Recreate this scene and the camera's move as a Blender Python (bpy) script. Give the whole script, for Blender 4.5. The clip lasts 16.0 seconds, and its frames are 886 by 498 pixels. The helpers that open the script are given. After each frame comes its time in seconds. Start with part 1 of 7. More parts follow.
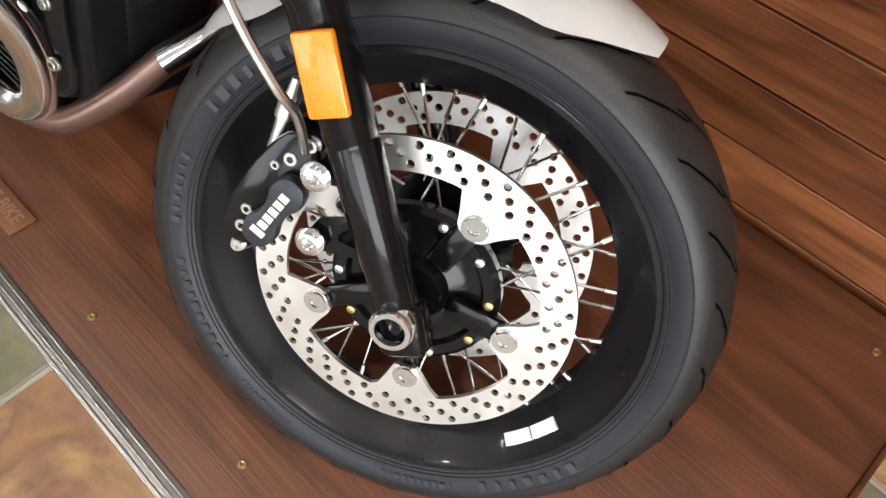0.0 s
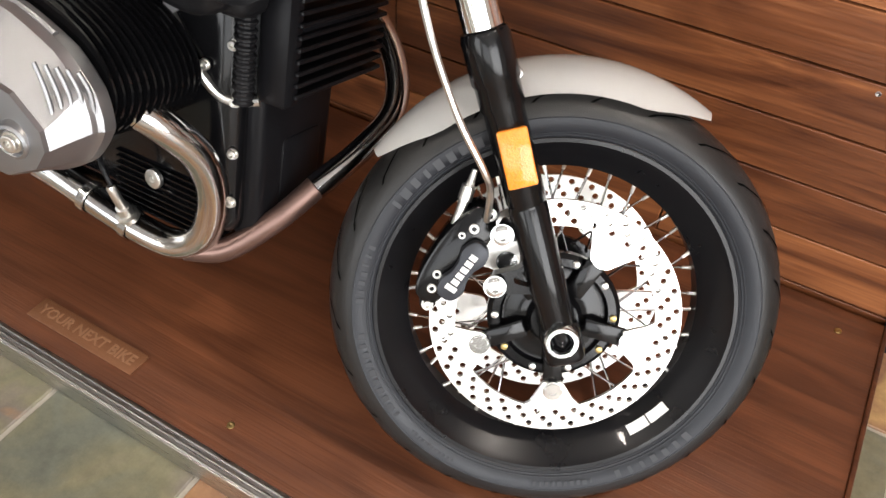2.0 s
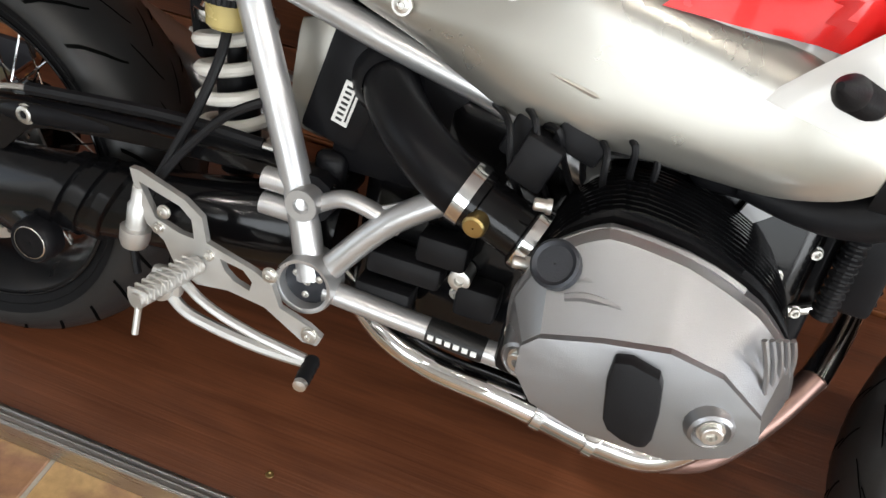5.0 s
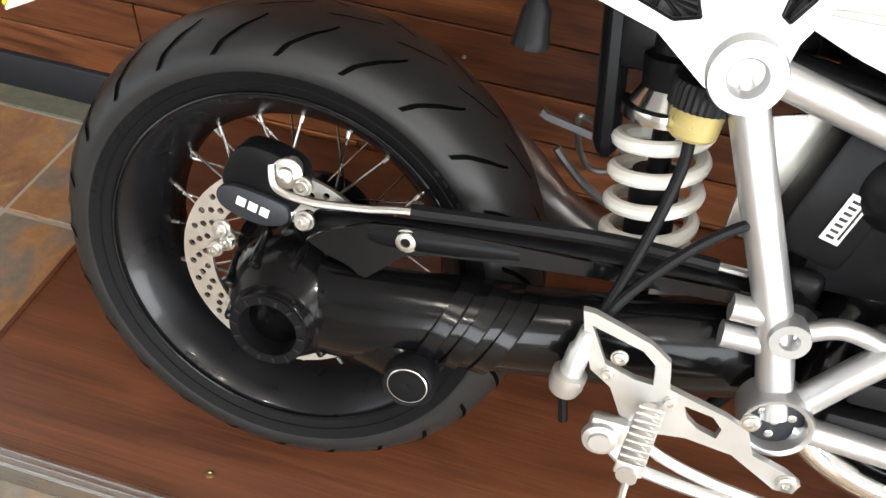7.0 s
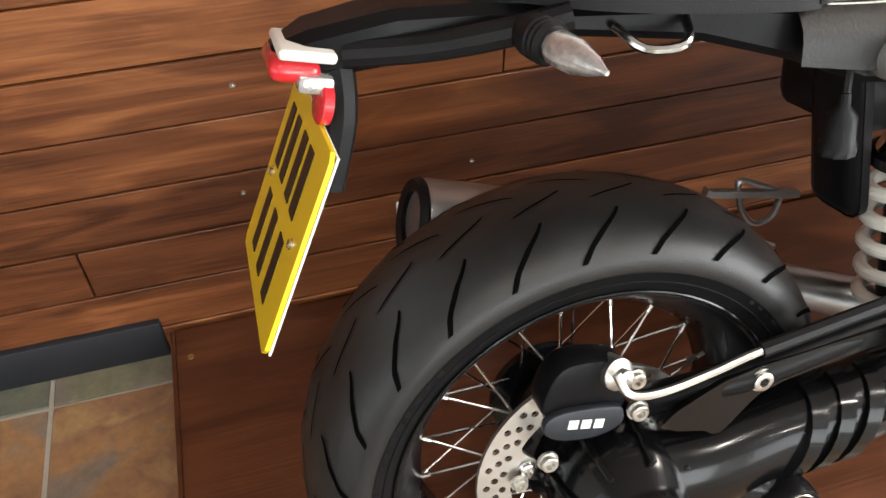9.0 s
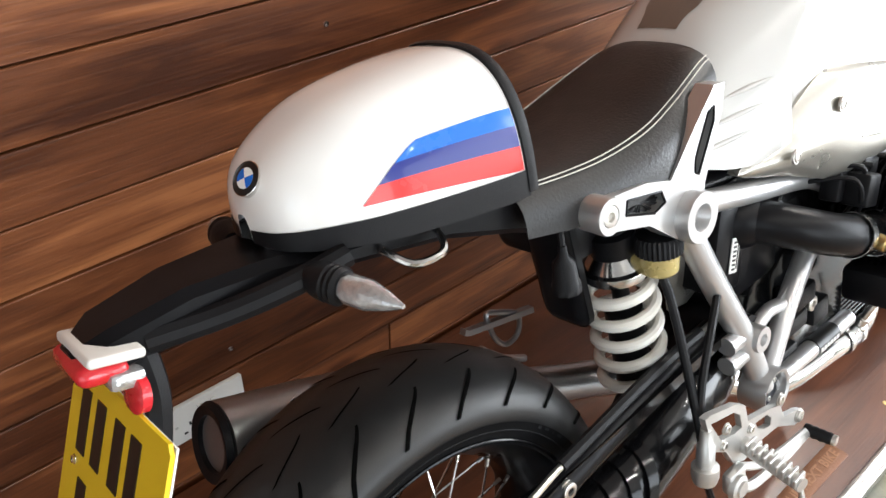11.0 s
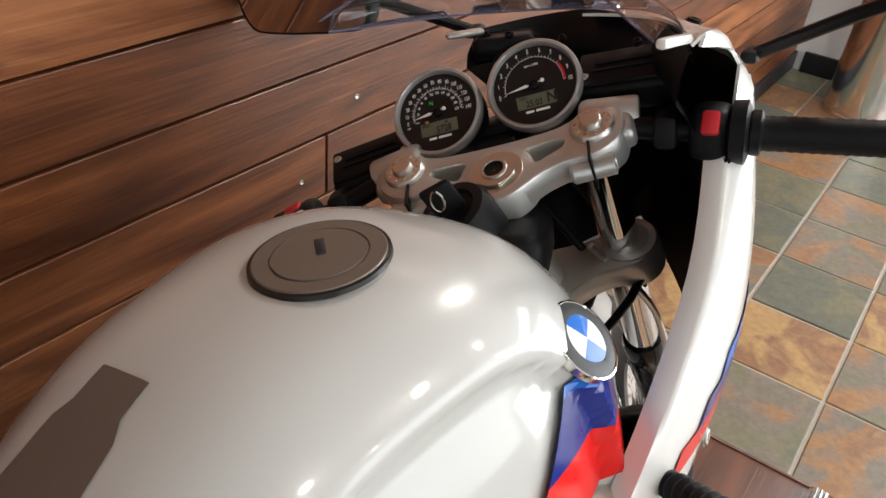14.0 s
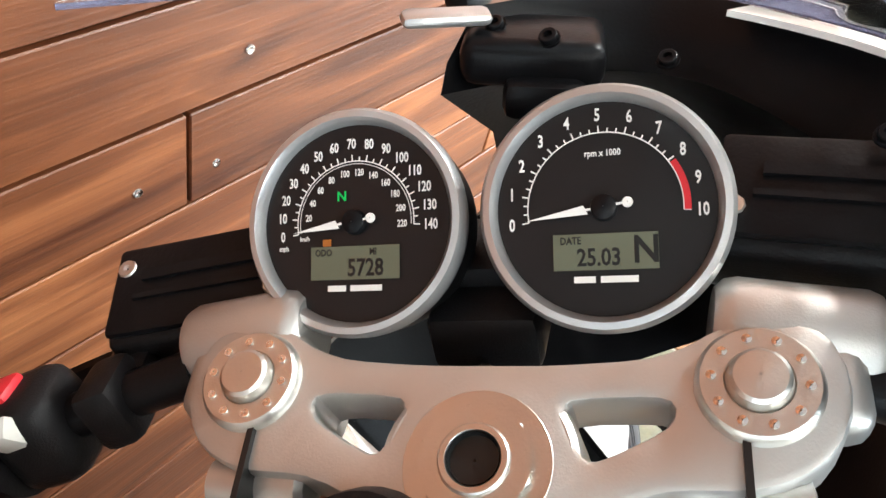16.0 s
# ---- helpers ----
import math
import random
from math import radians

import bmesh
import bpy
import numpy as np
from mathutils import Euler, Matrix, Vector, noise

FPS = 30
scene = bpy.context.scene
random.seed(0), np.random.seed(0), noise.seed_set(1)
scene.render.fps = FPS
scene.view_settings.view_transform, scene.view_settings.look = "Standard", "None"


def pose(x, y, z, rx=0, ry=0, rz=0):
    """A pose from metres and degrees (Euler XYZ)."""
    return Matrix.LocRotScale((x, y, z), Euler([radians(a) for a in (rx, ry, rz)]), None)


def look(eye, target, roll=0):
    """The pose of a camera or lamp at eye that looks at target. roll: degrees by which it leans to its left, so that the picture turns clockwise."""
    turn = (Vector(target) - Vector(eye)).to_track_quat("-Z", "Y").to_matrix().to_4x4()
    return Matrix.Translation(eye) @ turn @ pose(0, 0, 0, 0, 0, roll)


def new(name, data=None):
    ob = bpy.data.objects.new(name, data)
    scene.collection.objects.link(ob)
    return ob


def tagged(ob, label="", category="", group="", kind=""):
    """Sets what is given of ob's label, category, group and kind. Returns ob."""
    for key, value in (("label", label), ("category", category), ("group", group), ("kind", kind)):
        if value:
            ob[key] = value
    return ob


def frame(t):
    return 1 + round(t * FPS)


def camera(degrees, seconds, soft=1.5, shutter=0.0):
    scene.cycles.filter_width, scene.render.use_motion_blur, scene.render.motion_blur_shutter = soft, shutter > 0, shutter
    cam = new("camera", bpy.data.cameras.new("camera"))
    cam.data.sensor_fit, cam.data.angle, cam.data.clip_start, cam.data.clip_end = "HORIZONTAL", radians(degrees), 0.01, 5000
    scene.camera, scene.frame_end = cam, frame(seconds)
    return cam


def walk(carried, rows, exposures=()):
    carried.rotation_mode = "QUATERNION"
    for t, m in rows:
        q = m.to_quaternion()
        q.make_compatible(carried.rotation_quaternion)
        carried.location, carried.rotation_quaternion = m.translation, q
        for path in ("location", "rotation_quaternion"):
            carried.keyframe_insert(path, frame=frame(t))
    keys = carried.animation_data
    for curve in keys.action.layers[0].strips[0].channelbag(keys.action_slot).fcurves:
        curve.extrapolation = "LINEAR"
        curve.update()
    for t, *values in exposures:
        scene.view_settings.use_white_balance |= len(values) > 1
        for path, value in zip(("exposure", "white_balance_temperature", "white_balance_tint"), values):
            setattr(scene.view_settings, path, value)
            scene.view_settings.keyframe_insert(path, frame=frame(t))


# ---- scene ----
cam = camera(57.9, 16.0)
PATH = [
    (0, (1.787, -0.222, 0.926), (1.01, 0.593, -0.727), 1.7),
    (0.5, (1.804, -0.255, 0.941), (1.075, 0.647, -0.688), 2.3),
    (1, (1.844, -0.379, 0.99), (1.135, 0.688, -0.546), 2.9),
    (1.5, (1.816, -0.5, 1.036), (1.136, 0.702, -0.41), 5.0),
    (2, (1.675, -0.612, 1.043), (1.011, 0.648, -0.362), 3.6),
    (2.5, (1.537, -0.684, 1.049), (0.898, 0.606, -0.339), 1.4),
    (3, (1.406, -0.675, 1.037), (0.791, 0.635, -0.344), 1.5),
    (3.2, (1.35, -0.661, 1.037), (0.75, 0.655, -0.345), 1.5),
    (5.3, (0.772, -0.709, 1.069), (0.429, 0.706, -0.302), 8.5),
    (5.5, (0.721, -0.715, 1.064), (0.379, 0.708, -0.299), 8.6),
    (6, (0.586, -0.702, 1.042), (0.24, 0.733, -0.307), 8.9),
    (6.5, (0.421, -0.654, 1.044), (0.07, 0.728, -0.358), 7.3),
    (7, (0.289, -0.637, 1.051), (0.025, 0.726, -0.388), 6.2),
    (7.5, (0.107, -0.674, 1.074), (-0.063, 0.718, -0.351), 2.3),
    (8, (-0.056, -0.623, 1.072), (-0.06, 0.801, -0.332), 1.4),
    (8.2, (-0.112, -0.579, 1.077), (-0.055, 0.846, -0.325), 0.7),
    (10.3, (-0.416, -0.399, 1.185), (0.489, 0.795, -0.14), 1.2),
    (10.5, (-0.399, -0.401, 1.201), (0.563, 0.799, -0.078), 1.1),
    (11, (-0.361, -0.402, 1.232), (0.718, 0.786, 0.038), 0.9),
    (11.5, (-0.317, -0.407, 1.245), (0.835, 0.751, 0.09), 0.8),
    (12, (-0.204, -0.412, 1.254), (0.99, 0.707, 0.104), 1.0),
    (12.5, (-0.003, -0.405, 1.258), (1.23, 0.672, 0.109), 2.3),
    (13, (0.174, -0.363, 1.256), (1.466, 0.661, 0.124), 3.3),
    (13.2, (0.258, -0.339, 1.242), (1.574, 0.706, 0.157), 1.8),
    (13.5, (0.38, -0.243, 1.278), (1.742, 0.71, 0.165), 4.2),
    (14, (0.516, -0.142, 1.274), (1.914, 0.748, 0.155), 6.2),
    (14.5, (0.683, -0.045, 1.252), (2.057, 0.803, 0.072), 8.1),
    (15, (0.845, 0.069, 1.202), (2.185, 0.844, -0.064), 11.4),
    (15.5, (0.923, 0.127, 1.17), (2.25, 0.828, -0.152), 14.9),
    (16, (0.953, 0.146, 1.153), (2.273, 0.805, -0.198), 16.7),
]
walk(cam, [(t, look(eye, target, roll)) for t, eye, target, roll in PATH],
     [(0, -0.12, 6600, 12), (1.5, -0.05, 6900, 14), (2, -0.05, 6800, 13), (3.2, -0.15, 6700, 12), (5.5, -0.2, 6500, 10), (7, 0.6, 6600, 10), (7.5, 0.75, 6700, 10), (8.2, 0.65, 6800, 10), (10.5, 0.4, 6400, 10), (11.5, 0.12, 6300, 10), (12.5, -0.46, 6500, 10), (13.5, -0.52, 6650, 10), (14, -0.28, 6500, 10), (14.5, 0.2, 6150, 8), (15, 0.78, 5850, 4), (15.5, 1.05, 6050, 3), (16, 1.22, 6000, 4)])

# ---- world, daylight and shop lamps ----
world = bpy.data.worlds.new("sky")
scene.world = world
world.use_nodes = True
_wn = world.node_tree.nodes
_sky = _wn.new("ShaderNodeTexSky")
_sky.sky_type, _sky.sun_disc = "NISHITA", False
_sky.sun_elevation, _sky.sun_rotation = radians(40), radians(60)
world.node_tree.links.new(_sky.outputs[0], _wn["Background"].inputs[0])
_wn["Background"].inputs[1].default_value = 0.12


def area(name, eye, target, sx, sy, watts, colour):
    lamp = bpy.data.lights.new(name, "AREA")
    lamp.shape, lamp.size, lamp.size_y, lamp.energy, lamp.color = "RECTANGLE", sx, sy, watts, colour
    ob = new(name, lamp)
    ob.matrix_world = look(eye, target)
    return ob


X_EAST = 4.66
DAY, WARM = (0.93, 0.97, 1.0), (1.0, 0.95, 0.87)
area("door_light", (X_EAST, -2.45, 1.25), (0.8, -0.6, 0.4), 2.7, 2.4, 205, DAY)
area("window_light", (3.1, -4.9, 1.45), (1.0, 0, 0.5), 2.6, 2.1, 70, DAY)
area("window_light", (0.2, -4.9, 1.45), (0.2, 0, 0.5), 2.0, 2.1, 75, DAY)
# west fill lamp, added to brighten the number plate; its window is made up
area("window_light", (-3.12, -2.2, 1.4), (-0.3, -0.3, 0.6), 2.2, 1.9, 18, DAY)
LAMPS = [(2.9, -0.1), (-0.5, -1.5), (0.6, -1.5), (1.7, -1.5), (2.8, -1.5), (-0.5, -3.2), (1.7, -3.2)]
for lx, ly in LAMPS:
    area("ceiling_spot", (lx, ly, 2.66), (lx, ly, 0) if lx != 2.9 else (1.95, 0.6, 0.3), 0.12, 0.12, 10 if lx != 2.9 else 34, WARM)

# ---- materials ----
def mat(name, colour, rough=0.5, metal=0.0, vary=0.12, scale=30.0, bump=0.0, bscale=200.0, stretch=(1, 1, 1), coat=0.0, alt=None, trans=0.0, rvary=0.1, ior=1.45, spec=0.5):
    """A Principled material with broad tone variation, a fine relief and uneven gloss."""
    m = bpy.data.materials.new(name)
    m.use_nodes = True
    nt, n = m.node_tree, m.node_tree.nodes
    b = n["Principled BSDF"]
    co = n.new("ShaderNodeTexCoord")
    mp = n.new("ShaderNodeMapping")
    mp.inputs["Scale"].default_value = stretch
    nt.links.new(co.outputs["Object"], mp.inputs[0])
    big = n.new("ShaderNodeTexNoise")
    big.inputs["Scale"].default_value, big.inputs["Detail"].default_value = scale, 5
    nt.links.new(mp.outputs[0], big.inputs["Vector"])
    mix = n.new("ShaderNodeMix")
    mix.data_type = "RGBA"
    dark = alt or tuple(c * (1 - vary) for c in colour)
    light = colour if alt else tuple(min(1, c * (1 + vary)) for c in colour)
    mix.inputs[6].default_value, mix.inputs[7].default_value = (*dark, 1), (*light, 1)
    nt.links.new(big.outputs["Fac"], mix.inputs[0])
    nt.links.new(mix.outputs[2], b.inputs["Base Color"])
    rr = n.new("ShaderNodeMapRange")
    rr.inputs["To Min"].default_value, rr.inputs["To Max"].default_value = max(0.02, rough - rvary), min(1, rough + rvary)
    nt.links.new(big.outputs["Fac"], rr.inputs["Value"])
    nt.links.new(rr.outputs[0], b.inputs["Roughness"])
    b.inputs["Metallic"].default_value = metal
    b.inputs["Coat Weight"].default_value = coat
    b.inputs["Coat Roughness"].default_value = 0.05
    b.inputs["Transmission Weight"].default_value = trans
    b.inputs["IOR"].default_value = ior
    b.inputs["Specular IOR Level"].default_value = spec
    if bump:
        fine = n.new("ShaderNodeTexNoise")
        fine.inputs["Scale"].default_value, fine.inputs["Detail"].default_value = bscale, 3
        nt.links.new(mp.outputs[0], fine.inputs["Vector"])
        bp = n.new("ShaderNodeBump")
        bp.inputs["Strength"].default_value, bp.inputs["Distance"].default_value = bump, 0.001
        nt.links.new(fine.outputs["Fac"], bp.inputs["Height"])
        nt.links.new(bp.outputs[0], b.inputs["Normal"])
    return m


def wood(name, dark, mid, light, rough, grain=1.0, coat=0.0, knots=True):
    """Stained softwood: long grain along x, knots, each piece of a tone of its own."""
    m = bpy.data.materials.new(name)
    m.use_nodes = True
    nt, n, ln = m.node_tree, m.node_tree.nodes, m.node_tree.links.new
    b = n["Principled BSDF"]
    geo, info = n.new("ShaderNodeNewGeometry"), n.new("ShaderNodeObjectInfo")
    off = n.new("ShaderNodeVectorMath")
    off.operation = "MULTIPLY_ADD"
    comb = n.new("ShaderNodeCombineXYZ")
    ln(info.outputs["Random"], comb.inputs[0]), ln(info.outputs["Random"], comb.inputs[2])
    off.inputs[1].default_value = (17, 0, 9)
    ln(comb.outputs[0], off.inputs[0]), ln(geo.outputs["Position"], off.inputs[2])
    mp = n.new("ShaderNodeMapping")
    mp.inputs["Scale"].default_value = (1.1, 7, 7)
    ln(off.outputs[0], mp.inputs[0])
    warp = n.new("ShaderNodeTexNoise")
    warp.inputs["Scale"].default_value, warp.inputs["Detail"].default_value, warp.inputs["Distortion"].default_value = 2.2 * grain, 7, 1.4
    ln(mp.outputs[0], warp.inputs["Vector"])
    mp2 = n.new("ShaderNodeMapping")
    mp2.inputs["Scale"].default_value = (2.5, 110, 110)
    ln(off.outputs[0], mp2.inputs[0])
    fine = n.new("ShaderNodeTexNoise")
    fine.inputs["Scale"].default_value, fine.inputs["Detail"].default_value = 2.0, 4
    ln(mp2.outputs[0], fine.inputs["Vector"])
    ramp = n.new("ShaderNodeValToRGB")
    ramp.color_ramp.elements[0].position, ramp.color_ramp.elements[0].color = 0.24, (*dark, 1)
    ramp.color_ramp.elements[1].position, ramp.color_ramp.elements[1].color = 0.74, (*light, 1)
    e = ramp.color_ramp.elements.new(0.5)
    e.color = (*mid, 1)
    add = n.new("ShaderNodeMath")
    add.operation = "MULTIPLY_ADD"
    add.inputs[1].default_value = 0.28
    ln(fine.outputs["Fac"], add.inputs[0])
    base = n.new("ShaderNodeMath")
    base.operation = "MULTIPLY_ADD"
    base.inputs[1].default_value, base.inputs[2].default_value = 0.24, -0.26
    ln(info.outputs["Random"], base.inputs[0])
    s = n.new("ShaderNodeMath")
    ln(warp.outputs["Fac"], s.inputs[0]), ln(base.outputs[0], s.inputs[1])
    ln(s.outputs[0], add.inputs[2])
    last = add
    if knots:
        mk = n.new("ShaderNodeMapping")
        mk.inputs["Scale"].default_value = (2.3, 0.0, 7.0)
        ln(off.outputs[0], mk.inputs[0])
        vor = n.new("ShaderNodeTexVoronoi")
        vor.inputs["Scale"].default_value, vor.inputs["Randomness"].default_value = 1.0, 1.0
        ln(mk.outputs[0], vor.inputs["Vector"])
        kr = n.new("ShaderNodeMapRange")
        kr.inputs["From Min"].default_value, kr.inputs["From Max"].default_value = 0.035, 0.12
        kr.inputs["To Min"].default_value, kr.inputs["To Max"].default_value = -0.34, 0.0
        ln(vor.outputs["Distance"], kr.inputs["Value"])
        last = n.new("ShaderNodeMath")
        ln(add.outputs[0], last.inputs[0]), ln(kr.outputs[0], last.inputs[1])
    ln(last.outputs[0], ramp.inputs[0])
    ln(ramp.outputs[0], b.inputs["Base Color"])
    rr = n.new("ShaderNodeMapRange")
    rr.inputs["To Min"].default_value, rr.inputs["To Max"].default_value = rough - 0.08, rough + 0.14
    ln(fine.outputs["Fac"], rr.inputs["Value"]), ln(rr.outputs[0], b.inputs["Roughness"])
    bp = n.new("ShaderNodeBump")
    bp.inputs["Strength"].default_value, bp.inputs["Distance"].default_value = 0.35, 0.002
    ln(fine.outputs["Fac"], bp.inputs["Height"]), ln(bp.outputs[0], b.inputs["Normal"])
    b.inputs["Coat Weight"].default_value, b.inputs["Coat Roughness"].default_value = coat, 0.25
    return m


def slate(name):
    """Riven multicolour slate: every tile of its own hue, with clouds of rust."""
    m = bpy.data.materials.new(name)
    m.use_nodes = True
    nt, n, ln = m.node_tree, m.node_tree.nodes, m.node_tree.links.new
    b = n["Principled BSDF"]
    geo, info = n.new("ShaderNodeNewGeometry"), n.new("ShaderNodeObjectInfo")
    off = n.new("ShaderNodeVectorMath")
    off.operation = "MULTIPLY_ADD"
    off.inputs[1].default_value = (13, 13, 13)
    ln(info.outputs["Random"], off.inputs[0]), ln(geo.outputs["Position"], off.inputs[2])
    a = n.new("ShaderNodeTexNoise")
    a.inputs["Scale"].default_value, a.inputs["Detail"].default_value, a.inputs["Distortion"].default_value = 5, 8, 1.2
    ln(off.outputs[0], a.inputs["Vector"])
    c = n.new("ShaderNodeTexNoise")
    c.inputs["Scale"].default_value, c.inputs["Detail"].default_value, c.inputs["Roughness"].default_value = 45, 8, 0.7
    ln(off.outputs[0], c.inputs["Vector"])
    v = n.new("ShaderNodeMath")
    v.operation = "MULTIPLY_ADD"
    v.inputs[1].default_value = 0.9
    ln(info.outputs["Random"], v.inputs[0])
    w = n.new("ShaderNodeMath")
    w.operation = "MULTIPLY_ADD"
    w.inputs[1].default_value, w.inputs[2].default_value = 1.3, -0.65
    ln(a.outputs["Fac"], w.inputs[0]), ln(w.outputs[0], v.inputs[2])
    r = n.new("ShaderNodeValToRGB")
    cols = [(0.0, (0.125, 0.13, 0.1)), (0.25, (0.18, 0.165, 0.1)), (0.45, (0.19, 0.16, 0.13)), (0.6, (0.32, 0.17, 0.075)), (0.78, (0.23, 0.12, 0.07)), (0.95, (0.4, 0.25, 0.11))]
    el = r.color_ramp.elements
    el[0].position, el[0].color = cols[0][0], (*cols[0][1], 1)
    el[1].position, el[1].color = cols[-1][0], (*cols[-1][1], 1)
    for p, col in cols[1:-1]:
        el.new(p).color = (*col, 1)
    ln(v.outputs[0], r.inputs[0])
    mix = n.new("ShaderNodeMix")
    mix.data_type, mix.blend_type = "RGBA", "OVERLAY"
    mix.inputs[0].default_value = 0.55
    ln(r.outputs[0], mix.inputs[6]), ln(c.outputs["Fac"], mix.inputs[7])
    ln(mix.outputs[2], b.inputs["Base Color"])
    bp = n.new("ShaderNodeBump")
    bp.inputs["Strength"].default_value, bp.inputs["Distance"].default_value = 0.8, 0.004
    ln(a.outputs["Fac"], bp.inputs["Height"]), ln(bp.outputs[0], b.inputs["Normal"])
    b.inputs["Roughness"].default_value = 0.42
    return m


PLANKS = wood("stained_planks", (0.06, 0.0165, 0.0055), (0.165, 0.053, 0.018), (0.34, 0.125, 0.044), 0.36)
DECK = wood("platform_board", (0.036, 0.0105, 0.0042), (0.082, 0.0255, 0.0098), (0.135, 0.044, 0.0175), 0.34, 0.9, 0.25, False)
SLATE = slate("riven_slate")
GROUT = mat("grout", (0.42, 0.38, 0.32), 0.9, scale=60, bump=0.6)
SKIRT = mat("charcoal_skirting", (0.016, 0.018, 0.023), 0.45, scale=8, bump=0.2)
PLASTER = mat("white_plaster", (0.75, 0.75, 0.74), 0.85, vary=0.04, scale=6, bump=0.2, bscale=90)
# unseen ceiling, its grey picked to hold down the bounced light
CEIL = mat("ceiling_grey", (0.5, 0.5, 0.5), 0.9, vary=0.04, scale=3, bump=0.1)
ALU = mat("aluminium_trim", (0.55, 0.54, 0.52), 0.3, 1.0, scale=12, stretch=(1, 30, 30), bump=0.2)
STEEL = mat("polished_steel", (0.72, 0.72, 0.71), 0.14, 1.0, vary=0.05, scale=8, rvary=0.05)
CHROME = mat("chrome", (0.82, 0.81, 0.79), 0.07, 1.0, vary=0.04, scale=10, rvary=0.03)
HEAT = mat("heat_tinted_steel", (0.66, 0.6, 0.5), 0.13, 1.0, scale=9, alt=(0.5, 0.52, 0.58), rvary=0.05)
COPPER = mat("scorched_pipe", (0.2, 0.125, 0.105), 0.32, 0.85, scale=25)
ROTOR = mat("brushed_disc_steel", (0.8, 0.78, 0.74), 0.36, 1.0, vary=0.07, scale=40, bump=0.15, bscale=500)
RUBBER = mat("tyre_rubber", (0.0125, 0.0123, 0.0123), 0.4, vary=0.25, scale=18, bump=0.3, bscale=700, spec=0.48)
# its blue-grey lift over the tread is reflected light held in the colour
RUBBER2 = mat("tyre_sidewall", (0.016, 0.018, 0.0225), 0.4, vary=0.2, scale=25, bump=0.25, bscale=600, spec=0.38)
GROOVE_SHADE = mat("groove_shade", (0.002, 0.002, 0.002), 1.0, scale=30, spec=0.02)
WALLBLK = mat("black_sidewall", (0.005, 0.005, 0.0055), 0.55, vary=0.2, scale=25, bump=0.25, bscale=600, spec=0.15)
# paler than the rubber: glints off the moulded letters, put into their colour
LETTER_GLINT = mat("lettering_glint", (0.032, 0.034, 0.039), 0.5, scale=60)
RIMBLK = mat("satin_black_rim", (0.005, 0.005, 0.006), 0.3, vary=0.2, scale=20, coat=0.15, spec=0.3)
BLACK = mat("black_enamel", (0.0035, 0.0035, 0.004), 0.17, vary=0.2, scale=25, bump=0.1, bscale=300, coat=0.15, spec=0.3)
SATIN = mat("satin_black", (0.006, 0.006, 0.007), 0.33, vary=0.2, scale=30, bump=0.15, bscale=500, spec=0.16)
PLASTIC = mat("black_plastic", (0.008, 0.008, 0.009), 0.44, vary=0.2, scale=40, bump=0.3, bscale=900, spec=0.2)
DARKGREY = mat("dark_grey_alloy", (0.03, 0.033, 0.04), 0.4, 0.3, scale=50, bump=0.2, bscale=600)
SILVER = mat("silver_frame_paint", (0.54, 0.54, 0.54), 0.32, 0.75, vary=0.05, scale=30, bump=0.15, bscale=700, coat=0.2)
CASTING = mat("cast_aluminium", (0.58, 0.575, 0.555), 0.4, 0.8, vary=0.08, scale=40, bump=0.12, bscale=900)
COVER = mat("titanium_grey_cover", (0.29, 0.29, 0.297), 0.33, 0.85, vary=0.06, scale=25, bump=0.2, bscale=900)
INTAKE = mat("pale_silver_paint", (0.46, 0.445, 0.4), 0.3, 0.75, vary=0.05, scale=14, bump=0.1, bscale=900, coat=0.4)
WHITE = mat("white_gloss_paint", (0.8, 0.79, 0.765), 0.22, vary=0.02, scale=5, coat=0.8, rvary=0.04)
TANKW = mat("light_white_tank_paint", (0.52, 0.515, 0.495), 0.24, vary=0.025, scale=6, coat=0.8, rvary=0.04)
BLUE1 = mat("light_blue_stripe", (0.012, 0.14, 0.58), 0.25, vary=0.03, coat=0.25, spec=0.35)
BLUE2 = mat("dark_blue_stripe", (0.014, 0.025, 0.2), 0.25, vary=0.03, coat=0.25, spec=0.35)
RED = mat("red_stripe", (0.72, 0.016, 0.014), 0.25, vary=0.03, coat=0.25, spec=0.35)
LEATHER = mat("black_leather", (0.008, 0.0075, 0.0075), 0.4, vary=0.25, scale=40, bump=0.5, bscale=260)
STITCH = mat("pale_stitching", (0.55, 0.53, 0.48), 0.7, scale=200)
PATCH = mat("brushed_tank_plate", (0.2, 0.175, 0.15), 0.38, 0.5, vary=0.1, scale=20, stretch=(1, 30, 1), bump=0.1)
SPRING = mat("white_spring_enamel", (0.76, 0.74, 0.68), 0.32, vary=0.06, scale=40, coat=0.3)
AMBER = mat("amber_reflector", (0.9, 0.24, 0.01), 0.2, vary=0.25, scale=120, bump=1.0, bscale=420, coat=0.6)



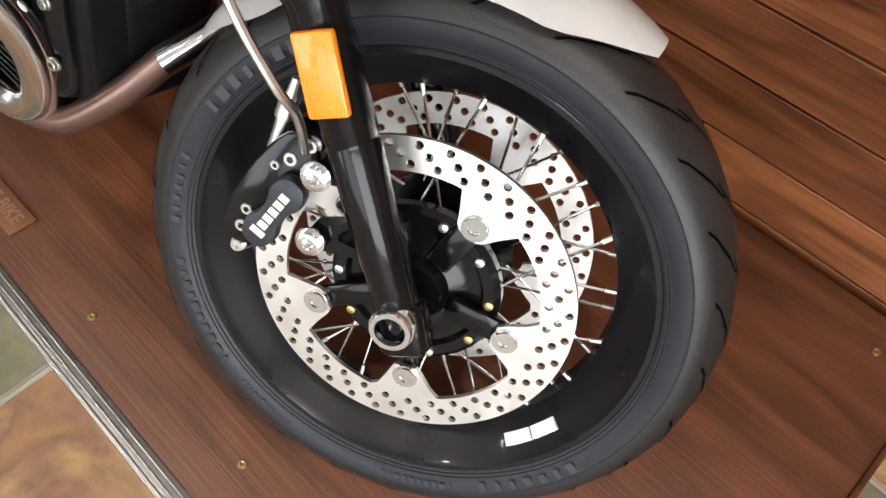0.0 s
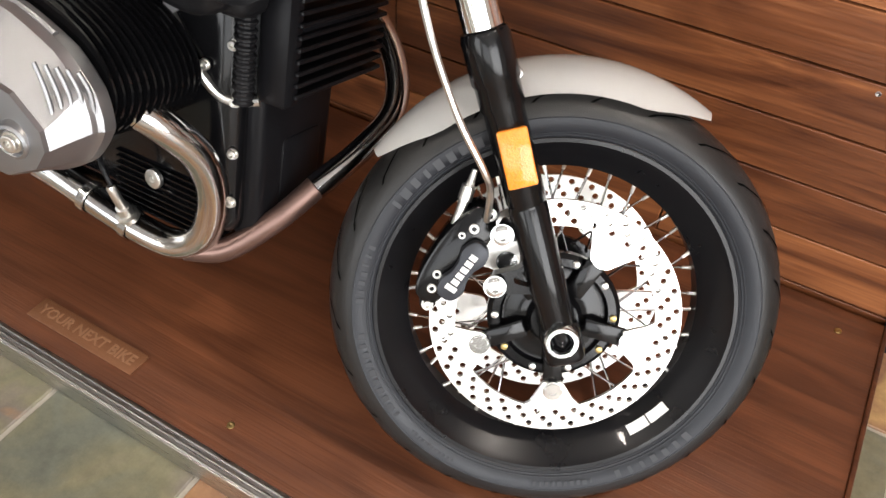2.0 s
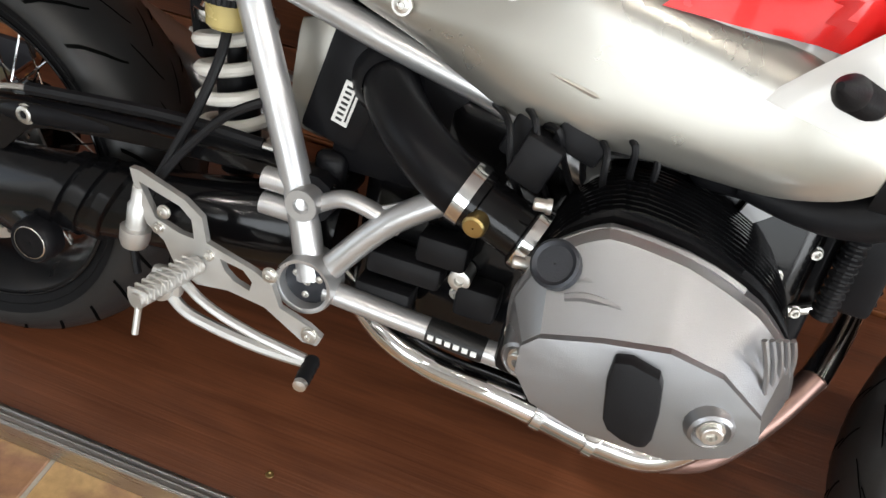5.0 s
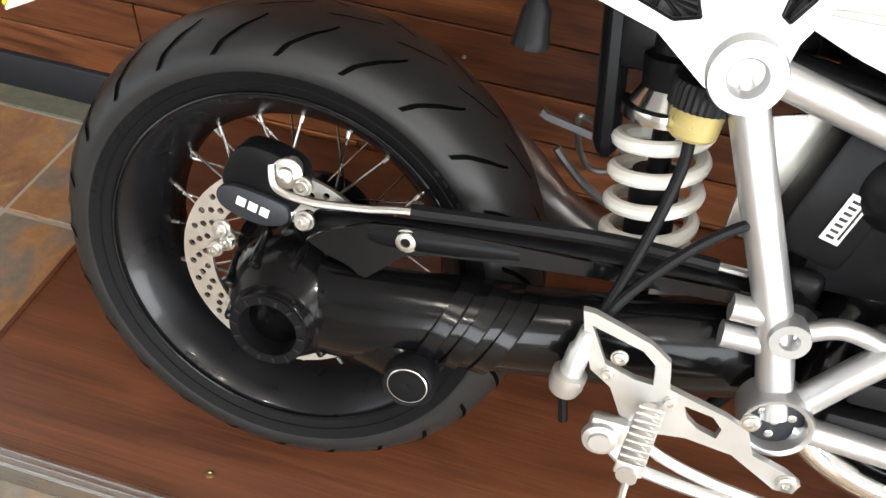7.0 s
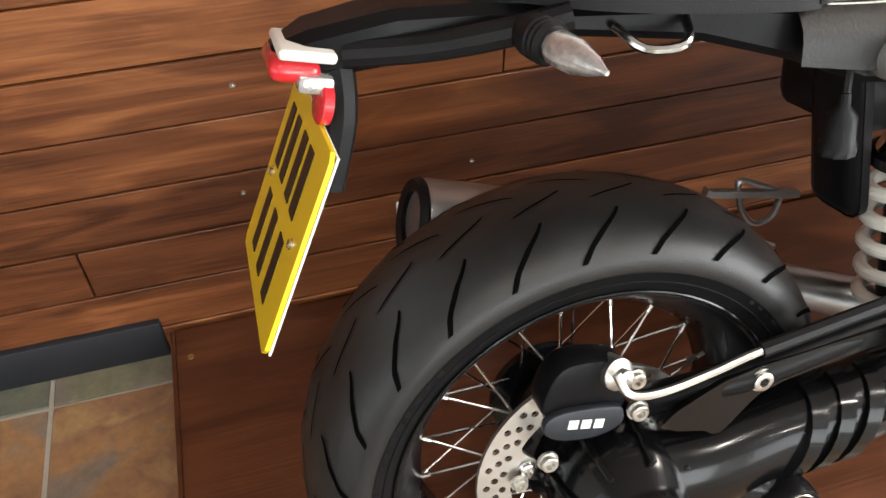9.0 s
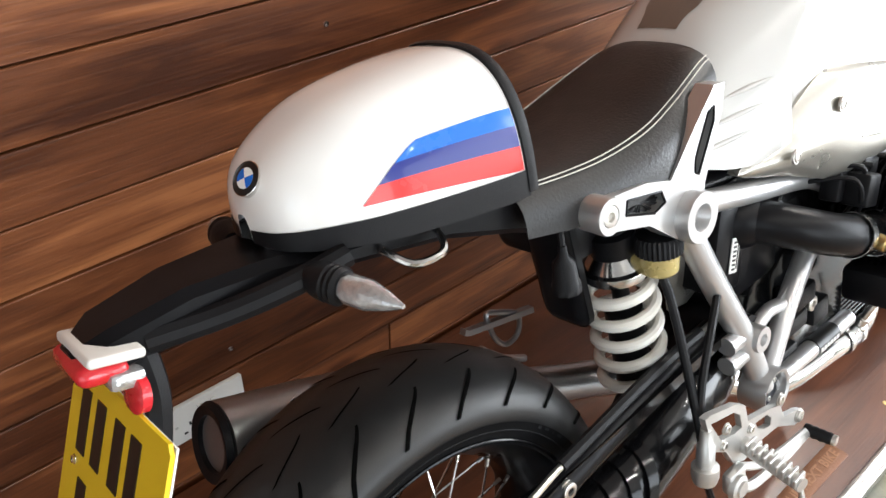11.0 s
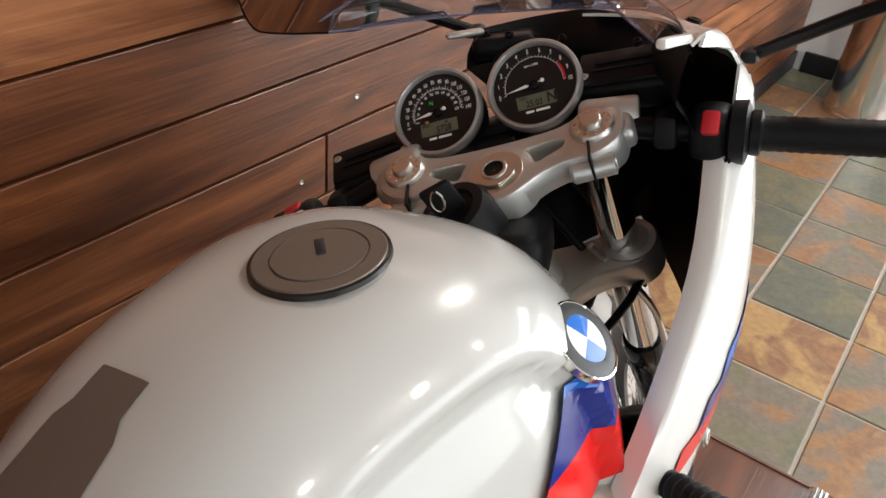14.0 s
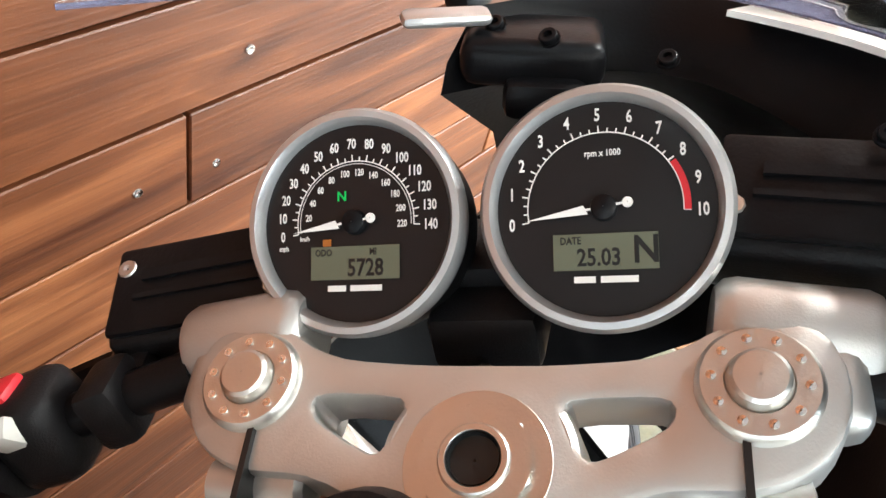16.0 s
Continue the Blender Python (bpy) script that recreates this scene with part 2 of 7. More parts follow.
def clear_sheet(name, tint):
    """Thin clear plastic: lets light through, with a mirror gloss that grows at a slant."""
    m = bpy.data.materials.new(name)
    m.use_nodes = True
    nt, n = m.node_tree, m.node_tree.nodes
    n.remove(n["Principled BSDF"])
    tr, gl, mx, fr = n.new("ShaderNodeBsdfTransparent"), n.new("ShaderNodeBsdfGlossy"), n.new("ShaderNodeMixShader"), n.new("ShaderNodeFresnel")
    tr.inputs[0].default_value = (*tint, 1)
    gl.inputs["Roughness"].default_value = 0.04
    fr.inputs[0].default_value = 1.5
    nt.links.new(fr.outputs[0], mx.inputs[0])
    nt.links.new(tr.outputs[0], mx.inputs[1])
    nt.links.new(gl.outputs[0], mx.inputs[2])
    nt.links.new(mx.outputs[0], n["Material Output"].inputs[0])
    return m


SHEET = clear_sheet("clear_screen_sheet", (0.95, 0.95, 0.96))
SCREENEDGE = mat("bluish_screen_edge", (0.3, 0.32, 0.48), 0.1, trans=0.8, vary=0.05)
LENS = mat("clear_lens", (0.5, 0.5, 0.5), 0.1, 0.6, vary=0.45, scale=160, bump=0.8, bscale=300, coat=0.7)
REDLENS = mat("red_lens", (0.6, 0.02, 0.03), 0.15, vary=0.2, scale=120, bump=0.5, bscale=300, coat=0.6)
FLUID = mat("yellowed_reservoir", (0.62, 0.5, 0.2), 0.25, vary=0.12, scale=40, trans=0.35)
PLATEY = mat("yellow_plate", (0.8, 0.56, 0.015), 0.35, vary=0.04, scale=20, coat=0.4)
INK = mat("black_ink", (0.008, 0.008, 0.008), 0.4, scale=40)
PALE = mat("white_print", (0.78, 0.78, 0.76), 0.5, vary=0.03, scale=60)
DIAL = mat("black_dial", (0.006, 0.006, 0.007), 0.35, scale=30)
LCD = mat("lcd_glass", (0.12, 0.13, 0.09), 0.25, vary=0.05, scale=20)
GREEN = mat("green_telltale", (0.02, 0.5, 0.1), 0.4, scale=20)
ORANGE = mat("orange_telltale", (0.35, 0.12, 0.02), 0.4, scale=20)
NICKEL = mat("satin_nickel", (0.66, 0.645, 0.61), 0.34, 1.0, vary=0.06, scale=30, bump=0.15, bscale=600)
GREYSW = mat("grey_switch_key", (0.5, 0.5, 0.47), 0.5, vary=0.05, scale=50)
REDSW = mat("red_switch", (0.55, 0.02, 0.03), 0.4, vary=0.05, scale=50)
BRASS = mat("old_brass", (0.5, 0.38, 0.16), 0.35, 1.0, scale=60)
COPPERPLQ = mat("wood_plaque", (0.2, 0.085, 0.04), 0.4, 0.2, scale=15, stretch=(1, 20, 1), bump=0.3)
PLQINK = mat("plaque_lettering", (0.3, 0.15, 0.08), 0.5, 0.2, scale=40)
MIRROR = mat("mirror_glass", (0.9, 0.9, 0.9), 0.02, 1.0, vary=0.01, rvary=0.01)
MESHBLK = mat("black_mesh", (0.01, 0.01, 0.01), 0.5, scale=60)
WHITEPL = mat("white_socket_plastic", (0.75, 0.74, 0.7), 0.4, vary=0.03, scale=40)


# ---- mesh helpers ----
def V(*a):
    return Vector(a)


def spl(pts, k=6, closed=False):
    """A smooth line through the points."""
    p = [Vector(q) for q in pts]
    n, out = len(p), []
    for i in range(n if closed else n - 1):
        a, b, c, d = (p[(i + j) % n] if closed else p[min(max(i + j, 0), n - 1)] for j in (-1, 0, 1, 2))
        for s in range(k):
            t = s / k
            out.append(0.5 * (2 * b + (c - a) * t + (2 * a - 5 * b + 4 * c - d) * t * t + (3 * b - a - 3 * c + d) * t**3))
    return out if closed else out + [p[-1]]


def rings(bm, rows, closed=True, caps=(True, True), loop=False):
    """Skins rows of points, each a ring (or an open row)."""
    vs = [[bm.verts.new(p) for p in row] for row in rows]
    m = len(vs)
    for i in range(m if loop else m - 1):
        a, b = vs[i], vs[(i + 1) % m]
        n = len(a)
        for j in range(n if closed else n - 1):
            k = (j + 1) % n
            bm.faces.new((a[j], a[k], b[k], b[j]))
    if closed and not loop:
        if caps[0]:
            bm.faces.new(vs[0][::-1])
        if caps[1]:
            bm.faces.new(vs[-1])
    return bm


def basis(d):
    d = Vector(d).normalized()
    u = d.orthogonal().normalized()
    return u, d.cross(u), d


def tube(bm, pts, r, n=10, loop=False, caps=(True, True)):
    """A round bar along a line; r may be a list of radii."""
    p = [Vector(q) for q in pts]
    m = len(p)
    u = None
    rows = []
    for i in range(m):
        d = (p[(i + 1) % m] - p[i - 1]) if loop else (p[min(i + 1, m - 1)] - p[max(i - 1, 0)])
        d.normalize()
        u = d.orthogonal().normalized() if u is None else (u - d * u.dot(d)).normalized()
        w = d.cross(u)
        ri = r[i] if isinstance(r, (list, tuple)) else r
        rows.append([p[i] + (u * math.cos(a) + w * math.sin(a)) * ri for a in (2 * math.pi * k / n for k in range(n))])
    return rings(bm, rows, caps=caps, loop=loop)


def rod(bm, a, b, r, r2=None, n=12):
    return tube(bm, [a, b], [r, r if r2 is None else r2], n)


def lathe(bm, c, axis, prof, n=48, a0=0.0, a1=None, caps=False):
    """Turns a profile of (along, radius) about an axis through c."""
    u, w, d = basis(axis) if abs(Vector(axis).normalized().y) < 0.999 else (V(1, 0, 0), V(0, 0, 1), V(0, math.copysign(1, Vector(axis).y), 0))
    c = Vector(c)
    full = a1 is None
    rows = []
    for h, r in prof:
        k = n if full else n + 1
        rows.append([c + d * h + (u * math.cos(a) + w * math.sin(a)) * r for a in (a0 + (2 * math.pi if full else a1 - a0) * j / n for j in range(k))])
    return rings(bm, rows, closed=full, caps=(caps, caps))


def box(bm, c, s, m=None, bev=0.0, seg=2):
    """A block of size s about c, with rounded edges."""
    t = bmesh.new()
    bmesh.ops.create_cube(t, size=1, matrix=Matrix.Diagonal((*s, 1)))
    if bev:
        bmesh.ops.bevel(t, geom=t.edges[:], offset=bev, segments=seg, profile=0.5, affect="EDGES")
    t.transform(Matrix.Translation(c) @ (m.to_4x4() if m else Matrix.Identity(4)))
    add(bm, t)
    return bm


def add(bm, t):
    me = bpy.data.meshes.new("tmp")
    t.to_mesh(me)
    t.free()
    bm.from_mesh(me)
    bpy.data.meshes.remove(me)
    return bm


def slab(bm, outline, thick, holes=(), bev=0.0, m=None):
    """A flat piece: outline and holes as (x, z), its thickness along y from 0 to -thick, placed by m."""
    t = bmesh.new()
    edges = []
    for loop in (outline, *holes):
        vs = [t.verts.new((x, 0, z)) for x, z in loop]
        edges += [t.edges.new((vs[i], vs[(i + 1) % len(vs)])) for i in range(len(vs))]
    bmesh.ops.triangle_fill(t, use_beauty=True, edges=edges, normal=(0, -1, 0))
    bmesh.ops.dissolve_limit(t, angle_limit=0.01, verts=t.verts[:], edges=t.edges[:]) if not holes else None
    g = bmesh.ops.extrude_face_region(t, geom=t.faces[:])
    bmesh.ops.translate(t, verts=[e for e in g["geom"] if isinstance(e, bmesh.types.BMVert)], vec=(0, -thick, 0))
    bmesh.ops.recalc_face_normals(t, faces=t.faces[:])
    if bev:
        es = [e for e in t.edges if len(e.link_faces) == 2 and e.calc_face_angle(0) > 0.9]
        bmesh.ops.bevel(t, geom=es, offset=bev, segments=2, profile=0.5, affect="EDGES")
    if m:
        t.transform(m)
    return add(bm, t)


def circle2(c, r, n=16):
    return [(c[0] + r * math.cos(2 * math.pi * k / n), c[1] + r * math.sin(2 * math.pi * k / n)) for k in range(n)]


def bolt(bm, c, d, r=0.008, h=0.006):
    """A cap screw with a recessed socket."""
    u, w, d = basis(d)
    c = Vector(c)
    prof = [(0, r * 1.25), (h * 0.3, r * 1.25), (h * 0.3, r), (h * 0.9, r), (h, r * 0.88), (h, r * 0.5), (h * 0.4, r * 0.45)]
    rows = [[c + d * a + (u * math.cos(q) + w * math.sin(q)) * b for q in (2 * math.pi * k / 14 for k in range(14))] for a, b in prof]
    return rings(bm, rows)


def part(name, bm, material, parent=None, label="", xf=None, sharp=35):
    """Links a bmesh as one mesh under a thing or a part."""
    if xf is not None:
        bm.transform(xf)
    bmesh.ops.recalc_face_normals(bm, faces=bm.faces[:])
    for e in bm.edges:
        e.smooth = len(e.link_faces) != 2 or e.calc_face_angle(0) < radians(sharp)
    me = bpy.data.meshes.new(name)
    for f in bm.faces:
        f.smooth = True
    bm.to_mesh(me)
    bm.free()
    for mm in material if isinstance(material, (list, tuple)) else [material]:
        me.materials.append(mm)
    ob = new(name, me)
    if parent is not None:
        ob.parent = parent
    if label:
        tagged(ob, label)
    return ob


def text(name, body, size, m, material, parent=None, depth=0.0006, align="CENTER", xf=None):
    """Lettering as a mesh, its face in the local xy plane of m."""
    cu = bpy.data.curves.new(name, "FONT")
    cu.body, cu.size, cu.extrude, cu.align_x, cu.align_y, cu.resolution_u = body, size, depth, align, "CENTER", 2
    cu.offset = size * 0.022
    tmp = bpy.data.objects.new(name, cu)
    scene.collection.objects.link(tmp)
    me = bpy.data.meshes.new_from_object(tmp.evaluated_get(bpy.context.evaluated_depsgraph_get()))
    bpy.data.objects.remove(tmp)
    bpy.data.curves.remove(cu)
    bm = bmesh.new()
    bm.from_mesh(me)
    bpy.data.meshes.remove(me)
    bm.transform(m)
    return part(name, bm, material, parent, xf=xf)


def B():
    return bmesh.new()

# ---- the shop: wall, floor, platform ----
WALL_Y, FLOOR_Z, DECK_Z = 0.6, -0.068, -0.008
X0, X1, Y0, TOP = -3.2, 4.72, -5.0, 2.75


def plain(name, c, s, material, label, category, bev=0.0):
    return tagged(part(name, box(B(), c, s, bev=bev), material), label, category, kind="structure")


wall_north = plain("wall_north", ((X0 + X1) / 2, WALL_Y + 0.09, TOP / 2 + FLOOR_Z / 2), (X1 - X0, 0.14, TOP - FLOOR_Z), SKIRT, "dark wall clad with brown stained planks", "wall")
for wy0, wy1 in ((Y0 - 0.15, -3.9), (-1.0, WALL_Y + 0.15)):
    plain("wall_east", (X1 + 0.06, (wy0 + wy1) / 2, 1.35), (0.12, wy1 - wy0, 2.84), PLASTER, "white plastered end wall of the shop", "wall")
plain("wall_east", (X1 + 0.06, -2.45, 2.66), (0.12, 2.9, 0.22), PLASTER, "white wall over the shop door", "wall")
# unseen west wall, split round an opening added for the fill lamp
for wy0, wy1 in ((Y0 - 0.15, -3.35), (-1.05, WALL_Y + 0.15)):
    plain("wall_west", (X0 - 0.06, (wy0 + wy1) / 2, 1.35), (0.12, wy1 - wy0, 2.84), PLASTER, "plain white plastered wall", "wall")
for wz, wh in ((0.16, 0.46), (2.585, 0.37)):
    plain("wall_west", (X0 - 0.06, -2.2, wz), (0.12, 2.3, wh), PLASTER, "plain white unseen wall round the added fill opening", "wall")
fill_opening = tagged(new("west_fill_opening"), "added unseen opening for the west fill lamp, with a white frame", "window", kind="structure")
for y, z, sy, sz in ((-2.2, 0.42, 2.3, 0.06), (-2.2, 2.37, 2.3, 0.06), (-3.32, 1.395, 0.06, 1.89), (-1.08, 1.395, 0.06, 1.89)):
    part("window_frame", box(B(), (X0 - 0.05, y, z), (0.07, sy, sz), bev=0.004), WHITEPL, fill_opening)
for wx0, wx1 in ((X0, -0.9), (1.3, 1.8), (4.55, X1)):
    plain("wall_south", ((wx0 + wx1) / 2, Y0 - 0.06, 1.35), (wx1 - wx0, 0.12, 2.84), PLASTER, "plain white plastered wall between windows", "wall")
for wx0, wx1 in ((-0.9, 1.3), (1.8, 4.55)):
    plain("wall_south", ((wx0 + wx1) / 2, Y0 - 0.06, 0.1), (wx1 - wx0, 0.12, 0.34), PLASTER, "plain white wall under a window", "wall")
    plain("wall_south", ((wx0 + wx1) / 2, Y0 - 0.06, 2.66), (wx1 - wx0, 0.12, 0.22), PLASTER, "plain white wall over a window", "wall")
plain("ceiling", ((X0 + X1) / 2, (Y0 + WALL_Y) / 2, TOP + 0.06), (X1 - X0 + 0.3, WALL_Y - Y0 + 0.3, 0.12), CEIL, "plain grey unseen ceiling", "ceiling")
floor = plain("floor", ((X0 + X1) / 2, (Y0 + WALL_Y) / 2, FLOOR_Z - 0.054), (X1 - X0, WALL_Y - Y0, 0.1), GROUT, "floor of multicoloured slate tiles with pale grout", "floor")
for sx0, sx1 in ((X0, -0.535), (1.93, X1)):
    plain("baseboard", ((sx0 + sx1) / 2, WALL_Y - 0.004, FLOOR_Z + 0.045), (sx1 - sx0, 0.02, 0.09), SKIRT, "dark charcoal skirting board along the plank wall", "baseboard", 0.004)
plain("baseboard", (X1 - 0.012, -0.7, FLOOR_Z + 0.05), (0.024, 2.5, 0.1), SKIRT, "charcoal skirting board at the white wall", "baseboard", 0.004)
for wx0, wx1 in ((-0.9, 1.3), (1.8, 4.55)):
    win = tagged(new("window_1"), "large shop window with a white frame", "window", kind="structure")
    for x, z, sx, sz in (((wx0 + wx1) / 2, 0.29, wx1 - wx0, 0.05), ((wx0 + wx1) / 2, 2.53, wx1 - wx0, 0.05), (wx0 + 0.025, 1.41, 0.05, 2.19), (wx1 - 0.025, 1.41, 0.05, 2.19)):
        part("window_frame", box(B(), (x, Y0 - 0.06, z), (sx, 0.07, sz), bev=0.004), WHITEPL, win)

# platform: a varnished board with an aluminium nosing
PX0, PX1, PY0 = -0.515, 1.93, -0.225
deck = tagged(new("display_platform"), "low dark brown varnished wooden display platform with metal edging", "platform", kind="structure")
part("board", box(B(), ((PX0 + PX1) / 2, (PY0 + WALL_Y - 0.012) / 2, (DECK_Z + FLOOR_Z) / 2 - 0.001), (PX1 - PX0, WALL_Y - 0.012 - PY0, DECK_Z - FLOOR_Z + 0.002), bev=0.002), DECK, deck)
bm = B()
for y, z, w, h in ((PY0 - 0.006, DECK_Z - 0.004, 0.03, 0.014), (PY0 - 0.012, (DECK_Z + FLOOR_Z) / 2, 0.012, DECK_Z - FLOOR_Z)):
    box(bm, ((PX0 + PX1) / 2, y, z), (PX1 - PX0 + 0.024, w, h), bev=0.003)
for k in range(3):
    box(bm, ((PX0 + PX1) / 2, PY0 - 0.016 + 0.009 * k, DECK_Z + 0.004), (PX1 - PX0 + 0.02, 0.003, 0.003), bev=0.001)
part("edge_trim", bm, ALU, deck, "ribbed aluminium edge trim")
bm = B()
box(bm, (PX1 + 0.004, (PY0 + WALL_Y) / 2, (DECK_Z + FLOOR_Z) / 2 + 0.001), (0.008, WALL_Y - PY0 - 0.03, DECK_Z - FLOOR_Z + 0.004), bev=0.002)
box(bm, (PX0 - 0.004, (PY0 + WALL_Y) / 2, (DECK_Z + FLOOR_Z) / 2 + 0.001), (0.008, WALL_Y - PY0 - 0.03, DECK_Z - FLOOR_Z + 0.004), bev=0.002)
part("end_trim", bm, DECK, deck)
SCREWS = [(0.501, -0.165), (1.4, -0.15), (1.86, 0.53), (1.87, 0.05), (-0.49, 0.52), (-0.45, 0.15), (-0.1, -0.17), (1.1, -0.17), (1.72, -0.17)]
for x, y in SCREWS:
    part("screw_head", lathe(B(), (x, y, DECK_Z), (0, 0, 1), [(0, 0.0065), (0.0015, 0.006), (0.002, 0.003), (0.001, 0.0015)], 10, caps=True), BRASS, deck)
plq = tagged(new("plaque"), "small engraved wooden plaque on the platform edge", "plaque")
plq.matrix_world = pose(0.79, -0.163, DECK_Z + 0.001, 0, 0, 0)
part("plate", box(B(), (0, 0, 0.002), (0.235, 0.042, 0.004), bev=0.0012), COPPERPLQ, plq)
text("lettering", "YOUR NEXT BIKE", 0.027, pose(0, 0, 0.0042), PLQINK, plq, 0.0004)

# ---- the motorcycle: built upright with its rear contact at the origin, then leant on its stand ----
BIKE = pose(0.03, -0.0556, 0.004) @ pose(0, 0, 0, 0, 0, 0.72) @ pose(0, 0, 0, -15.1, 0, 0)
RA, FA = V(-0.045, 0, 0.31), V(1.467, 0, 0.278)
STEM, RAKE = V(1.092, 0, 0.931), radians(26.4)
SAX = V(-math.sin(RAKE), 0, math.cos(RAKE))
STEER = Matrix.Translation(STEM) @ Matrix.Rotation(radians(0.5), 4, "X") @ Matrix.Rotation(radians(26.6), 4, SAX) @ Matrix.Translation(-STEM)
WHEEL = STEER @ Matrix.Translation((-0.006, 0.035, 0.005)) @ Matrix.Translation(FA) @ Matrix.Scale(0.985, 4) @ Matrix.Translation(-FA)
bike = tagged(new("motorcycle"), "white cafe racer motorcycle with blue and red stripes, leaning", "motorcycle")
bike.matrix_world = BIKE


def P(name, bm, material, parent=bike, label="", xf=None, sharp=35):
    return part(name, bm, material, parent, label, xf, sharp)


def tyre(name, c, prof, edge, parent, xf, grooves, label, wall, cuts, gw):
    """A tyre of a half profile (y, r) from bead to crown, with raised sidewall bands and dark strips for the shade of
    its tread cuts.
    """
    full = [(y, r) for y, r in prof] + [(-y, r) for y, r in prof[-2::-1]]
    t = P(name, lathe(B(), c, (0, 1, 0), full, 96), RUBBER, parent, label, xf)
    side = [(y, r) for y, r in prof if r <= edge]
    bm = B()
    for s in (1, -1):
        lathe(bm, c, (0, 1, 0), [(s * (y + 0.0007), r) for y, r in side], 96)
    P("sidewall", bm, wall, t, "smooth rubber sidewall", xf)
    bm = B()

    def at(y):
        for (y0, r0), (y1, r1) in zip(full, full[1:]):
            lo, hi = min(y0, y1), max(y0, y1)
            if lo <= y <= hi and max(r0, r1) > edge and y0 != y1:
                return r0 + (r1 - r0) * (y - y0) / (y1 - y0)
        return prof[-1][1]

    # near-black strips lie on the rubber and stand for shade down the grooves
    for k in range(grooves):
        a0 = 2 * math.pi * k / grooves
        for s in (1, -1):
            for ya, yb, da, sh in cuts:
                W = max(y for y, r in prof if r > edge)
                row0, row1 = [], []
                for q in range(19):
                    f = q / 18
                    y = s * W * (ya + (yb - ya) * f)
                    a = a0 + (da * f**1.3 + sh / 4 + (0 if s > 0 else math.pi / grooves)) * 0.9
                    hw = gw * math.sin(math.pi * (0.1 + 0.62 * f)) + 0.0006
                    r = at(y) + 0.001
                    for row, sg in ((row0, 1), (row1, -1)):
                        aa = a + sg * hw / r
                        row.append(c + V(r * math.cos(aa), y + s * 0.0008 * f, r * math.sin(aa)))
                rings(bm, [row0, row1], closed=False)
    P("tread", bm, GROOVE_SHADE, t, "dark strips standing for the shade in the tread grooves", xf)
    return t


def band_marks(parent, xf, c, y, r0, a0, a1, n, h0, w):
    """Raised bars standing for moulded writing on a sidewall."""
    rr = random.Random(n)
    for k in range(n):
        a = a0 + (a1 - a0) * (k + 0.5) / n
        da = abs(a1 - a0) / n * w * rr.uniform(0.35, 1)
        r, h = r0 + rr.uniform(-0.0006, 0.0006), h0 * rr.uniform(0.9, 1.05)
        rows = []
        for q in (-0.5, 0, 0.5):
            aa = a + q * da
            rows.append([c + V((r + s * h) * math.cos(aa), y, (r + s * h) * math.sin(aa)) for s in (-0.5, 0.5)])
        P("moulded_mark", rings(B(), rows, closed=False), LETTER_GLINT if xf else WALLBLK, parent, xf=xf)


def wheel_spokes(parent, c, hub_r, hub_y, rim_r, rim_y, n, xf, off=0.0):
    for k in range(n):
        bm, nip = B(), B()
        s = 1 if k % 2 else -1
        a = 2 * math.pi * k / n + off
        b = a + (0.32 if (k // 2) % 2 else -0.32)
        h = c + V(hub_r * math.cos(b), s * hub_y, hub_r * math.sin(b))
        e = c + V(rim_r * math.cos(a), s * rim_y, rim_r * math.sin(a))
        rod(bm, h, e, 0.0016, n=6)
        d = (h - e).normalized()
        rod(nip, e - d * 0.003, e + d * 0.012, 0.003, 0.0024, n=8)
        sp = P("spoke", bm, STEEL, parent, xf=xf)
        P("nipple", nip, NICKEL, sp, xf=xf)


def drilled_disc(bm, c, y, ro, ri, t, holes, tabs, tab_r, rows):
    """A floating brake disc with drilled rows and inward lugs."""
    inner = []
    m = 120
    for k in range(m):
        a = 2 * math.pi * k / m
        r = ri
        for ta in tabs:
            d = abs((a - ta + math.pi) % (2 * math.pi) - math.pi)
            if d < 0.26:
                r = min(r, ri - (ri - tab_r) * min(1, 1.5 * math.cos(d / 0.26 * math.pi / 2)))
        inner.append((r * math.cos(a), r * math.sin(a)))
    hs = []
    for k in range(holes):
        for q, rr in enumerate(rows):
            a = 2 * math.pi * (k + q * 0.36) / holes
            hs.append(circle2((rr * math.cos(a), rr * math.sin(a)), 0.0042, 8))
    slab(bm, circle2((0, 0), ro, 120), t, [inner] + hs, m=Matrix.Translation(c + V(0, y, 0)))


# front wheel
TABS = [radians(a) for a in (69, -4, -76, -147, 141)]
fw = P("front_wheel", lathe(B(), FA, (0, 1, 0), [(-0.049, 0.237), (-0.0515, 0.233), (-0.051, 0.228), (-0.048, 0.2255), (-0.044, 0.2215), (-0.034, 0.211), (-0.022, 0.198), (-0.014, 0.191), (0.014, 0.191), (0.022, 0.198), (0.034, 0.211), (0.044, 0.2215), (0.048, 0.2255), (0.051, 0.228), (0.0515, 0.233), (0.049, 0.237), (0.04, 0.234), (0.03, 0.226), (-0.03, 0.226), (-0.04, 0.234), (-0.049, 0.237)], 96), RIMBLK, label="satin black wire-spoked front wheel", xf=WHEEL)
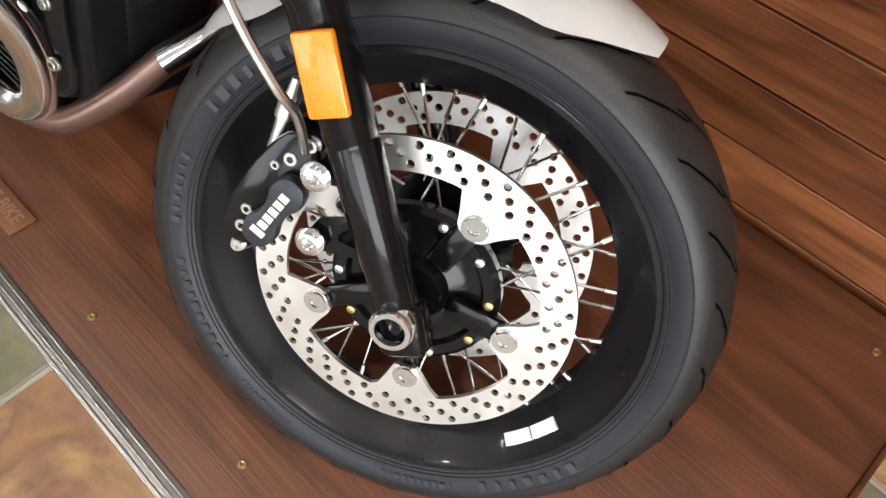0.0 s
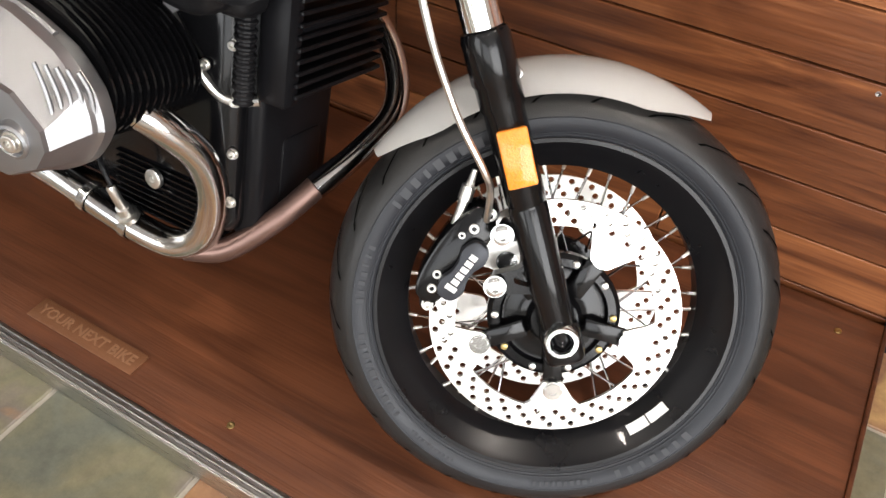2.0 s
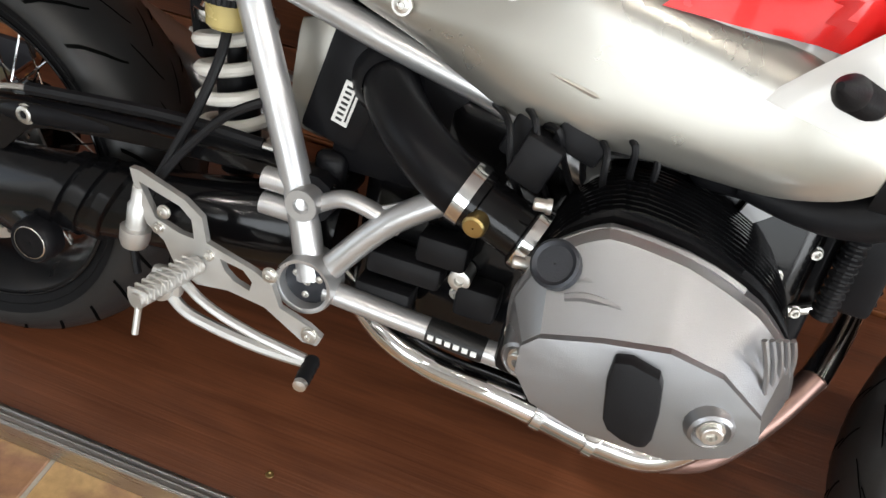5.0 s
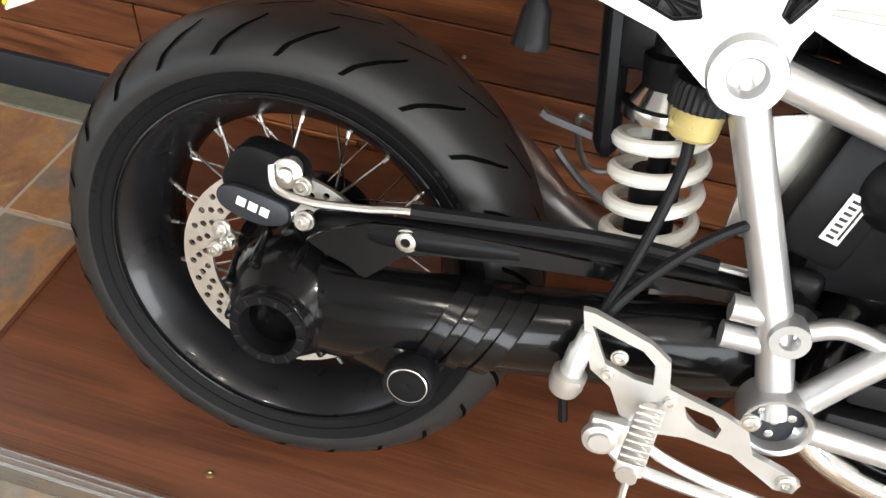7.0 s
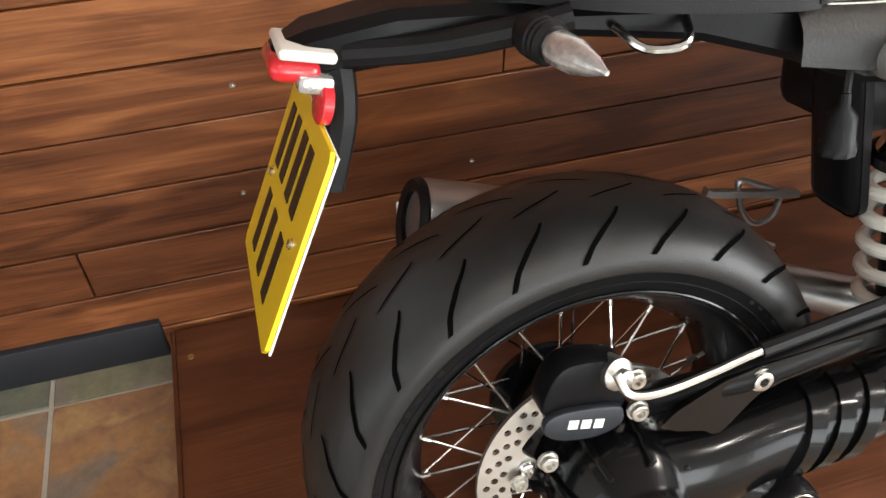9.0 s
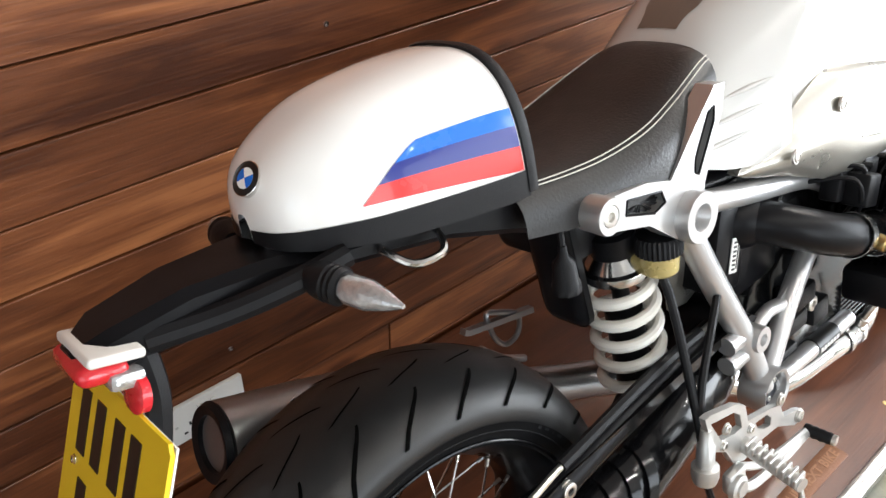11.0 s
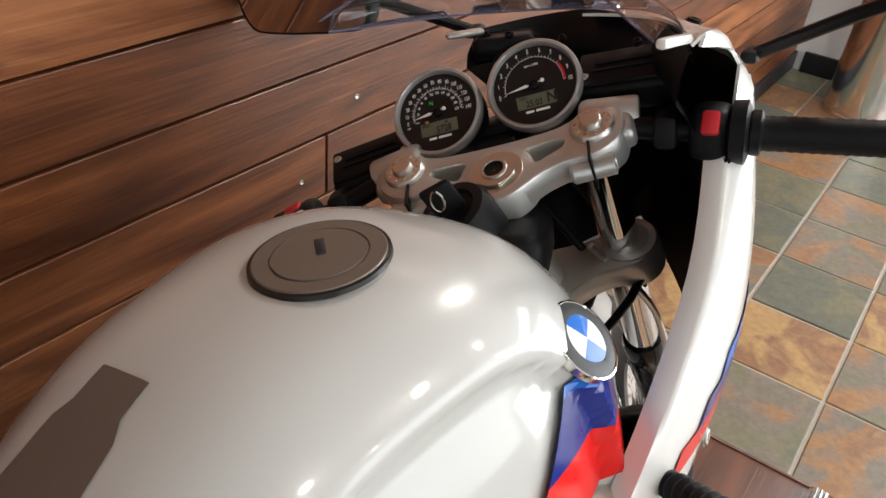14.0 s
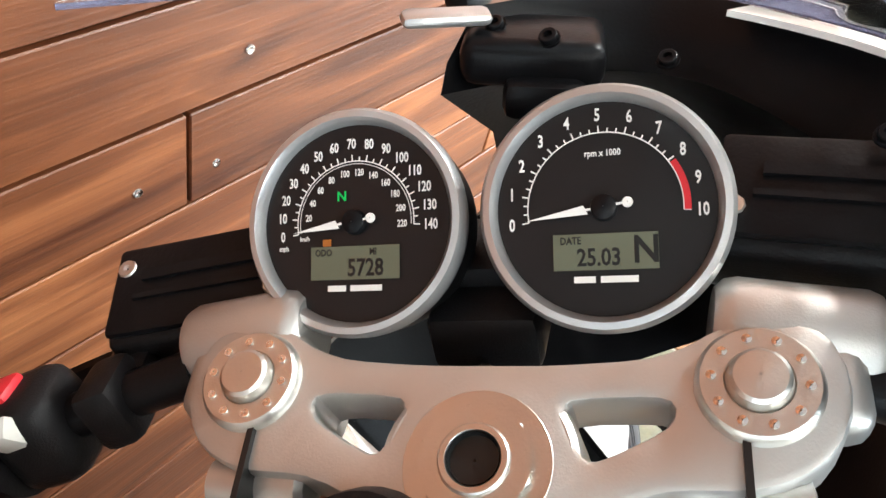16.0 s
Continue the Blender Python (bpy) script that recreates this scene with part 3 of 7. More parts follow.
tf = tyre("tyre", FA, [(0.047, 0.231), (0.052, 0.237), (0.0565, 0.244), (0.0595, 0.252), (0.06, 0.2595), (0.057, 0.27), (0.05, 0.281), (0.038, 0.2895), (0.02, 0.2952), (0, 0.297)], 0.2595, fw, WHEEL, 25, "black road tyre with angled tread grooves", RUBBER2, ((0.12, 0.5, 0.16, 0.1), (0.44, 0.93, 0.22, 0.5)), 0.0021)
for a0, a1, n, h in ((2.1, 2.75, 9, 0.0125), (2.95, 3.3, 7, 0.009), (3.45, 4.0, 10, 0.009), (5.3, 5.8, 7, 0.0125), (4.85, 5.2, 10, 0.008), (4.1, 4.4, 12, 0.005)):
    band_marks(tf, WHEEL, FA, -0.0608, 0.2495, a0, a1, n, h, 0.75)
for q, (dy, r) in enumerate(((-0.0603, 0.2592), (-0.0552, 0.2408), (-0.0528, 0.2378))):
    P("sidewall_ring", tube(B(), [FA + V(r * math.cos(a), dy, r * math.sin(a)) for a in (2 * math.pi * k / 96 for k in range(96))], (0.0011, 0.0009, 0.0012)[q], 6, loop=True), RUBBER2, tf, xf=WHEEL)
bm = B()
lathe(bm, FA, (0, 1, 0), [(-0.062, 0.018), (-0.062, 0.03), (-0.05, 0.036), (-0.043, 0.05), (-0.044, 0.066), (-0.05, 0.07), (-0.05, 0.08), (-0.045, 0.086), (-0.035, 0.086), (-0.03, 0.05), (0.03, 0.05), (0.035, 0.082), (0.045, 0.082), (0.05, 0.075), (0.05, 0.03)], 48, caps=True)
hub = P("hub", bm, BLACK, fw, "glossy black hub", WHEEL)
for a in TABS:
    P("carrier_arm", box(B(), FA + V(0.068 * math.cos(a), -0.053, 0.068 * math.sin(a)), (0.06, 0.009, 0.026), Matrix.Rotation(-a, 3, "Y"), 0.004), BLACK, hub, xf=WHEEL)
for k in range(10):
    a = 2 * math.pi * k / 10 + 0.2
    P("hub_rivet", lathe(B(), FA + V(0.076 * math.cos(a), -0.05, 0.076 * math.sin(a)), (0, -1, 0), [(0, 0.005), (0.003, 0.0046), (0.004, 0.002)], 8, caps=True), NICKEL if k % 3 else BRASS, hub, xf=WHEEL)
wheel_spokes(fw, FA, 0.076, 0.032, 0.1915, 0.009, 40, WHEEL)
for s in (-1, 1):
    bm = B()
    drilled_disc(bm, FA, s * 0.06 + 0.0025, 0.16, 0.127, 0.005, 34, TABS, 0.09, (0.134, 0.1435, 0.153))
    disc = P("brake_disc", bm, ROTOR, fw, "drilled bright steel brake disc", WHEEL)
    for a in TABS:
        bm = B()
        c = FA + V(0.1015 * math.cos(a), s * 0.063, 0.1015 * math.sin(a))
        lathe(bm, c, (0, s, 0), [(-0.004, 0.0135), (0.001, 0.0135), (0.001, 0.0115), (0.003, 0.011), (0.003, 0.006), (0.0012, 0.0055), (0.0012, 0.002)], 16, caps=True)
        P("bobbin", bm, STEEL, disc, xf=WHEEL)
bm = B()
for k in (0, 1):
    a = radians(-41) + 0.155 * k
    rows = [[FA + V(r * math.cos(a + q), y, r * math.sin(a + q)) for y, r in ((-0.03, 0.2055), (-0.039, 0.2155), (-0.041, 0.213), (-0.032, 0.203))] for q in (-0.072, -0.035, 0, 0.035, 0.072)]
    rings(bm, rows)
P("balance_weight", bm, PALE, fw, "white stick-on balance weight", WHEEL)

# fork: sliders, stanchions, axle
YT = Matrix.Translation(STEM) @ Matrix.Rotation(-RAKE, 4, "Y") @ Matrix.Translation((-0.008, -0.0095, -0.002))
NX, NY = 0.03, 0.097


def ST(*a):
    """A place in the yokes' own frame: ahead of, beside and above the stem nut."""
    return YT @ V(*a)


FX = FA + V(-0.003, 0.038, 0.005)
TOPZ = 0.945
for s in (-1, 1):
    F0 = FX + V(0.0, s * 0.1, 0)
    F1 = ST(NX, s * NY, 0)
    FD = (F1 - F0).normalized()

    def fk(h, dx=0.0):
        """A place along the fork leg, h metres above the axle."""
        return F0 + FD * h + V(math.cos(RAKE) * dx, 0, math.sin(RAKE) * dx)

    prof = [(h, r * 0.84) for h, r in [(-0.028, 0.02), (-0.02, 0.024), (0.05, 0.025), (0.06, 0.0262), (0.17, 0.0272), (0.172, 0.0262), (0.176, 0.0262), (0.178, 0.0275), (0.285, 0.0275), (0.29, 0.03), (0.315, 0.03), (0.318, 0.0325), (0.365, 0.0325), (0.372, 0.03), (0.376, 0.022)]]
    leg = P("fork_leg", lathe(B(), fk(0), FD, prof, 32, caps=True), BLACK, label="glossy black fork slider", xf=STEER)
    P("stanchion", lathe(B(), fk(0), FD, [(0.37, 0.0215), (0.738, 0.0215)], 32, caps=True), CHROME, leg, "chromed fork tube", xf=STEER)
    bm = B()
    box(bm, fk(-0.012), (0.05, 0.036, 0.056), Matrix.Rotation(-RAKE, 3, "Y"), 0.012, 3)
    P("axle_clamp", bm, BLACK, leg, xf=STEER)
    P("axle_nut", lathe(B(), fk(0) + V(0, s * 0.02, 0), (0, s, 0), [(-0.01, 0.021), (0.006, 0.021), (0.009, 0.019), (0.009, 0.0145), (0.002, 0.0135)], 24), STEEL, leg, "steel axle end with a hexagon socket", xf=STEER)
    # recess of the steel axle coloured black to carry its shade
    P("axle_socket_shade", lathe(B(), fk(0) + V(0, s * 0.02, 0), (0, s, 0), [(0.002, 0.0138), (-0.008, 0.012), (-0.008, 0.0005)], 6), SATIN, leg, xf=STEER)
    if s < 0:
        bm = B()
        box(bm, fk(0.234, 0.002) + V(0, -0.0255, 0), (0.034, 0.009, 0.066), Matrix.Rotation(-RAKE, 3, "Y"), 0.003)
        P("reflector", bm, AMBER, leg, "orange side reflector", xf=STEER)
        for z0, z1, x1 in ((0.125, 0.165, 0.036), (0.055, 0.112, 0.06)):
            zz = (z0 + z1) / 2
            bm = B()
            out = [(0.0, z1), (-x1 * 0.55, zz + 0.012), (-x1, zz + 0.012), (-x1 - 0.012, zz), (-x1, zz - 0.013), (0.0, z0)]
            hole = [(-0.018, z1 - 0.017), (-x1 * 0.66, zz + 0.002), (-x1 * 0.66, zz - 0.004), (-0.018, z0 + 0.012)]
            slab(bm, out, 0.016, [hole], 0, Matrix.Translation(fk(0) + V(0, 0.008, 0)) @ Matrix.Rotation(-RAKE, 4, "Y"))
            P("caliper_lug", bm, BLACK, leg, xf=STEER)
            bm = B()
            bolt(bm, fk(zz, -x1) + V(0, -0.009, 0), (0, -1, 0), 0.011, 0.008)
            P("lug_bolt", bm, STEEL, leg, xf=STEER)
# caliper
CT = Matrix.Translation(FA + V(-0.138, -0.036, 0.066)) @ Matrix.Rotation(radians(22), 4, "Y")
bm = B()
out = [(-0.02, -0.065), (0.0, -0.075), (0.02, -0.065), (0.026, -0.02), (0.03, 0.03), (0.022, 0.065), (0.0, 0.078), (-0.022, 0.066), (-0.032, 0.02), (-0.03, -0.03)]
slab(bm, [(p.x, p.z) for p in spl([(x, 0, z) for x, z in out], 3, True)], 0.05, m=CT @ Matrix.Translation((-0.012, 0.025, 0)) @ Matrix.Diagonal((0.8, 1, 0.92, 1)), bev=0.004)
cal = P("brake_caliper", bm, BLACK, label="black four-piston brake caliper", xf=STEER)
bm = B()
out = [(-0.013, -0.05), (0.0, -0.055), (0.013, -0.05), (0.019, -0.03), (0.014, -0.012), (0.013, 0.0), (0.014, 0.012), (0.019, 0.03), (0.013, 0.05), (0.0, 0.055), (-0.013, 0.05), (-0.019, 0.03), (-0.014, 0.012), (-0.013, 0.0), (-0.014, -0.012), (-0.019, -0.03)]
slab(bm, [(p.x, p.z) for p in spl([(x, 0, z) for x, z in out], 3, True)], 0.014, m=CT @ Matrix.Translation((0.004, -0.024, -0.006)) @ Matrix.Diagonal((0.85, 1, 0.75, 1)), bev=0.003)
P("caliper_cap", bm, DARKGREY, cal, "grey caliper bridge", STEER)
for k in range(6):
    bm = box(B(), CT @ V(0.004, -0.0385, -0.03 + 0.0092 * k), (0.009 if k else 0.014, 0.001, 0.0066), CT.to_3x3())
    P("printed_mark", bm, PALE, cal, "white printed bar", STEER)
for x, z, r in ((-0.017, 0.046, 0.0085), (-0.009, 0.0715, 0.0085), (-0.026, 0.03, 0.006), (-0.021, -0.032, 0.0075), (-0.0146, -0.052, 0.008), (-0.0044, -0.076, 0.008)):
    bm = B()
    bolt(bm, CT @ V(x * 0.8, -0.02, z * 0.92), (0, -1, 0), r * 0.75, 0.007)
    P("caliper_bolt", bm, NICKEL, cal, xf=STEER)
    P("bolt_boss", lathe(B(), CT @ V(x * 0.8, 0.02, z * 0.92), (0, -1, 0), [(0, r * 1.3), (0.036, r * 1.3), (0.04, r)], 12, caps=True), BLACK, cal, xf=STEER)
bm = B()
lathe(bm, CT @ V(-0.038, -0.012, 0.05), V(0.1, 0, 1), [(-0.02, 0.006), (0.012, 0.006), (0.012, 0.0085), (0.03, 0.0085), (0.03, 0.006), (0.036, 0.0045), (0.05, 0.0035)], 14, caps=True)
P("bleed_nipple", bm, NICKEL, cal, xf=STEER)
s, F0 = -1, FX + V(0, -0.1, 0)
F1 = ST(NX, -NY, 0)
FD = (F1 - F0).normalized()


def leg_at(h, dx, dy):
    return F0 + FD * h + V(math.cos(RAKE) * dx, dy, math.sin(RAKE) * dx)


P("brake_hose", tube(B(), spl([leg_at(0.16, -0.05, 0.01), leg_at(0.2, -0.036, -0.012), leg_at(0.23, -0.036, -0.03), leg_at(0.3, -0.048, -0.036), leg_at(0.4, -0.052, -0.03), leg_at(0.5, -0.04, -0.02), leg_at(0.6, -0.02, 0.03)], 8), 0.0042, 8), NICKEL, cal, "braided steel brake hose", STEER)
# front mudguard
rows = []
for k in range(25):
    a = radians(68.5 + 82 * k / 24)
    t = k / 24
    w = 0.066 * (0.42 + 0.58 * min(1, 5 * t, 4 * (1 - t)) ** 0.6)
    R = 0.302 + 0.012 * math.sin(math.pi * t)
    row = []
    for q in range(13):
        u = -1 + q / 6
        rr = R + 0.012 - 0.036 * abs(u) ** 2.4 * min(1, 4 * t + 0.25, 4 * (1 - t) + 0.25)
        row.append(FA + V(rr * math.cos(a), u * w + 0.036, rr * math.sin(a)))
    rows.append(row)
bm = B()
rings(bm, rows, closed=False)
bmesh.ops.solidify(bm, geom=bm.faces[:], thickness=0.003)
P("front_mudguard", bm, WHITE, label="short white front mudguard", xf=STEER)
for s in (-1, 1):
    P("mudguard_bracket", box(B(), FA + V(-0.15, 0.036 + s * 0.066, 0.3), (0.06, 0.016, 0.02), Matrix.Rotation(radians(30), 3, "Y"), 0.005), CASTING, xf=STEER)

# rear wheel
rw = P("rear_wheel", lathe(B(), RA, (0, 1, 0), [(-0.074, 0.228), (-0.0765, 0.224), (-0.076, 0.218), (-0.072, 0.214), (-0.06, 0.205), (-0.04, 0.193), (-0.022, 0.181), (0.022, 0.181), (0.04, 0.193), (0.06, 0.205), (0.072, 0.214), (0.076, 0.218), (0.0765, 0.224), (0.074, 0.228), (0.066, 0.226), (0.05, 0.215), (-0.05, 0.215), (-0.066, 0.226), (-0.074, 0.228)], 96), RIMBLK, label="satin black wire-spoked rear wheel")
tr = tyre("tyre", RA, [(0.07, 0.216), (0.076, 0.224), (0.083, 0.238), (0.0885, 0.25), (0.09, 0.258), (0.088, 0.268), (0.08, 0.281), (0.065, 0.292), (0.045, 0.3), (0.022, 0.3055), (0, 0.307)], 0.25, rw, None, 24, "wide black rear tyre with slanted grooves", WALLBLK, ((0.5, 0.975, 0.2, 0.1), (0.06, 0.3, 0.2, 0.75)), 0.0032)
P("rim_edge", tube(B(), [RA + V(0.2235 * math.cos(a), -0.0785, 0.2235 * math.sin(a)) for a in (2 * math.pi * k / 96 for k in range(96))], 0.0022, 8, loop=True), BLACK, rw)
P("sidewall_ring", tube(B(), [RA + V(0.2375 * math.cos(a), -0.0838, 0.2375 * math.sin(a)) for a in (2 * math.pi * k / 96 for k in range(96))], 0.0011, 6, loop=True), WALLBLK, tr)
for a0, a1, n, h in ((2.25, 2.95, 10, 0.008), (0.55, 0.85, 5, 0.006)):
    band_marks(tr, None, RA, -0.0885, 0.247, a0, a1, n, h * 0.8, 0.7)
P("hub", lathe(B(), RA, (0, 1, 0), [(-0.07, 0.03), (-0.07, 0.055), (-0.05, 0.06), (-0.045, 0.075), (-0.035, 0.075), (-0.03, 0.05), (0.05, 0.05), (0.055, 0.072), (0.065, 0.072), (0.07, 0.04)], 40, caps=True), BLACK, rw)
wheel_spokes(rw, RA, 0.07, 0.045, 0.1815, 0.014, 40, None, 0.05)
bm = B()
drilled_disc(bm, RA, -0.068, 0.1325, 0.095, 0.005, 30, [radians(20 + 72 * k) for k in range(5)], 0.07, (0.104, 0.113, 0.122))
rd = P("brake_disc", bm, ROTOR, rw, "drilled steel rear brake disc")
for k in range(5):
    bm = B()
    a = radians(20 + 72 * k)
    bolt(bm, RA + V(0.078 * math.cos(a), -0.074, 0.078 * math.sin(a)), (0, -1, 0), 0.009, 0.006)
    P("disc_bolt", bm, STEEL, rd)

# ---- tank, seat, tail ----
def interp(keys, x):
    """A smooth curve through (x, value) keys."""
    n = len(keys)
    if x <= keys[0][0]:
        return keys[0][1]
    for i in range(n - 1):
        (a, va), (b, vb) = keys[i], keys[i + 1]
        if x <= b:
            ma = (vb - keys[max(0, i - 1)][1]) / (b - keys[max(0, i - 1)][0])
            mb = (keys[min(n - 1, i + 2)][1] - va) / (keys[min(n - 1, i + 2)][0] - a)
            h, t = b - a, (x - a) / (b - a)
            return va * (1 + 2 * t) * (1 - t) ** 2 + ma * h * t * (1 - t) ** 2 + vb * t * t * (3 - 2 * t) + mb * h * t * t * (t - 1)
    return keys[-1][1]


TOPK = [(0.49, 0.835), (0.52, 0.862), (0.58, 0.896), (0.69, 0.948), (0.78, 0.966), (0.86, 0.968), (0.94, 0.952), (1.0, 0.92), (1.045, 0.872), (1.065, 0.82)]
WIDK = [(0.49, 0.106), (0.52, 0.12), (0.58, 0.143), (0.66, 0.168), (0.76, 0.188), (0.86, 0.203), (0.94, 0.196), (1.0, 0.17), (1.045, 0.13), (1.065, 0.09)]
BOTK = [(0.49, 0.715), (0.54, 0.69), (0.6, 0.68), (0.7, 0.69), (0.9, 0.69), (1.0, 0.7), (1.065, 0.74)]


def tank_at(x, q, off=0.0):
    """A place on the tank's skin: x along, q from 0 (right lower edge) over the top (0.5) to 1."""
    zt, w, zb = interp(TOPK, x), interp(WIDK, x), interp(BOTK, x)
    a = math.pi * q
    ca, sa = math.cos(a), math.sin(a)
    y = -w * math.copysign(abs(ca) ** 0.72, ca)
    h = abs(sa) ** 0.8
    e = ((x - 0.78) / 0.17) ** 4 + abs((h - 0.1) / 0.62) ** 3
    knee = min(1, max(0, (1.15 - e) / 0.3))
    y -= math.copysign(0.019, y) * knee * knee * (3 - 2 * knee) * min(1, max(0, (abs(ca) - 0.35) / 0.2))
    n = V(0, -ca, sa)
    x -= 0.08 * (1 - h) ** 1.2 * min(1, max(0, (0.63 - x) / 0.14))
    return V(x, y, zb + (zt - zb) * h) + n * off


bm = B()
xs = [0.49 + 0.575 * (k / 46) for k in range(47)]
rings(bm, [[tank_at(x, q / 56) for q in range(57)] for x in xs], closed=False)
for x in (0.49, 1.065):
    row = [tank_at(x, q / 56) for q in range(57)]
    rings(bm, [row, [V(p.x + (0.006 if x > 1 else -0.004), p.y * 0.6, 0.5 * p.z + 0.5 * 0.78) for p in row], [V(x, 0, 0.78)] * 57], closed=False)
bmesh.ops.remove_doubles(bm, verts=bm.verts[:], dist=0.0004)
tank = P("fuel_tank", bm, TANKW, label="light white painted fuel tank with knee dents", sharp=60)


def skin_patch(x0, x1, q0, q1, off, nx=10, nq=8, cut=None):
    rows = []
    for i in range(nx + 1):
        row = []
        for j in range(nq + 1):
            u, v = i / nx, j / nq
            x, q = (cut(u, v) if cut else (x0 + (x1 - x0) * u, q0 + (q1 - q0) * v))
            row.append(tank_at(x, q, off))
        rows.append(row)
    return rings(B(), rows, closed=False)


P("tank_plate", skin_patch(0.5, 0.7, 0.46, 0.54, 0.0015, 14, 6, lambda u, v: (0.516 + 0.172 * u, 0.505 + 0.78 * (v - 0.5) * ((0.1, 0.1, 0.11, 0.135, 0.14, 0.14, 0.135, 0.13, 0.12, 0.11, 0.105, 0.1, 0.07, 0.07, 0.07)[round(u * 14)] * (1.25 - 0.5 * u)))), PATCH, tank, "brown-grey brushed plate along the tank's spine")
for k, mt in enumerate((BLUE1, BLUE2, RED)):
    P("stripe", skin_patch(0, 0, 0, 0, 0.0065, 24, 6, lambda u, v: (1.05 + (0.96 - 0.05 * (k + v) - 1.05) * u, 0.205 - 0.056 * (k + v))), mt, tank, ("light blue", "dark blue", "red")[k] + " painted stripe")
bm = B()
CAPC = tank_at(0.827, 0.472)
CN = (tank_at(0.827, 0.472, 0.1) - CAPC).normalized()
CN = (CN + V(-0.08, 0, 0.25)).normalized()
lathe(bm, CAPC - CN * 0.006, CN, [(0, 0.049), (0.0085, 0.049), (0.01, 0.0475), (0.01, 0.036), (0.0085, 0.0355), (0.0085, 0.0345), (0.0105, 0.034), (0.0112, 0.001)], 48)
cap = P("fuel_cap", bm, PATCH, tank, "round brushed fuel filler cap")
P("cap_seal", lathe(B(), CAPC - CN * 0.004, CN, [(0.003, 0.0515), (0.0065, 0.051), (0.007, 0.0485)], 48), INK, cap)
bm = B()
box(bm, CAPC + CN * 0.006 + V(0.006, 0.004, 0), (0.022, 0.007, 0.002), CN.to_track_quat("Z", "X").to_matrix(), 0.001)
P("cap_lock", bm, DARKGREY, cap)


def roundel(parent, c, n, r, xf=None):
    """A round badge: dark ring, bright rim, blue and white quarters."""
    u = n.cross(V(0, 1, 0)).normalized()
    if u.length < 0.5:
        u = V(1, 0, 0)
    w = n.cross(u)
    b = P("badge", lathe(B(), c, n, [(-0.004, r), (0.003, r), (0.0035, r * 0.96), (0.002, r * 0.93)], 36, caps=True), CHROME, parent, "round enamel badge with a bright rim", xf)
    P("badge_ring", lathe(B(), c, n, [(0.0026, r * 0.94), (0.0042, r * 0.62), (0.0038, r * 0.58)], 36), INK, b, xf=xf)
    for k in range(4):
        bm = B()
        vs = [bm.verts.new(c + n * 0.005)] + [bm.verts.new(c + n * 0.0042 + (u * math.cos(a) + w * math.sin(a)) * r * 0.6) for a in (math.pi / 2 * (k + q / 6) + 0.6 for q in range(7))]
        for q in range(6):
            bm.faces.new((vs[0], vs[q + 1], vs[q + 2]))
        P("badge_quarter", bm, (BLUE1, PALE)[k % 2], b, xf=xf)


roundel(tank, tank_at(0.955, 0.2, 0.003), V(0.12, -0.74, 0.66).normalized(), 0.0345)
def pillow(bm, outline, y0, bulge, k=5, tilt=0.0, edge=0.004, yaw=0.0, x0=0.6):
    """A cushioned panel: an (x, z) outline at y0, swelling towards -y."""
    cx, cz = sum(p[0] for p in outline) / len(outline), sum(p[1] for p in outline) / len(outline)
    rows = [[V(x, y0 + edge * 3 + tilt * (z - cz) + yaw * (x - x0), z) for x, z in outline]]
    for i in range(k):
        s = 1 - (i / k) ** 1.6
        rows.append([V(cx + (x - cx) * s, y0 + tilt * (z - cz) * s + yaw * (cx + (x - cx) * s - x0) - edge - bulge * (1 - s**5), cz + (z - cz) * s) for x, z in outline])
    vs = rings(bm, rows)
    return vs


def curve2(pts, k=4):
    return [(p.x, p.z) for p in spl([(x, 0, z) for x, z in pts], k, True)]


# raised ribs low on the tank's rear
for x, z in ((0.55, 0.785), (0.535, 0.757), (0.52, 0.729)):
    line = []
    for dx in (-0.032, -0.018, 0.0, 0.018, 0.032):
        zb, zt = interp(BOTK, x + dx), interp(TOPK, x + dx)
        q = math.asin(min(1, max(0, (z + 0.12 * dx - zb) / (zt - zb))) ** 1.25) / math.pi
        line.append(tank_at(x + dx, q, 0.0))
    P("rib", tube(B(), line, [0.0008, 0.003, 0.0042, 0.003, 0.0008], 8), TANKW, tank)
# air intake cover
SP = [(0.497, 0.677), (0.56, 0.702), (0.62, 0.742), (0.66, 0.764), (0.7, 0.77), (0.8, 0.757), (0.93, 0.732), (1.0, 0.715), (1.035, 0.69), (1.042, 0.655), (1.015, 0.624), (0.96, 0.605), (0.9, 0.601), (0.83, 0.6), (0.77, 0.596), (0.7, 0.602), (0.6, 0.641)]
bm = B()
pillow(bm, curve2(SP), -0.138, 0.024, 12, 0.0, yaw=-0.13, x0=0.62)
intake = P("intake_cover", bm, INTAKE, label="silver painted air intake cover")
for c in (V(0.68, -0.174, 0.722), V(0.577, -0.163, 0.681)):
    bm = B()
    lathe(bm, c + V(0, 0.001, 0), (0, -1, 0), [(0, 0.011), (0.003, 0.0105), (0.003, 0.008), (0.0045, 0.0075), (0.0055, 0.004), (0.004, 0.003), (0.004, 0.001)], 18, caps=True)
    P("cover_bolt", bm, NICKEL, intake)
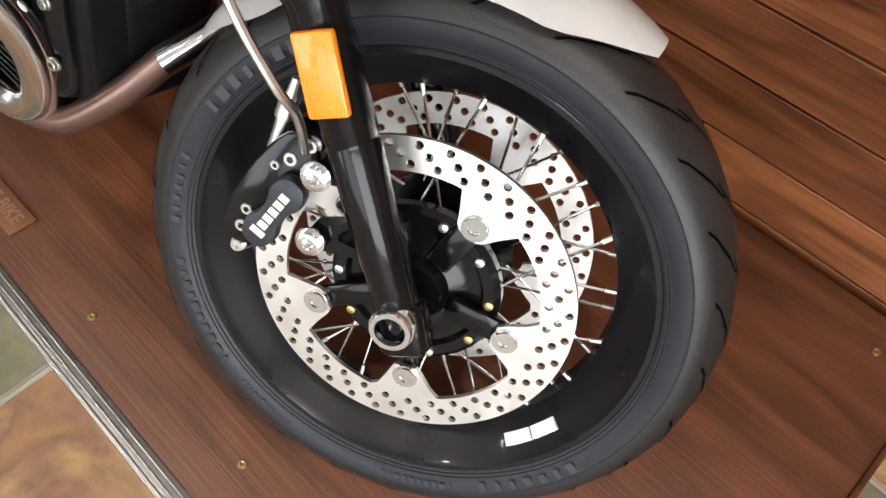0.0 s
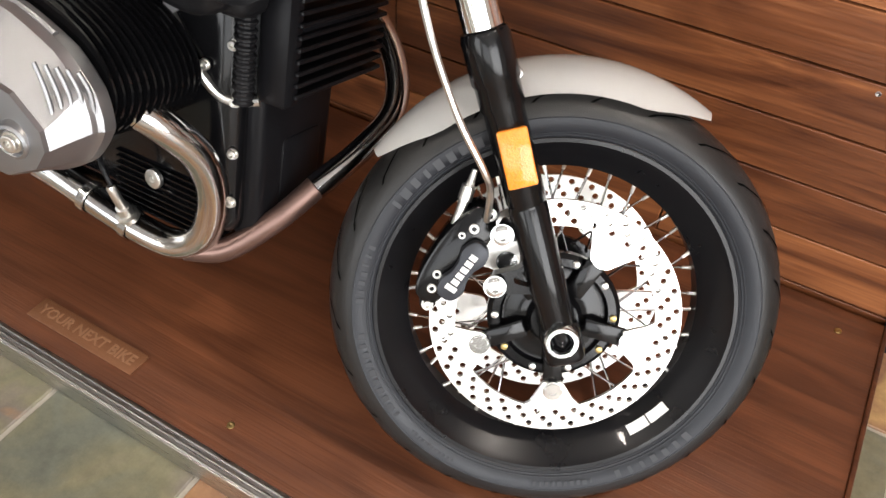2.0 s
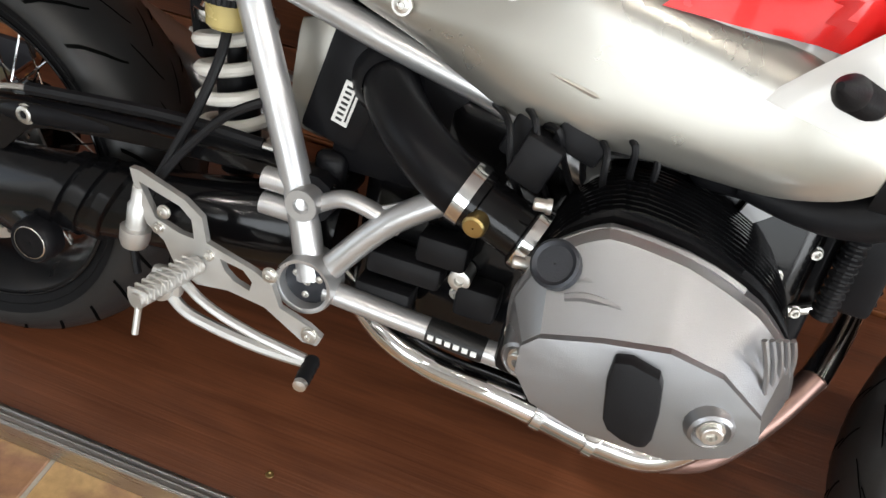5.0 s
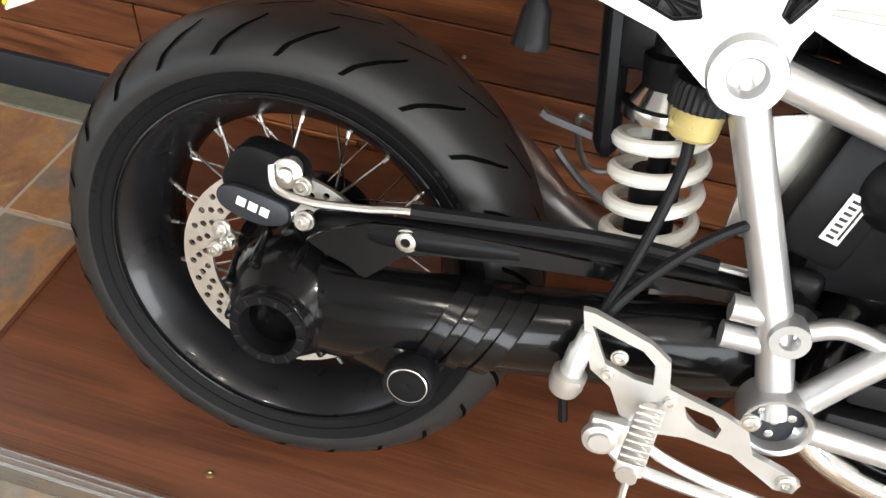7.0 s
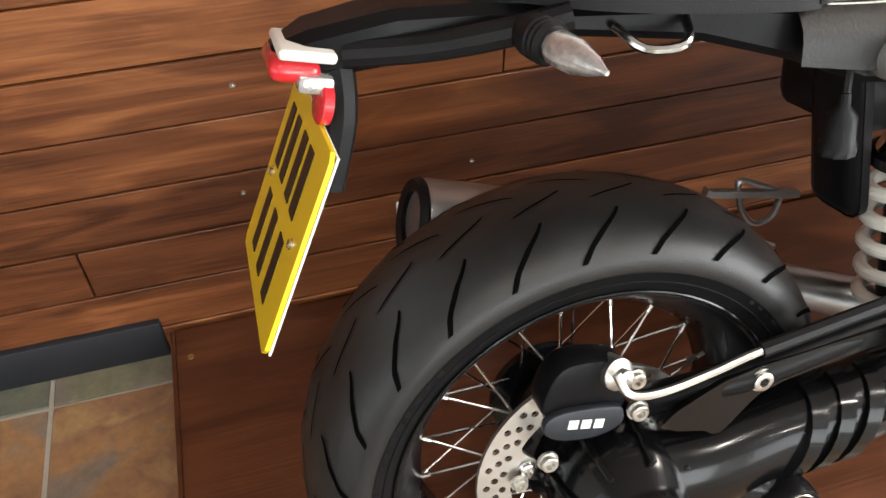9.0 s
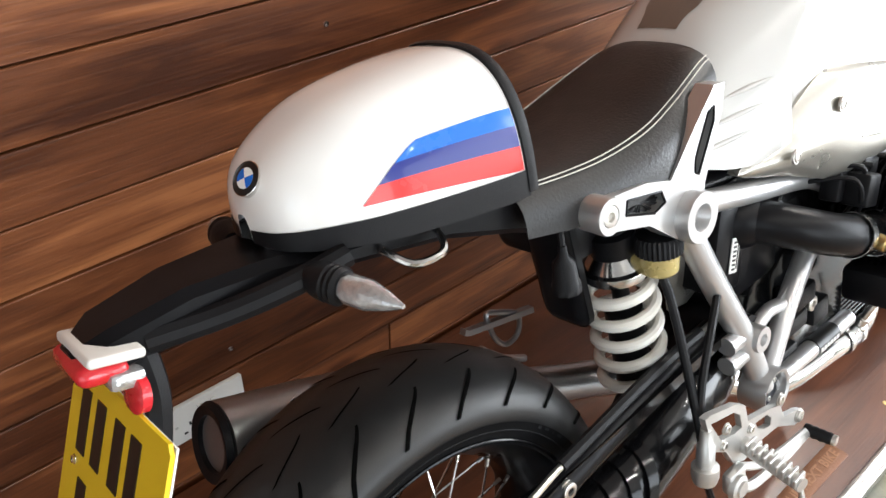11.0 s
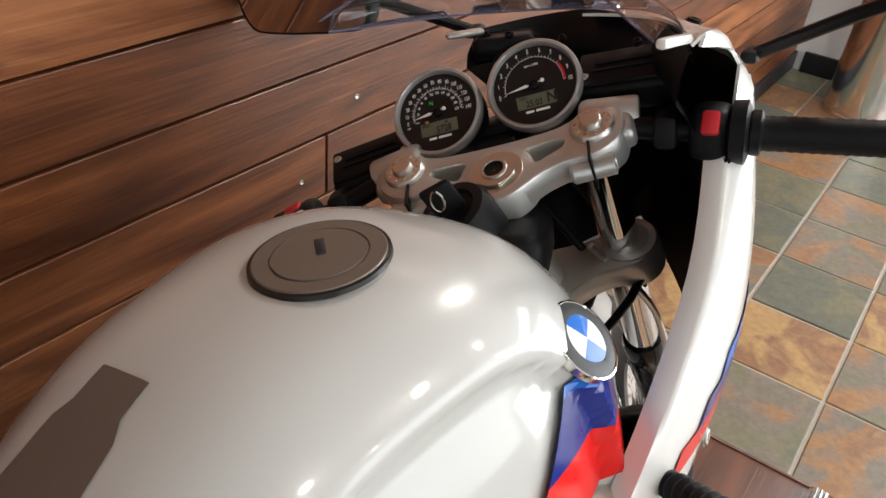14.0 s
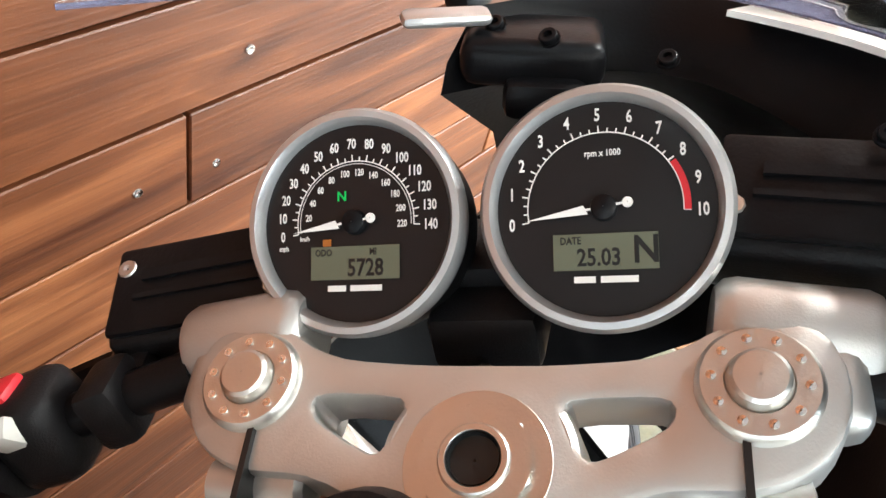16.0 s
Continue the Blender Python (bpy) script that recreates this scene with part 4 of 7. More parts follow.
for k in (0, 1):
    bm = B()
    o = V(0.79 - 0.012 * k, -0.185, 0.675 - 0.024 * k)
    tube(bm, spl([o + V(-0.045, 0.004, 0.008), o + V(-0.02, 0.003, 0.004), o + V(0.0, 0.002, 0), o + V(0.03, 0.003, -0.006), o + V(0.055, 0.005, -0.012)], 1), [0.0008, 0.003, 0.0045, 0.003, 0.0008], 8)
    P("cover_rib", bm, INTAKE, intake)
bm = B()
tube(bm, spl([(1.01, -0.15, 0.725), (1.058, -0.165, 0.695), (1.07, -0.17, 0.65), (1.05, -0.165, 0.61), (1.0, -0.155, 0.592), (0.93, -0.145, 0.592)], 5), [0.01 + 0.017 * math.sin(math.pi * k / 25) for k in range(26)], 12)
lathe(bm, (1.05, -0.15, 0.655), V(0.9, -0.35, -0.15), [(0.0, 0.055), (0.04, 0.05), (0.05, 0.046), (0.046, 0.04), (0.0, 0.036)], 28, caps=True)
box(bm, (0.98, -0.12, 0.6), (0.2, 0.06, 0.05), bev=0.02, seg=4)
P("intake_duct", bm, PLASTIC, intake, "black plastic air duct")

# seat
bm = B()
rows = []
SK = [(0.13, 0.795, 0.098, 0.76), (0.2, 0.79, 0.108, 0.748), (0.27, 0.79, 0.116, 0.742), (0.34, 0.799, 0.12, 0.746), (0.4, 0.816, 0.116, 0.756), (0.45, 0.832, 0.108, 0.766), (0.49, 0.842, 0.1, 0.775), (0.525, 0.84, 0.092, 0.785), (0.545, 0.83, 0.082, 0.79)]
for p in spl([(a, b, c) for a, b, c, d in SK], 4):
    d = interp([(a, dd) for a, b, c, dd in SK], p.x)
    row = []
    for q in range(21):
        a = math.pi * q / 20
        ca, sa = math.cos(a), math.sin(a)
        row.append(V(p.x, -1.06 * p.z * math.copysign(abs(ca) ** 0.72, ca), d - 0.022 + (p.y - d + 0.026) * abs(sa) ** 0.62))
    rows.append(row)
rings(bm, rows, closed=False)
rings(bm, [rows[-1], [V(0.55, p.y * 0.5, 0.5 * (p.z + 0.8)) for p in rows[-1]]], closed=False)
seat = P("seat", bm, LEATHER, label="black leather solo seat with pale double stitching", sharp=60)
for s in (4.6, 5.1, 14.9, 15.4):
    bm = B()
    line = []
    for r in rows[2:-3]:
        i = int(s)
        line.append(r[i].lerp(r[i + 1], s - i) + V(0, 0, 0.0012))
    tube(bm, line, 0.0009, 5)
    P("stitching", bm, STITCH, seat, "pale thread stitching")

# tail cowl
bm = B()
TK = [(-0.122, 0.848, 0.01, 0.826), (-0.117, 0.87, 0.034, 0.823), (-0.102, 0.892, 0.058, 0.82), (-0.066, 0.914, 0.08, 0.814), (-0.02, 0.93, 0.094, 0.807), (0.05, 0.938, 0.102, 0.798), (0.115, 0.938, 0.106, 0.791), (0.138, 0.934, 0.106, 0.79)]


def cowl(x, q, off=0.0):
    zt, w, zb = (interp([(k[0], k[i]) for k in TK], x) for i in (1, 2, 3))
    a = math.pi * q
    ca, sa = math.cos(a), math.sin(a)
    return V(x + off * 0.3 * (-1 if x < -0.05 else 0), -(w + off) * math.copysign(abs(ca) ** 0.7, ca), zb + (zt + off - zb) * abs(sa) ** 0.75)


xs = [-0.122 + 0.26 * (k / 34) ** 1.35 for k in range(35)]
rings(bm, [[cowl(x, q / 36) for q in range(37)] for x in xs], closed=False)
tail = P("tail_cowl", bm, WHITE, label="white seat cowl with blue and red stripes", sharp=60)
for k, mt in enumerate((BLUE1, BLUE2, RED)):
    rows = []
    for i in range(15):
        u = i / 14
        row = []
        for j in range(5):
            f = (k + j / 4) / 3
            x0 = 0.02 - 0.068 * f**0.8
            row.append(cowl(x0 + (0.134 - x0) * u, 0.17 - 0.14 * f + 0.03 * (1 - u) * f, 0.0012))
        rows.append(row)
    P("stripe", rings(B(), rows, closed=False), mt, tail, ("light blue", "dark blue", "red")[k] + " painted stripe")
roundel(tail, V(-0.111, -0.012, 0.88), V(-0.75, -0.2, 0.6).normalized(), 0.0165)
bm = B()
rings(bm, [[cowl(x, q / 36, o) for q in range(37)] for x, o in ((0.135, -0.012), (0.1365, 0.003), (0.142, 0.0045), (0.15, 0.002), (0.154, -0.02), (0.15, -0.05))], closed=False)
rings(bm, [[cowl(x, q, o) + V(0, 0, dz) for x in xs] for q, o, dz in ((0.02, 0.0015, 0.006), (0.0, 0.002, 0.001), (0.0, 0.002, -0.004), (0.0, -0.03, -0.005))], closed=False)
rings(bm, [[cowl(x, q, o) + V(0, 0, dz) for x in xs] for q, o, dz in ((0.98, 0.0015, 0.006), (1.0, 0.002, 0.001), (1.0, 0.002, -0.004), (1.0, -0.03, -0.005))], closed=False)
P("cowl_edge", bm, PLASTIC, tail, "black rubbery cowl rim", sharp=60)

# undertail, number plate, lamps
bm = B()
rows = []
for x, zt, zb, w in ((-0.3, 0.8, 0.775, 0.02), (-0.27, 0.812, 0.772, 0.035), (-0.2, 0.82, 0.775, 0.042), (-0.13, 0.816, 0.78, 0.05), (-0.06, 0.808, 0.782, 0.066), (0.05, 0.798, 0.765, 0.078), (0.14, 0.785, 0.735, 0.085), (0.22, 0.775, 0.7, 0.08), (0.3, 0.76, 0.68, 0.06)):
    rows.append([V(x, y, z) for y, z in ((-w, zb + 0.008), (-w, zt - 0.008), (-w + 0.01, zt), (w - 0.01, zt), (w, zt - 0.008), (w, zb + 0.008), (w - 0.01, zb), (-w + 0.01, zb))])
rings(bm, rows)
P("undertail", bm, SATIN, label="black undertail moulding")
bm = B()
tube(bm, spl([(-0.245, -0.03, 0.79), (-0.18, -0.05, 0.79), (-0.12, -0.07, 0.797), (-0.07, -0.08, 0.805)], 5), 0.012, 10)
tube(bm, spl([(-0.25, -0.02, 0.79), (-0.254, -0.03, 0.74), (-0.275, -0.035, 0.68)], 4), 0.014, 8)
carrier = P("plate_carrier", bm, PLASTIC, label="black tubular number plate carrier")
bm = B()
tube(bm, spl([(-0.03, -0.075, 0.79), (-0.015, -0.1, 0.775), (0.02, -0.103, 0.775), (0.03, -0.08, 0.79)], 4), 0.004, 8)
P("helmet_hook", bm, STEEL, carrier, "bent steel luggage hook")
TL = Matrix.Rotation(radians(14), 3, "Y")
# white top has the glare of strong light built into its colour
lamp_t = P("tail_lamp", box(B(), (-0.275, -0.012, 0.797), (0.046, 0.08, 0.009), TL, 0.0035, 3), WHITEPL, label="small tail lamp with a glare-white top and a red lens")
P("red_lens", box(B(), (-0.286, -0.006, 0.784), (0.042, 0.074, 0.02), TL, 0.009, 3), REDLENS, lamp_t, "red lens")
P("plate_light_lens", box(B(), (-0.272, -0.022, 0.772), (0.03, 0.05, 0.016), TL, 0.005, 2), LENS, lamp_t, "clear lens")
PM = Matrix.Translation((-0.313, 0.0, 0.655)) @ Matrix.Rotation(radians(27), 4, "Y") @ Matrix.Rotation(radians(-90), 4, "Z")
bm = B()
slab(bm, curve2([(-0.11, -0.085), (-0.11, 0.085), (-0.103, 0.092), (0.103, 0.092), (0.11, 0.085), (0.11, -0.085), (0.103, -0.092), (-0.103, -0.092)], 1), 0.004, m=PM)
plate = P("number_plate", bm, PLATEY, label="yellow rear number plate with black bars")
P("plate_back", slab(B(), [(-0.109, -0.09), (-0.109, 0.09), (0.109, 0.09), (0.109, -0.09)], 0.002, m=PM @ Matrix.Translation((0, 0.003, 0))), PALE, plate, "white back of the plate")
for row, cols in ((0.042, (-0.07, -0.032, 0.012, 0.048)), (-0.042, (-0.055, -0.005, 0.045))):
    for cx in cols:
        P("plate_bar", box(B(), PM @ V(cx, -0.0045, row), (0.022, 0.001, 0.062), PM.to_3x3()), INK, plate, "black bar")
for cx, cz in ((-0.08, 0.0), (0.08, 0.0)):
    bm = B()
    bolt(bm, PM @ V(cx, -0.004, cz), PM.to_3x3() @ V(0, -1, 0), 0.004, 0.003)
    P("plate_screw", bm, STEEL, plate)
P("plate_reflector", lathe(B(), (-0.268, -0.04, 0.755), V(-0.9, -0.1, 0.3), [(-0.004, 0.017), (0.004, 0.017), (0.006, 0.014), (0.006, 0.001)], 24), REDLENS, plate, "round red reflector")
for s in (-1, 1):
    a, b = V(-0.105, s * 0.085, 0.797), V(-0.085, s * 0.165, 0.787)
    d = (b - a).normalized()
    sig = P("indicator", lathe(B(), a, d, [(-0.02, 0.009), (0.0, 0.017), (0.012, 0.018), (0.014, 0.0165), (0.018, 0.018), (0.02, 0.0165), (0.024, 0.018), (0.028, 0.015)], 18, caps=True), PLASTIC, label="clear rear indicator on a black rubber stalk")
    bm = lathe(B(), a, d, [(0.026, 0.011), (0.034, 0.014), (0.055, 0.0135), (0.075, 0.008), (0.09, 0.002)], 18, caps=True)
    P("indicator_lens", bm, LENS, sig, "clear lens")

# ---- frame ----
def frame_tube(name, pts, r, mt=SILVER, label="", k=6, parent=bike, n=14):
    return P(name, tube(B(), spl(pts, k) if len(pts) > 2 else pts, r, n), mt, parent, label)


NODE, MID, PIV, LUG = V(0.381, -0.112, 0.669), V(0.484, -0.14, 0.437), V(0.514, -0.15, 0.342), V(0.219, -0.124, 0.735)
sub = frame_tube("frame_upright", [NODE, (0.425, -0.122, 0.57), MID, PIV], 0.0185, label="silver painted tubular rear frame")
frame_tube("frame_upper_tube", [NODE + V(0.02, 0, 0.0), (0.55, -0.115, 0.632), (0.7, -0.115, 0.596), (0.79, -0.115, 0.55)], 0.0165)
frame_tube("frame_cross_tube", [PIV + V(0.02, 0, 0.02), (0.6, -0.145, 0.445), (0.69, -0.135, 0.51)], 0.0155)
frame_tube("frame_strut", [MID + V(0.02, 0, -0.005), (0.545, -0.142, 0.452), (0.61, -0.142, 0.437)], 0.0105)
frame_tube("frame_lower_tube", [PIV + V(0.02, 0, -0.01), (0.65, -0.15, 0.325), (0.79, -0.15, 0.318)], 0.0145)
P("tube_label", tube(B(), [(0.665, -0.15, 0.3248), (0.7, -0.15, 0.3228), (0.735, -0.15, 0.3208)], 0.0156, 16), INK, sub, "black label wrapped round the tube")
for k in range(6):
    P("label_bar", box(B(), (0.672 + 0.0105 * k, -0.1656, 0.3245 - 0.0006 * k), (0.007, 0.0012, 0.007), bev=0.0003, seg=1), PALE, sub)
P("frame_gusset", slab(B(), [(0.57, 0.449), (0.612, 0.434), (0.648, 0.482), (0.64, 0.488), (0.617, 0.475)], 0.005, m=Matrix.Translation((0, -0.138, 0))), SILVER, sub)
frame_tube("frame_front_tube", [(0.79, -0.1, 0.63), (0.93, -0.1, 0.63), (1.06, -0.06, 0.69), (1.1, -0.03, 0.74)], 0.019)
for s in (-1, 1):
    frame_tube("frame_left_tube" if s > 0 else "frame_rail", [(0.3, s * 0.07, 0.69), (0.5, s * 0.08, 0.66), (0.8, s * 0.08, 0.66), (1.08, s * 0.04, 0.8)], 0.016, SATIN)


def ring_boss(name, c, r, ri, h, mt, parent=bike, label="", d=(0, -1, 0)):
    prof = [(-h, r * 0.96), (h * 0.8, r), (h, r * 0.95), (h, ri * 1.12), (h * 0.9, ri), (-h * 0.6, ri * 0.95), (-h * 0.6, 0.001)]
    ob = P(name, lathe(B(), c, d, prof, 28), mt, parent, label)
    # black disc inside the silver hole stands for the shade in it
    P("bore", lathe(B(), c, d, [(-h * 0.5, ri * 0.97), (-h * 0.49, 0.001)], 20), INK, ob)
    return ob


ring_boss("frame_node", NODE + V(0, -0.006, 0), 0.034, 0.016, 0.03, SILVER, bike)
ring_boss("lug_boss", LUG + V(0, 0.0, 0), 0.022, 0.012, 0.018, SILVER, bike)
bm = B()
bolt(bm, LUG + V(0, -0.012, 0), (0, -1, 0), 0.012, 0.006)
P("seat_bolt", bm, NICKEL, sub)
ring_boss("mid_boss", MID + V(0.012, -0.004, 0.0), 0.02, 0.0085, 0.02, SILVER, bike)
ring_boss("pivot_ring", PIV + V(0, -0.004, 0), 0.037, 0.03, 0.022, SILVER, bike)
P("pivot_cap", lathe(B(), PIV + V(0, -0.006, 0), (0, -1, 0), [(0, 0.03), (0.004, 0.029), (0.006, 0.024), (0.006, 0.001)], 28), DARKGREY, sub, "dark bearing cover with screws")
for k in range(4):
    bm = B()
    a = 2 * math.pi * k / 3 + 0.5
    r = 0.017 if k < 3 else 0
    bolt(bm, PIV + V(r * math.cos(a), -0.011, r * math.sin(a)), (0, -1, 0), 0.0045, 0.003)
    P("pivot_screw", bm, NICKEL, sub)
for dz in (0.01, -0.022):
    bm = B()
    rod(bm, MID + V(-0.045, 0.0, dz), MID + V(-0.0, 0, dz), 0.014)
    P("clamp_lug", bm, SILVER, sub)
bm = B()
box(bm, MID + V(0.02, 0.035, 0.025), (0.04, 0.02, 0.05), bev=0.012, seg=3)
rod(bm, MID + V(0.012, 0.0, 0.0), MID + V(0.012, 0.1, 0), 0.03)
P("swingarm_bush", bm, SATIN, sub)
# seat arms: cast triangles with mesh inserts
bm = B()
A1 = [(0.2, 0.735), (0.21, 0.752), (0.3, 0.742), (0.345, 0.728), (0.4, 0.78), (0.44, 0.815), (0.462, 0.812), (0.455, 0.78), (0.415, 0.7), (0.408, 0.655), (0.38, 0.636), (0.35, 0.65), (0.3, 0.688), (0.22, 0.712)]
H1 = [(0.262, 0.735), (0.325, 0.722), (0.332, 0.706), (0.31, 0.7), (0.258, 0.718)]
H2 = [(0.425, 0.786), (0.438, 0.79), (0.437, 0.772), (0.402, 0.715), (0.394, 0.72), (0.396, 0.738)]
slab(bm, A1, 0.026, [H1, H2], 0, Matrix.Translation((0, -0.104, 0)))
arm = P("seat_arm", bm, SILVER, label="cast silver seat arm with mesh inserts")
for H in (H1, H2):
    bm = B()
    slab(bm, H, 0.004, m=Matrix.Translation((0, -0.114, 0)))
    P("mesh_insert", bm, MESHBLK, arm, "black mesh insert")
    bm = B()
    x0, x1, z0, z1 = min(p[0] for p in H), max(p[0] for p in H), min(p[1] for p in H), max(p[1] for p in H)
    k = 0
    z = z0
    cx, cz = sum(p[0] for p in H) / len(H), sum(p[1] for p in H) / len(H)
    for p, q in zip(H, H[1:] + H[:1]):
        tube(bm, [(p[0], -0.13, p[1]), (q[0], -0.13, q[1])], 0.0015, 5)
        for f in (0.3, 0.7):
            px, pz = p[0] + (q[0] - p[0]) * f, p[1] + (q[1] - p[1]) * f
            tube(bm, [(px, -0.12, pz), (2 * cx - px, -0.12, 2 * cz - pz)], 0.0012, 5)
    P("grille", bm, SATIN, arm)
# airbox and intake pipe
bm = B()
box(bm, (0.51, -0.07, 0.56), (0.075, 0.075, 0.13), Matrix.Rotation(radians(14), 3, "Y"), 0.008)
box(bm, (0.58, -0.02, 0.56), (0.17, 0.17, 0.2), bev=0.02)
air = P("airbox", bm, SATIN, label="black plastic airbox")
bm = B()
slab(bm, curve2([(0.425, 0.5), (0.428, 0.6), (0.44, 0.618), (0.5, 0.618), (0.5, 0.49), (0.435, 0.485)], 2), 0.006, m=Matrix.Translation((0, -0.055, 0)), bev=0.0015)
P("side_panel", bm, INTAKE, air, "pale silver panel behind the airbox")
bm = B()
tagm = Matrix.Translation((0.514, -0.1095, 0.548)) @ Matrix.Rotation(radians(14), 4, "Y")
box(bm, tagm @ V(0, 0, 0), (0.02, 0.002, 0.052), tagm.to_3x3(), 0.0006)
stick = P("sticker", bm, PALE, air, "white security sticker with black bars")
bm = B()
[box(bm, tagm @ V(-0.002, -0.0012, -0.02 + 0.0066 * k), (0.008, 0.001, 0.0028), tagm.to_3x3()) for k in range(7)]
box(bm, tagm @ V(0.006, -0.0012, 0), (0.002, 0.001, 0.04), tagm.to_3x3())
P("sticker_bars", bm, INK, stick)
frame_tube("intake_pipe", [(0.555, -0.085, 0.585), (0.57, -0.125, 0.58), (0.605, -0.165, 0.562), (0.65, -0.188, 0.54), (0.69, -0.195, 0.524)], 0.031, SATIN, "black rubber intake elbow", 8, n=24)
P("intake_collar", lathe(B(), (0.56, -0.1, 0.583), V(0.3, -0.95, -0.05), [(-0.01, 0.046), (0.0, 0.044), (0.012, 0.038), (0.02, 0.032)], 28), SATIN)
TBD = V(0.94, -0.06, -0.33).normalized()
P("hose_clamp", lathe(B(), (0.685, -0.195, 0.526), TBD, [(-0.007, 0.033), (-0.007, 0.0345), (0.007, 0.0345), (0.007, 0.033)], 28), STEEL, label="steel hose clamp")
tb = P("throttle_body", lathe(B(), (0.69, -0.195, 0.524), TBD, [(0, 0.032), (0.01, 0.032), (0.012, 0.029), (0.06, 0.029), (0.062, 0.033), (0.075, 0.033)], 28, caps=True), BLACK, label="black throttle body")
P("hose_clamp", lathe(B(), V(0.69, -0.195, 0.524) + TBD * 0.07, TBD, [(-0.006, 0.034), (-0.006, 0.036), (0.006, 0.036), (0.006, 0.034)], 28), STEEL, tb)
P("throttle_bolt", lathe(B(), (0.705, -0.222, 0.515), V(-0.1, -0.95, -0.2), [(0, 0.012), (0.014, 0.012), (0.016, 0.01), (0.016, 0.001)], 16), BRASS, tb)
for x, y, z, sx, sy, sz in ((0.74, -0.18, 0.575, 0.04, 0.04, 0.05), (0.775, -0.16, 0.6, 0.05, 0.04, 0.03), (0.72, -0.15, 0.59, 0.03, 0.03, 0.06)):
    P("injector_block", box(B(), (x, y, z), (sx, sy, sz), Matrix.Rotation(0.3, 3, "Y"), 0.005), PLASTIC, tb)
rr = random.Random(3)
for k in range(7):
    a = V(0.68 + 0.025 * k, -0.13 - 0.01 * (k % 3), 0.6 + 0.012 * (k % 2))
    b = V(0.72 + 0.022 * k, -0.19 + 0.012 * (k % 4), 0.56 + 0.008 * (k % 3))
    frame_tube("cable", [a, a.lerp(b, 0.4) + V(0.01, -0.03, 0.02), b, b + V(0.02, 0.03, -0.05)], 0.0036, PLASTIC, k=5, n=7)

# ---- engine ----
bm = B()
box(bm, (0.83, 0.0, 0.43), (0.42, 0.22, 0.34), bev=0.03, seg=3)
eng = P("engine_block", bm, BLACK, label="black boxer engine crankcase")
P("gearbox", box(B(), (0.64, 0.0, 0.40), (0.2, 0.2, 0.24), bev=0.03, seg=3), BLACK, eng)
P("sump", box(B(), (0.86, 0.0, 0.27), (0.3, 0.2, 0.08), bev=0.02, seg=3), BLACK, eng)
bm = B()
box(bm, (1.035, 0.0, 0.42), (0.05, 0.16, 0.33), bev=0.014, seg=3)
box(bm, (1.045, 0.01, 0.34), (0.04, 0.09, 0.12), bev=0.012)
P("front_cover", bm, SATIN, eng, "black front engine cover")
for x, y, z in ((1.03, -0.1, 0.53), (1.035, -0.1, 0.46), (1.035, -0.1, 0.39), (1.035, -0.1, 0.32), (0.98, -0.115, 0.36), (1.0, -0.115, 0.5), (0.7, -0.112, 0.47), (0.68, -0.112, 0.36)):
    bm = B()
    bolt(bm, (x, y, z), (0.2, -1, 0), 0.006, 0.007)
    P("case_bolt", bm, NICKEL, eng)
for k in range(9):
    bm = B()
    box(bm, (0.93, -0.03, 0.255 + 0.0095 * k), (0.17, 0.17, 0.0035), bev=0.001, seg=1)
    P("sump_fin", bm, BLACK, eng)
P("drain_plug", lathe(B(), (0.922, -0.118, 0.318), (0, -1, 0), [(0, 0.0135), (0.006, 0.0135), (0.007, 0.011), (0.007, 0.005), (0.003, 0.004)], 20, caps=True), NICKEL, eng)
P("side_plug", lathe(B(), (0.686, -0.112, 0.394), (0, -1, 0), [(0, 0.013), (0.03, 0.013), (0.031, 0.011), (0.031, 0.006), (0.026, 0.005)], 20, caps=True), NICKEL, eng)
for x, z, sx, sz in ((0.66, 0.42, 0.06, 0.035), (0.62, 0.385, 0.09, 0.03), (0.71, 0.37, 0.05, 0.04), (0.6, 0.34, 0.07, 0.03)):
    P("gearbox_fitting", box(B(), (x, -0.125, z), (sx, 0.04, sz), bev=0.006), PLASTIC, eng)
# right cylinder: cooling fins and rocker cover
CYL = [(0.76, 0.485), (0.782, 0.538), (0.825, 0.57), (0.895, 0.565), (0.962, 0.54), (1.0, 0.505), (1.012, 0.465), (0.985, 0.42), (0.93, 0.39), (0.84, 0.385), (0.785, 0.41), (0.763, 0.445)]
cyl = P("cylinder", lathe(B(), (0.885, -0.1, 0.49), (0, -1, 0), [(0, 0.085), (0.15, 0.085)], 28, caps=True), BLACK, label="finned black cylinder")
cc = (0.885, 0.49)
for k in range(13):
    y = -0.125 - 0.0105 * k
    s = 0.97 - 0.006 * abs(k - 6)
    bm = B()
    slab(bm, curve2([(cc[0] + (x - cc[0]) * s, cc[1] + (z - cc[1]) * s + 0.016) for x, z in CYL], 3), 0.003, m=Matrix.Translation((0, y, 0)))
    P("fin", bm, BLACK, cyl)
bm = B()
c1 = [(p[0] * 0.55 + q[0] * 0.45, p[1] * 0.55 + q[1] * 0.45) for p, q in zip(curve2(CYL, 5), [(CYL[i][0] + (CYL[(i + 1) % 12][0] - CYL[i][0]) * k / 5, CYL[i][1] + (CYL[(i + 1) % 12][1] - CYL[i][1]) * k / 5) for i in range(12) for k in range(5)])]
cc = (0.885, 0.475)


def ringy(s, y, dx=0.0, dz=0.0, kz=1.0):
    return [V(cc[0] + dx + (x - cc[0]) * s, y, cc[1] + dz + (z - cc[1]) * s * kz) for x, z in c1]


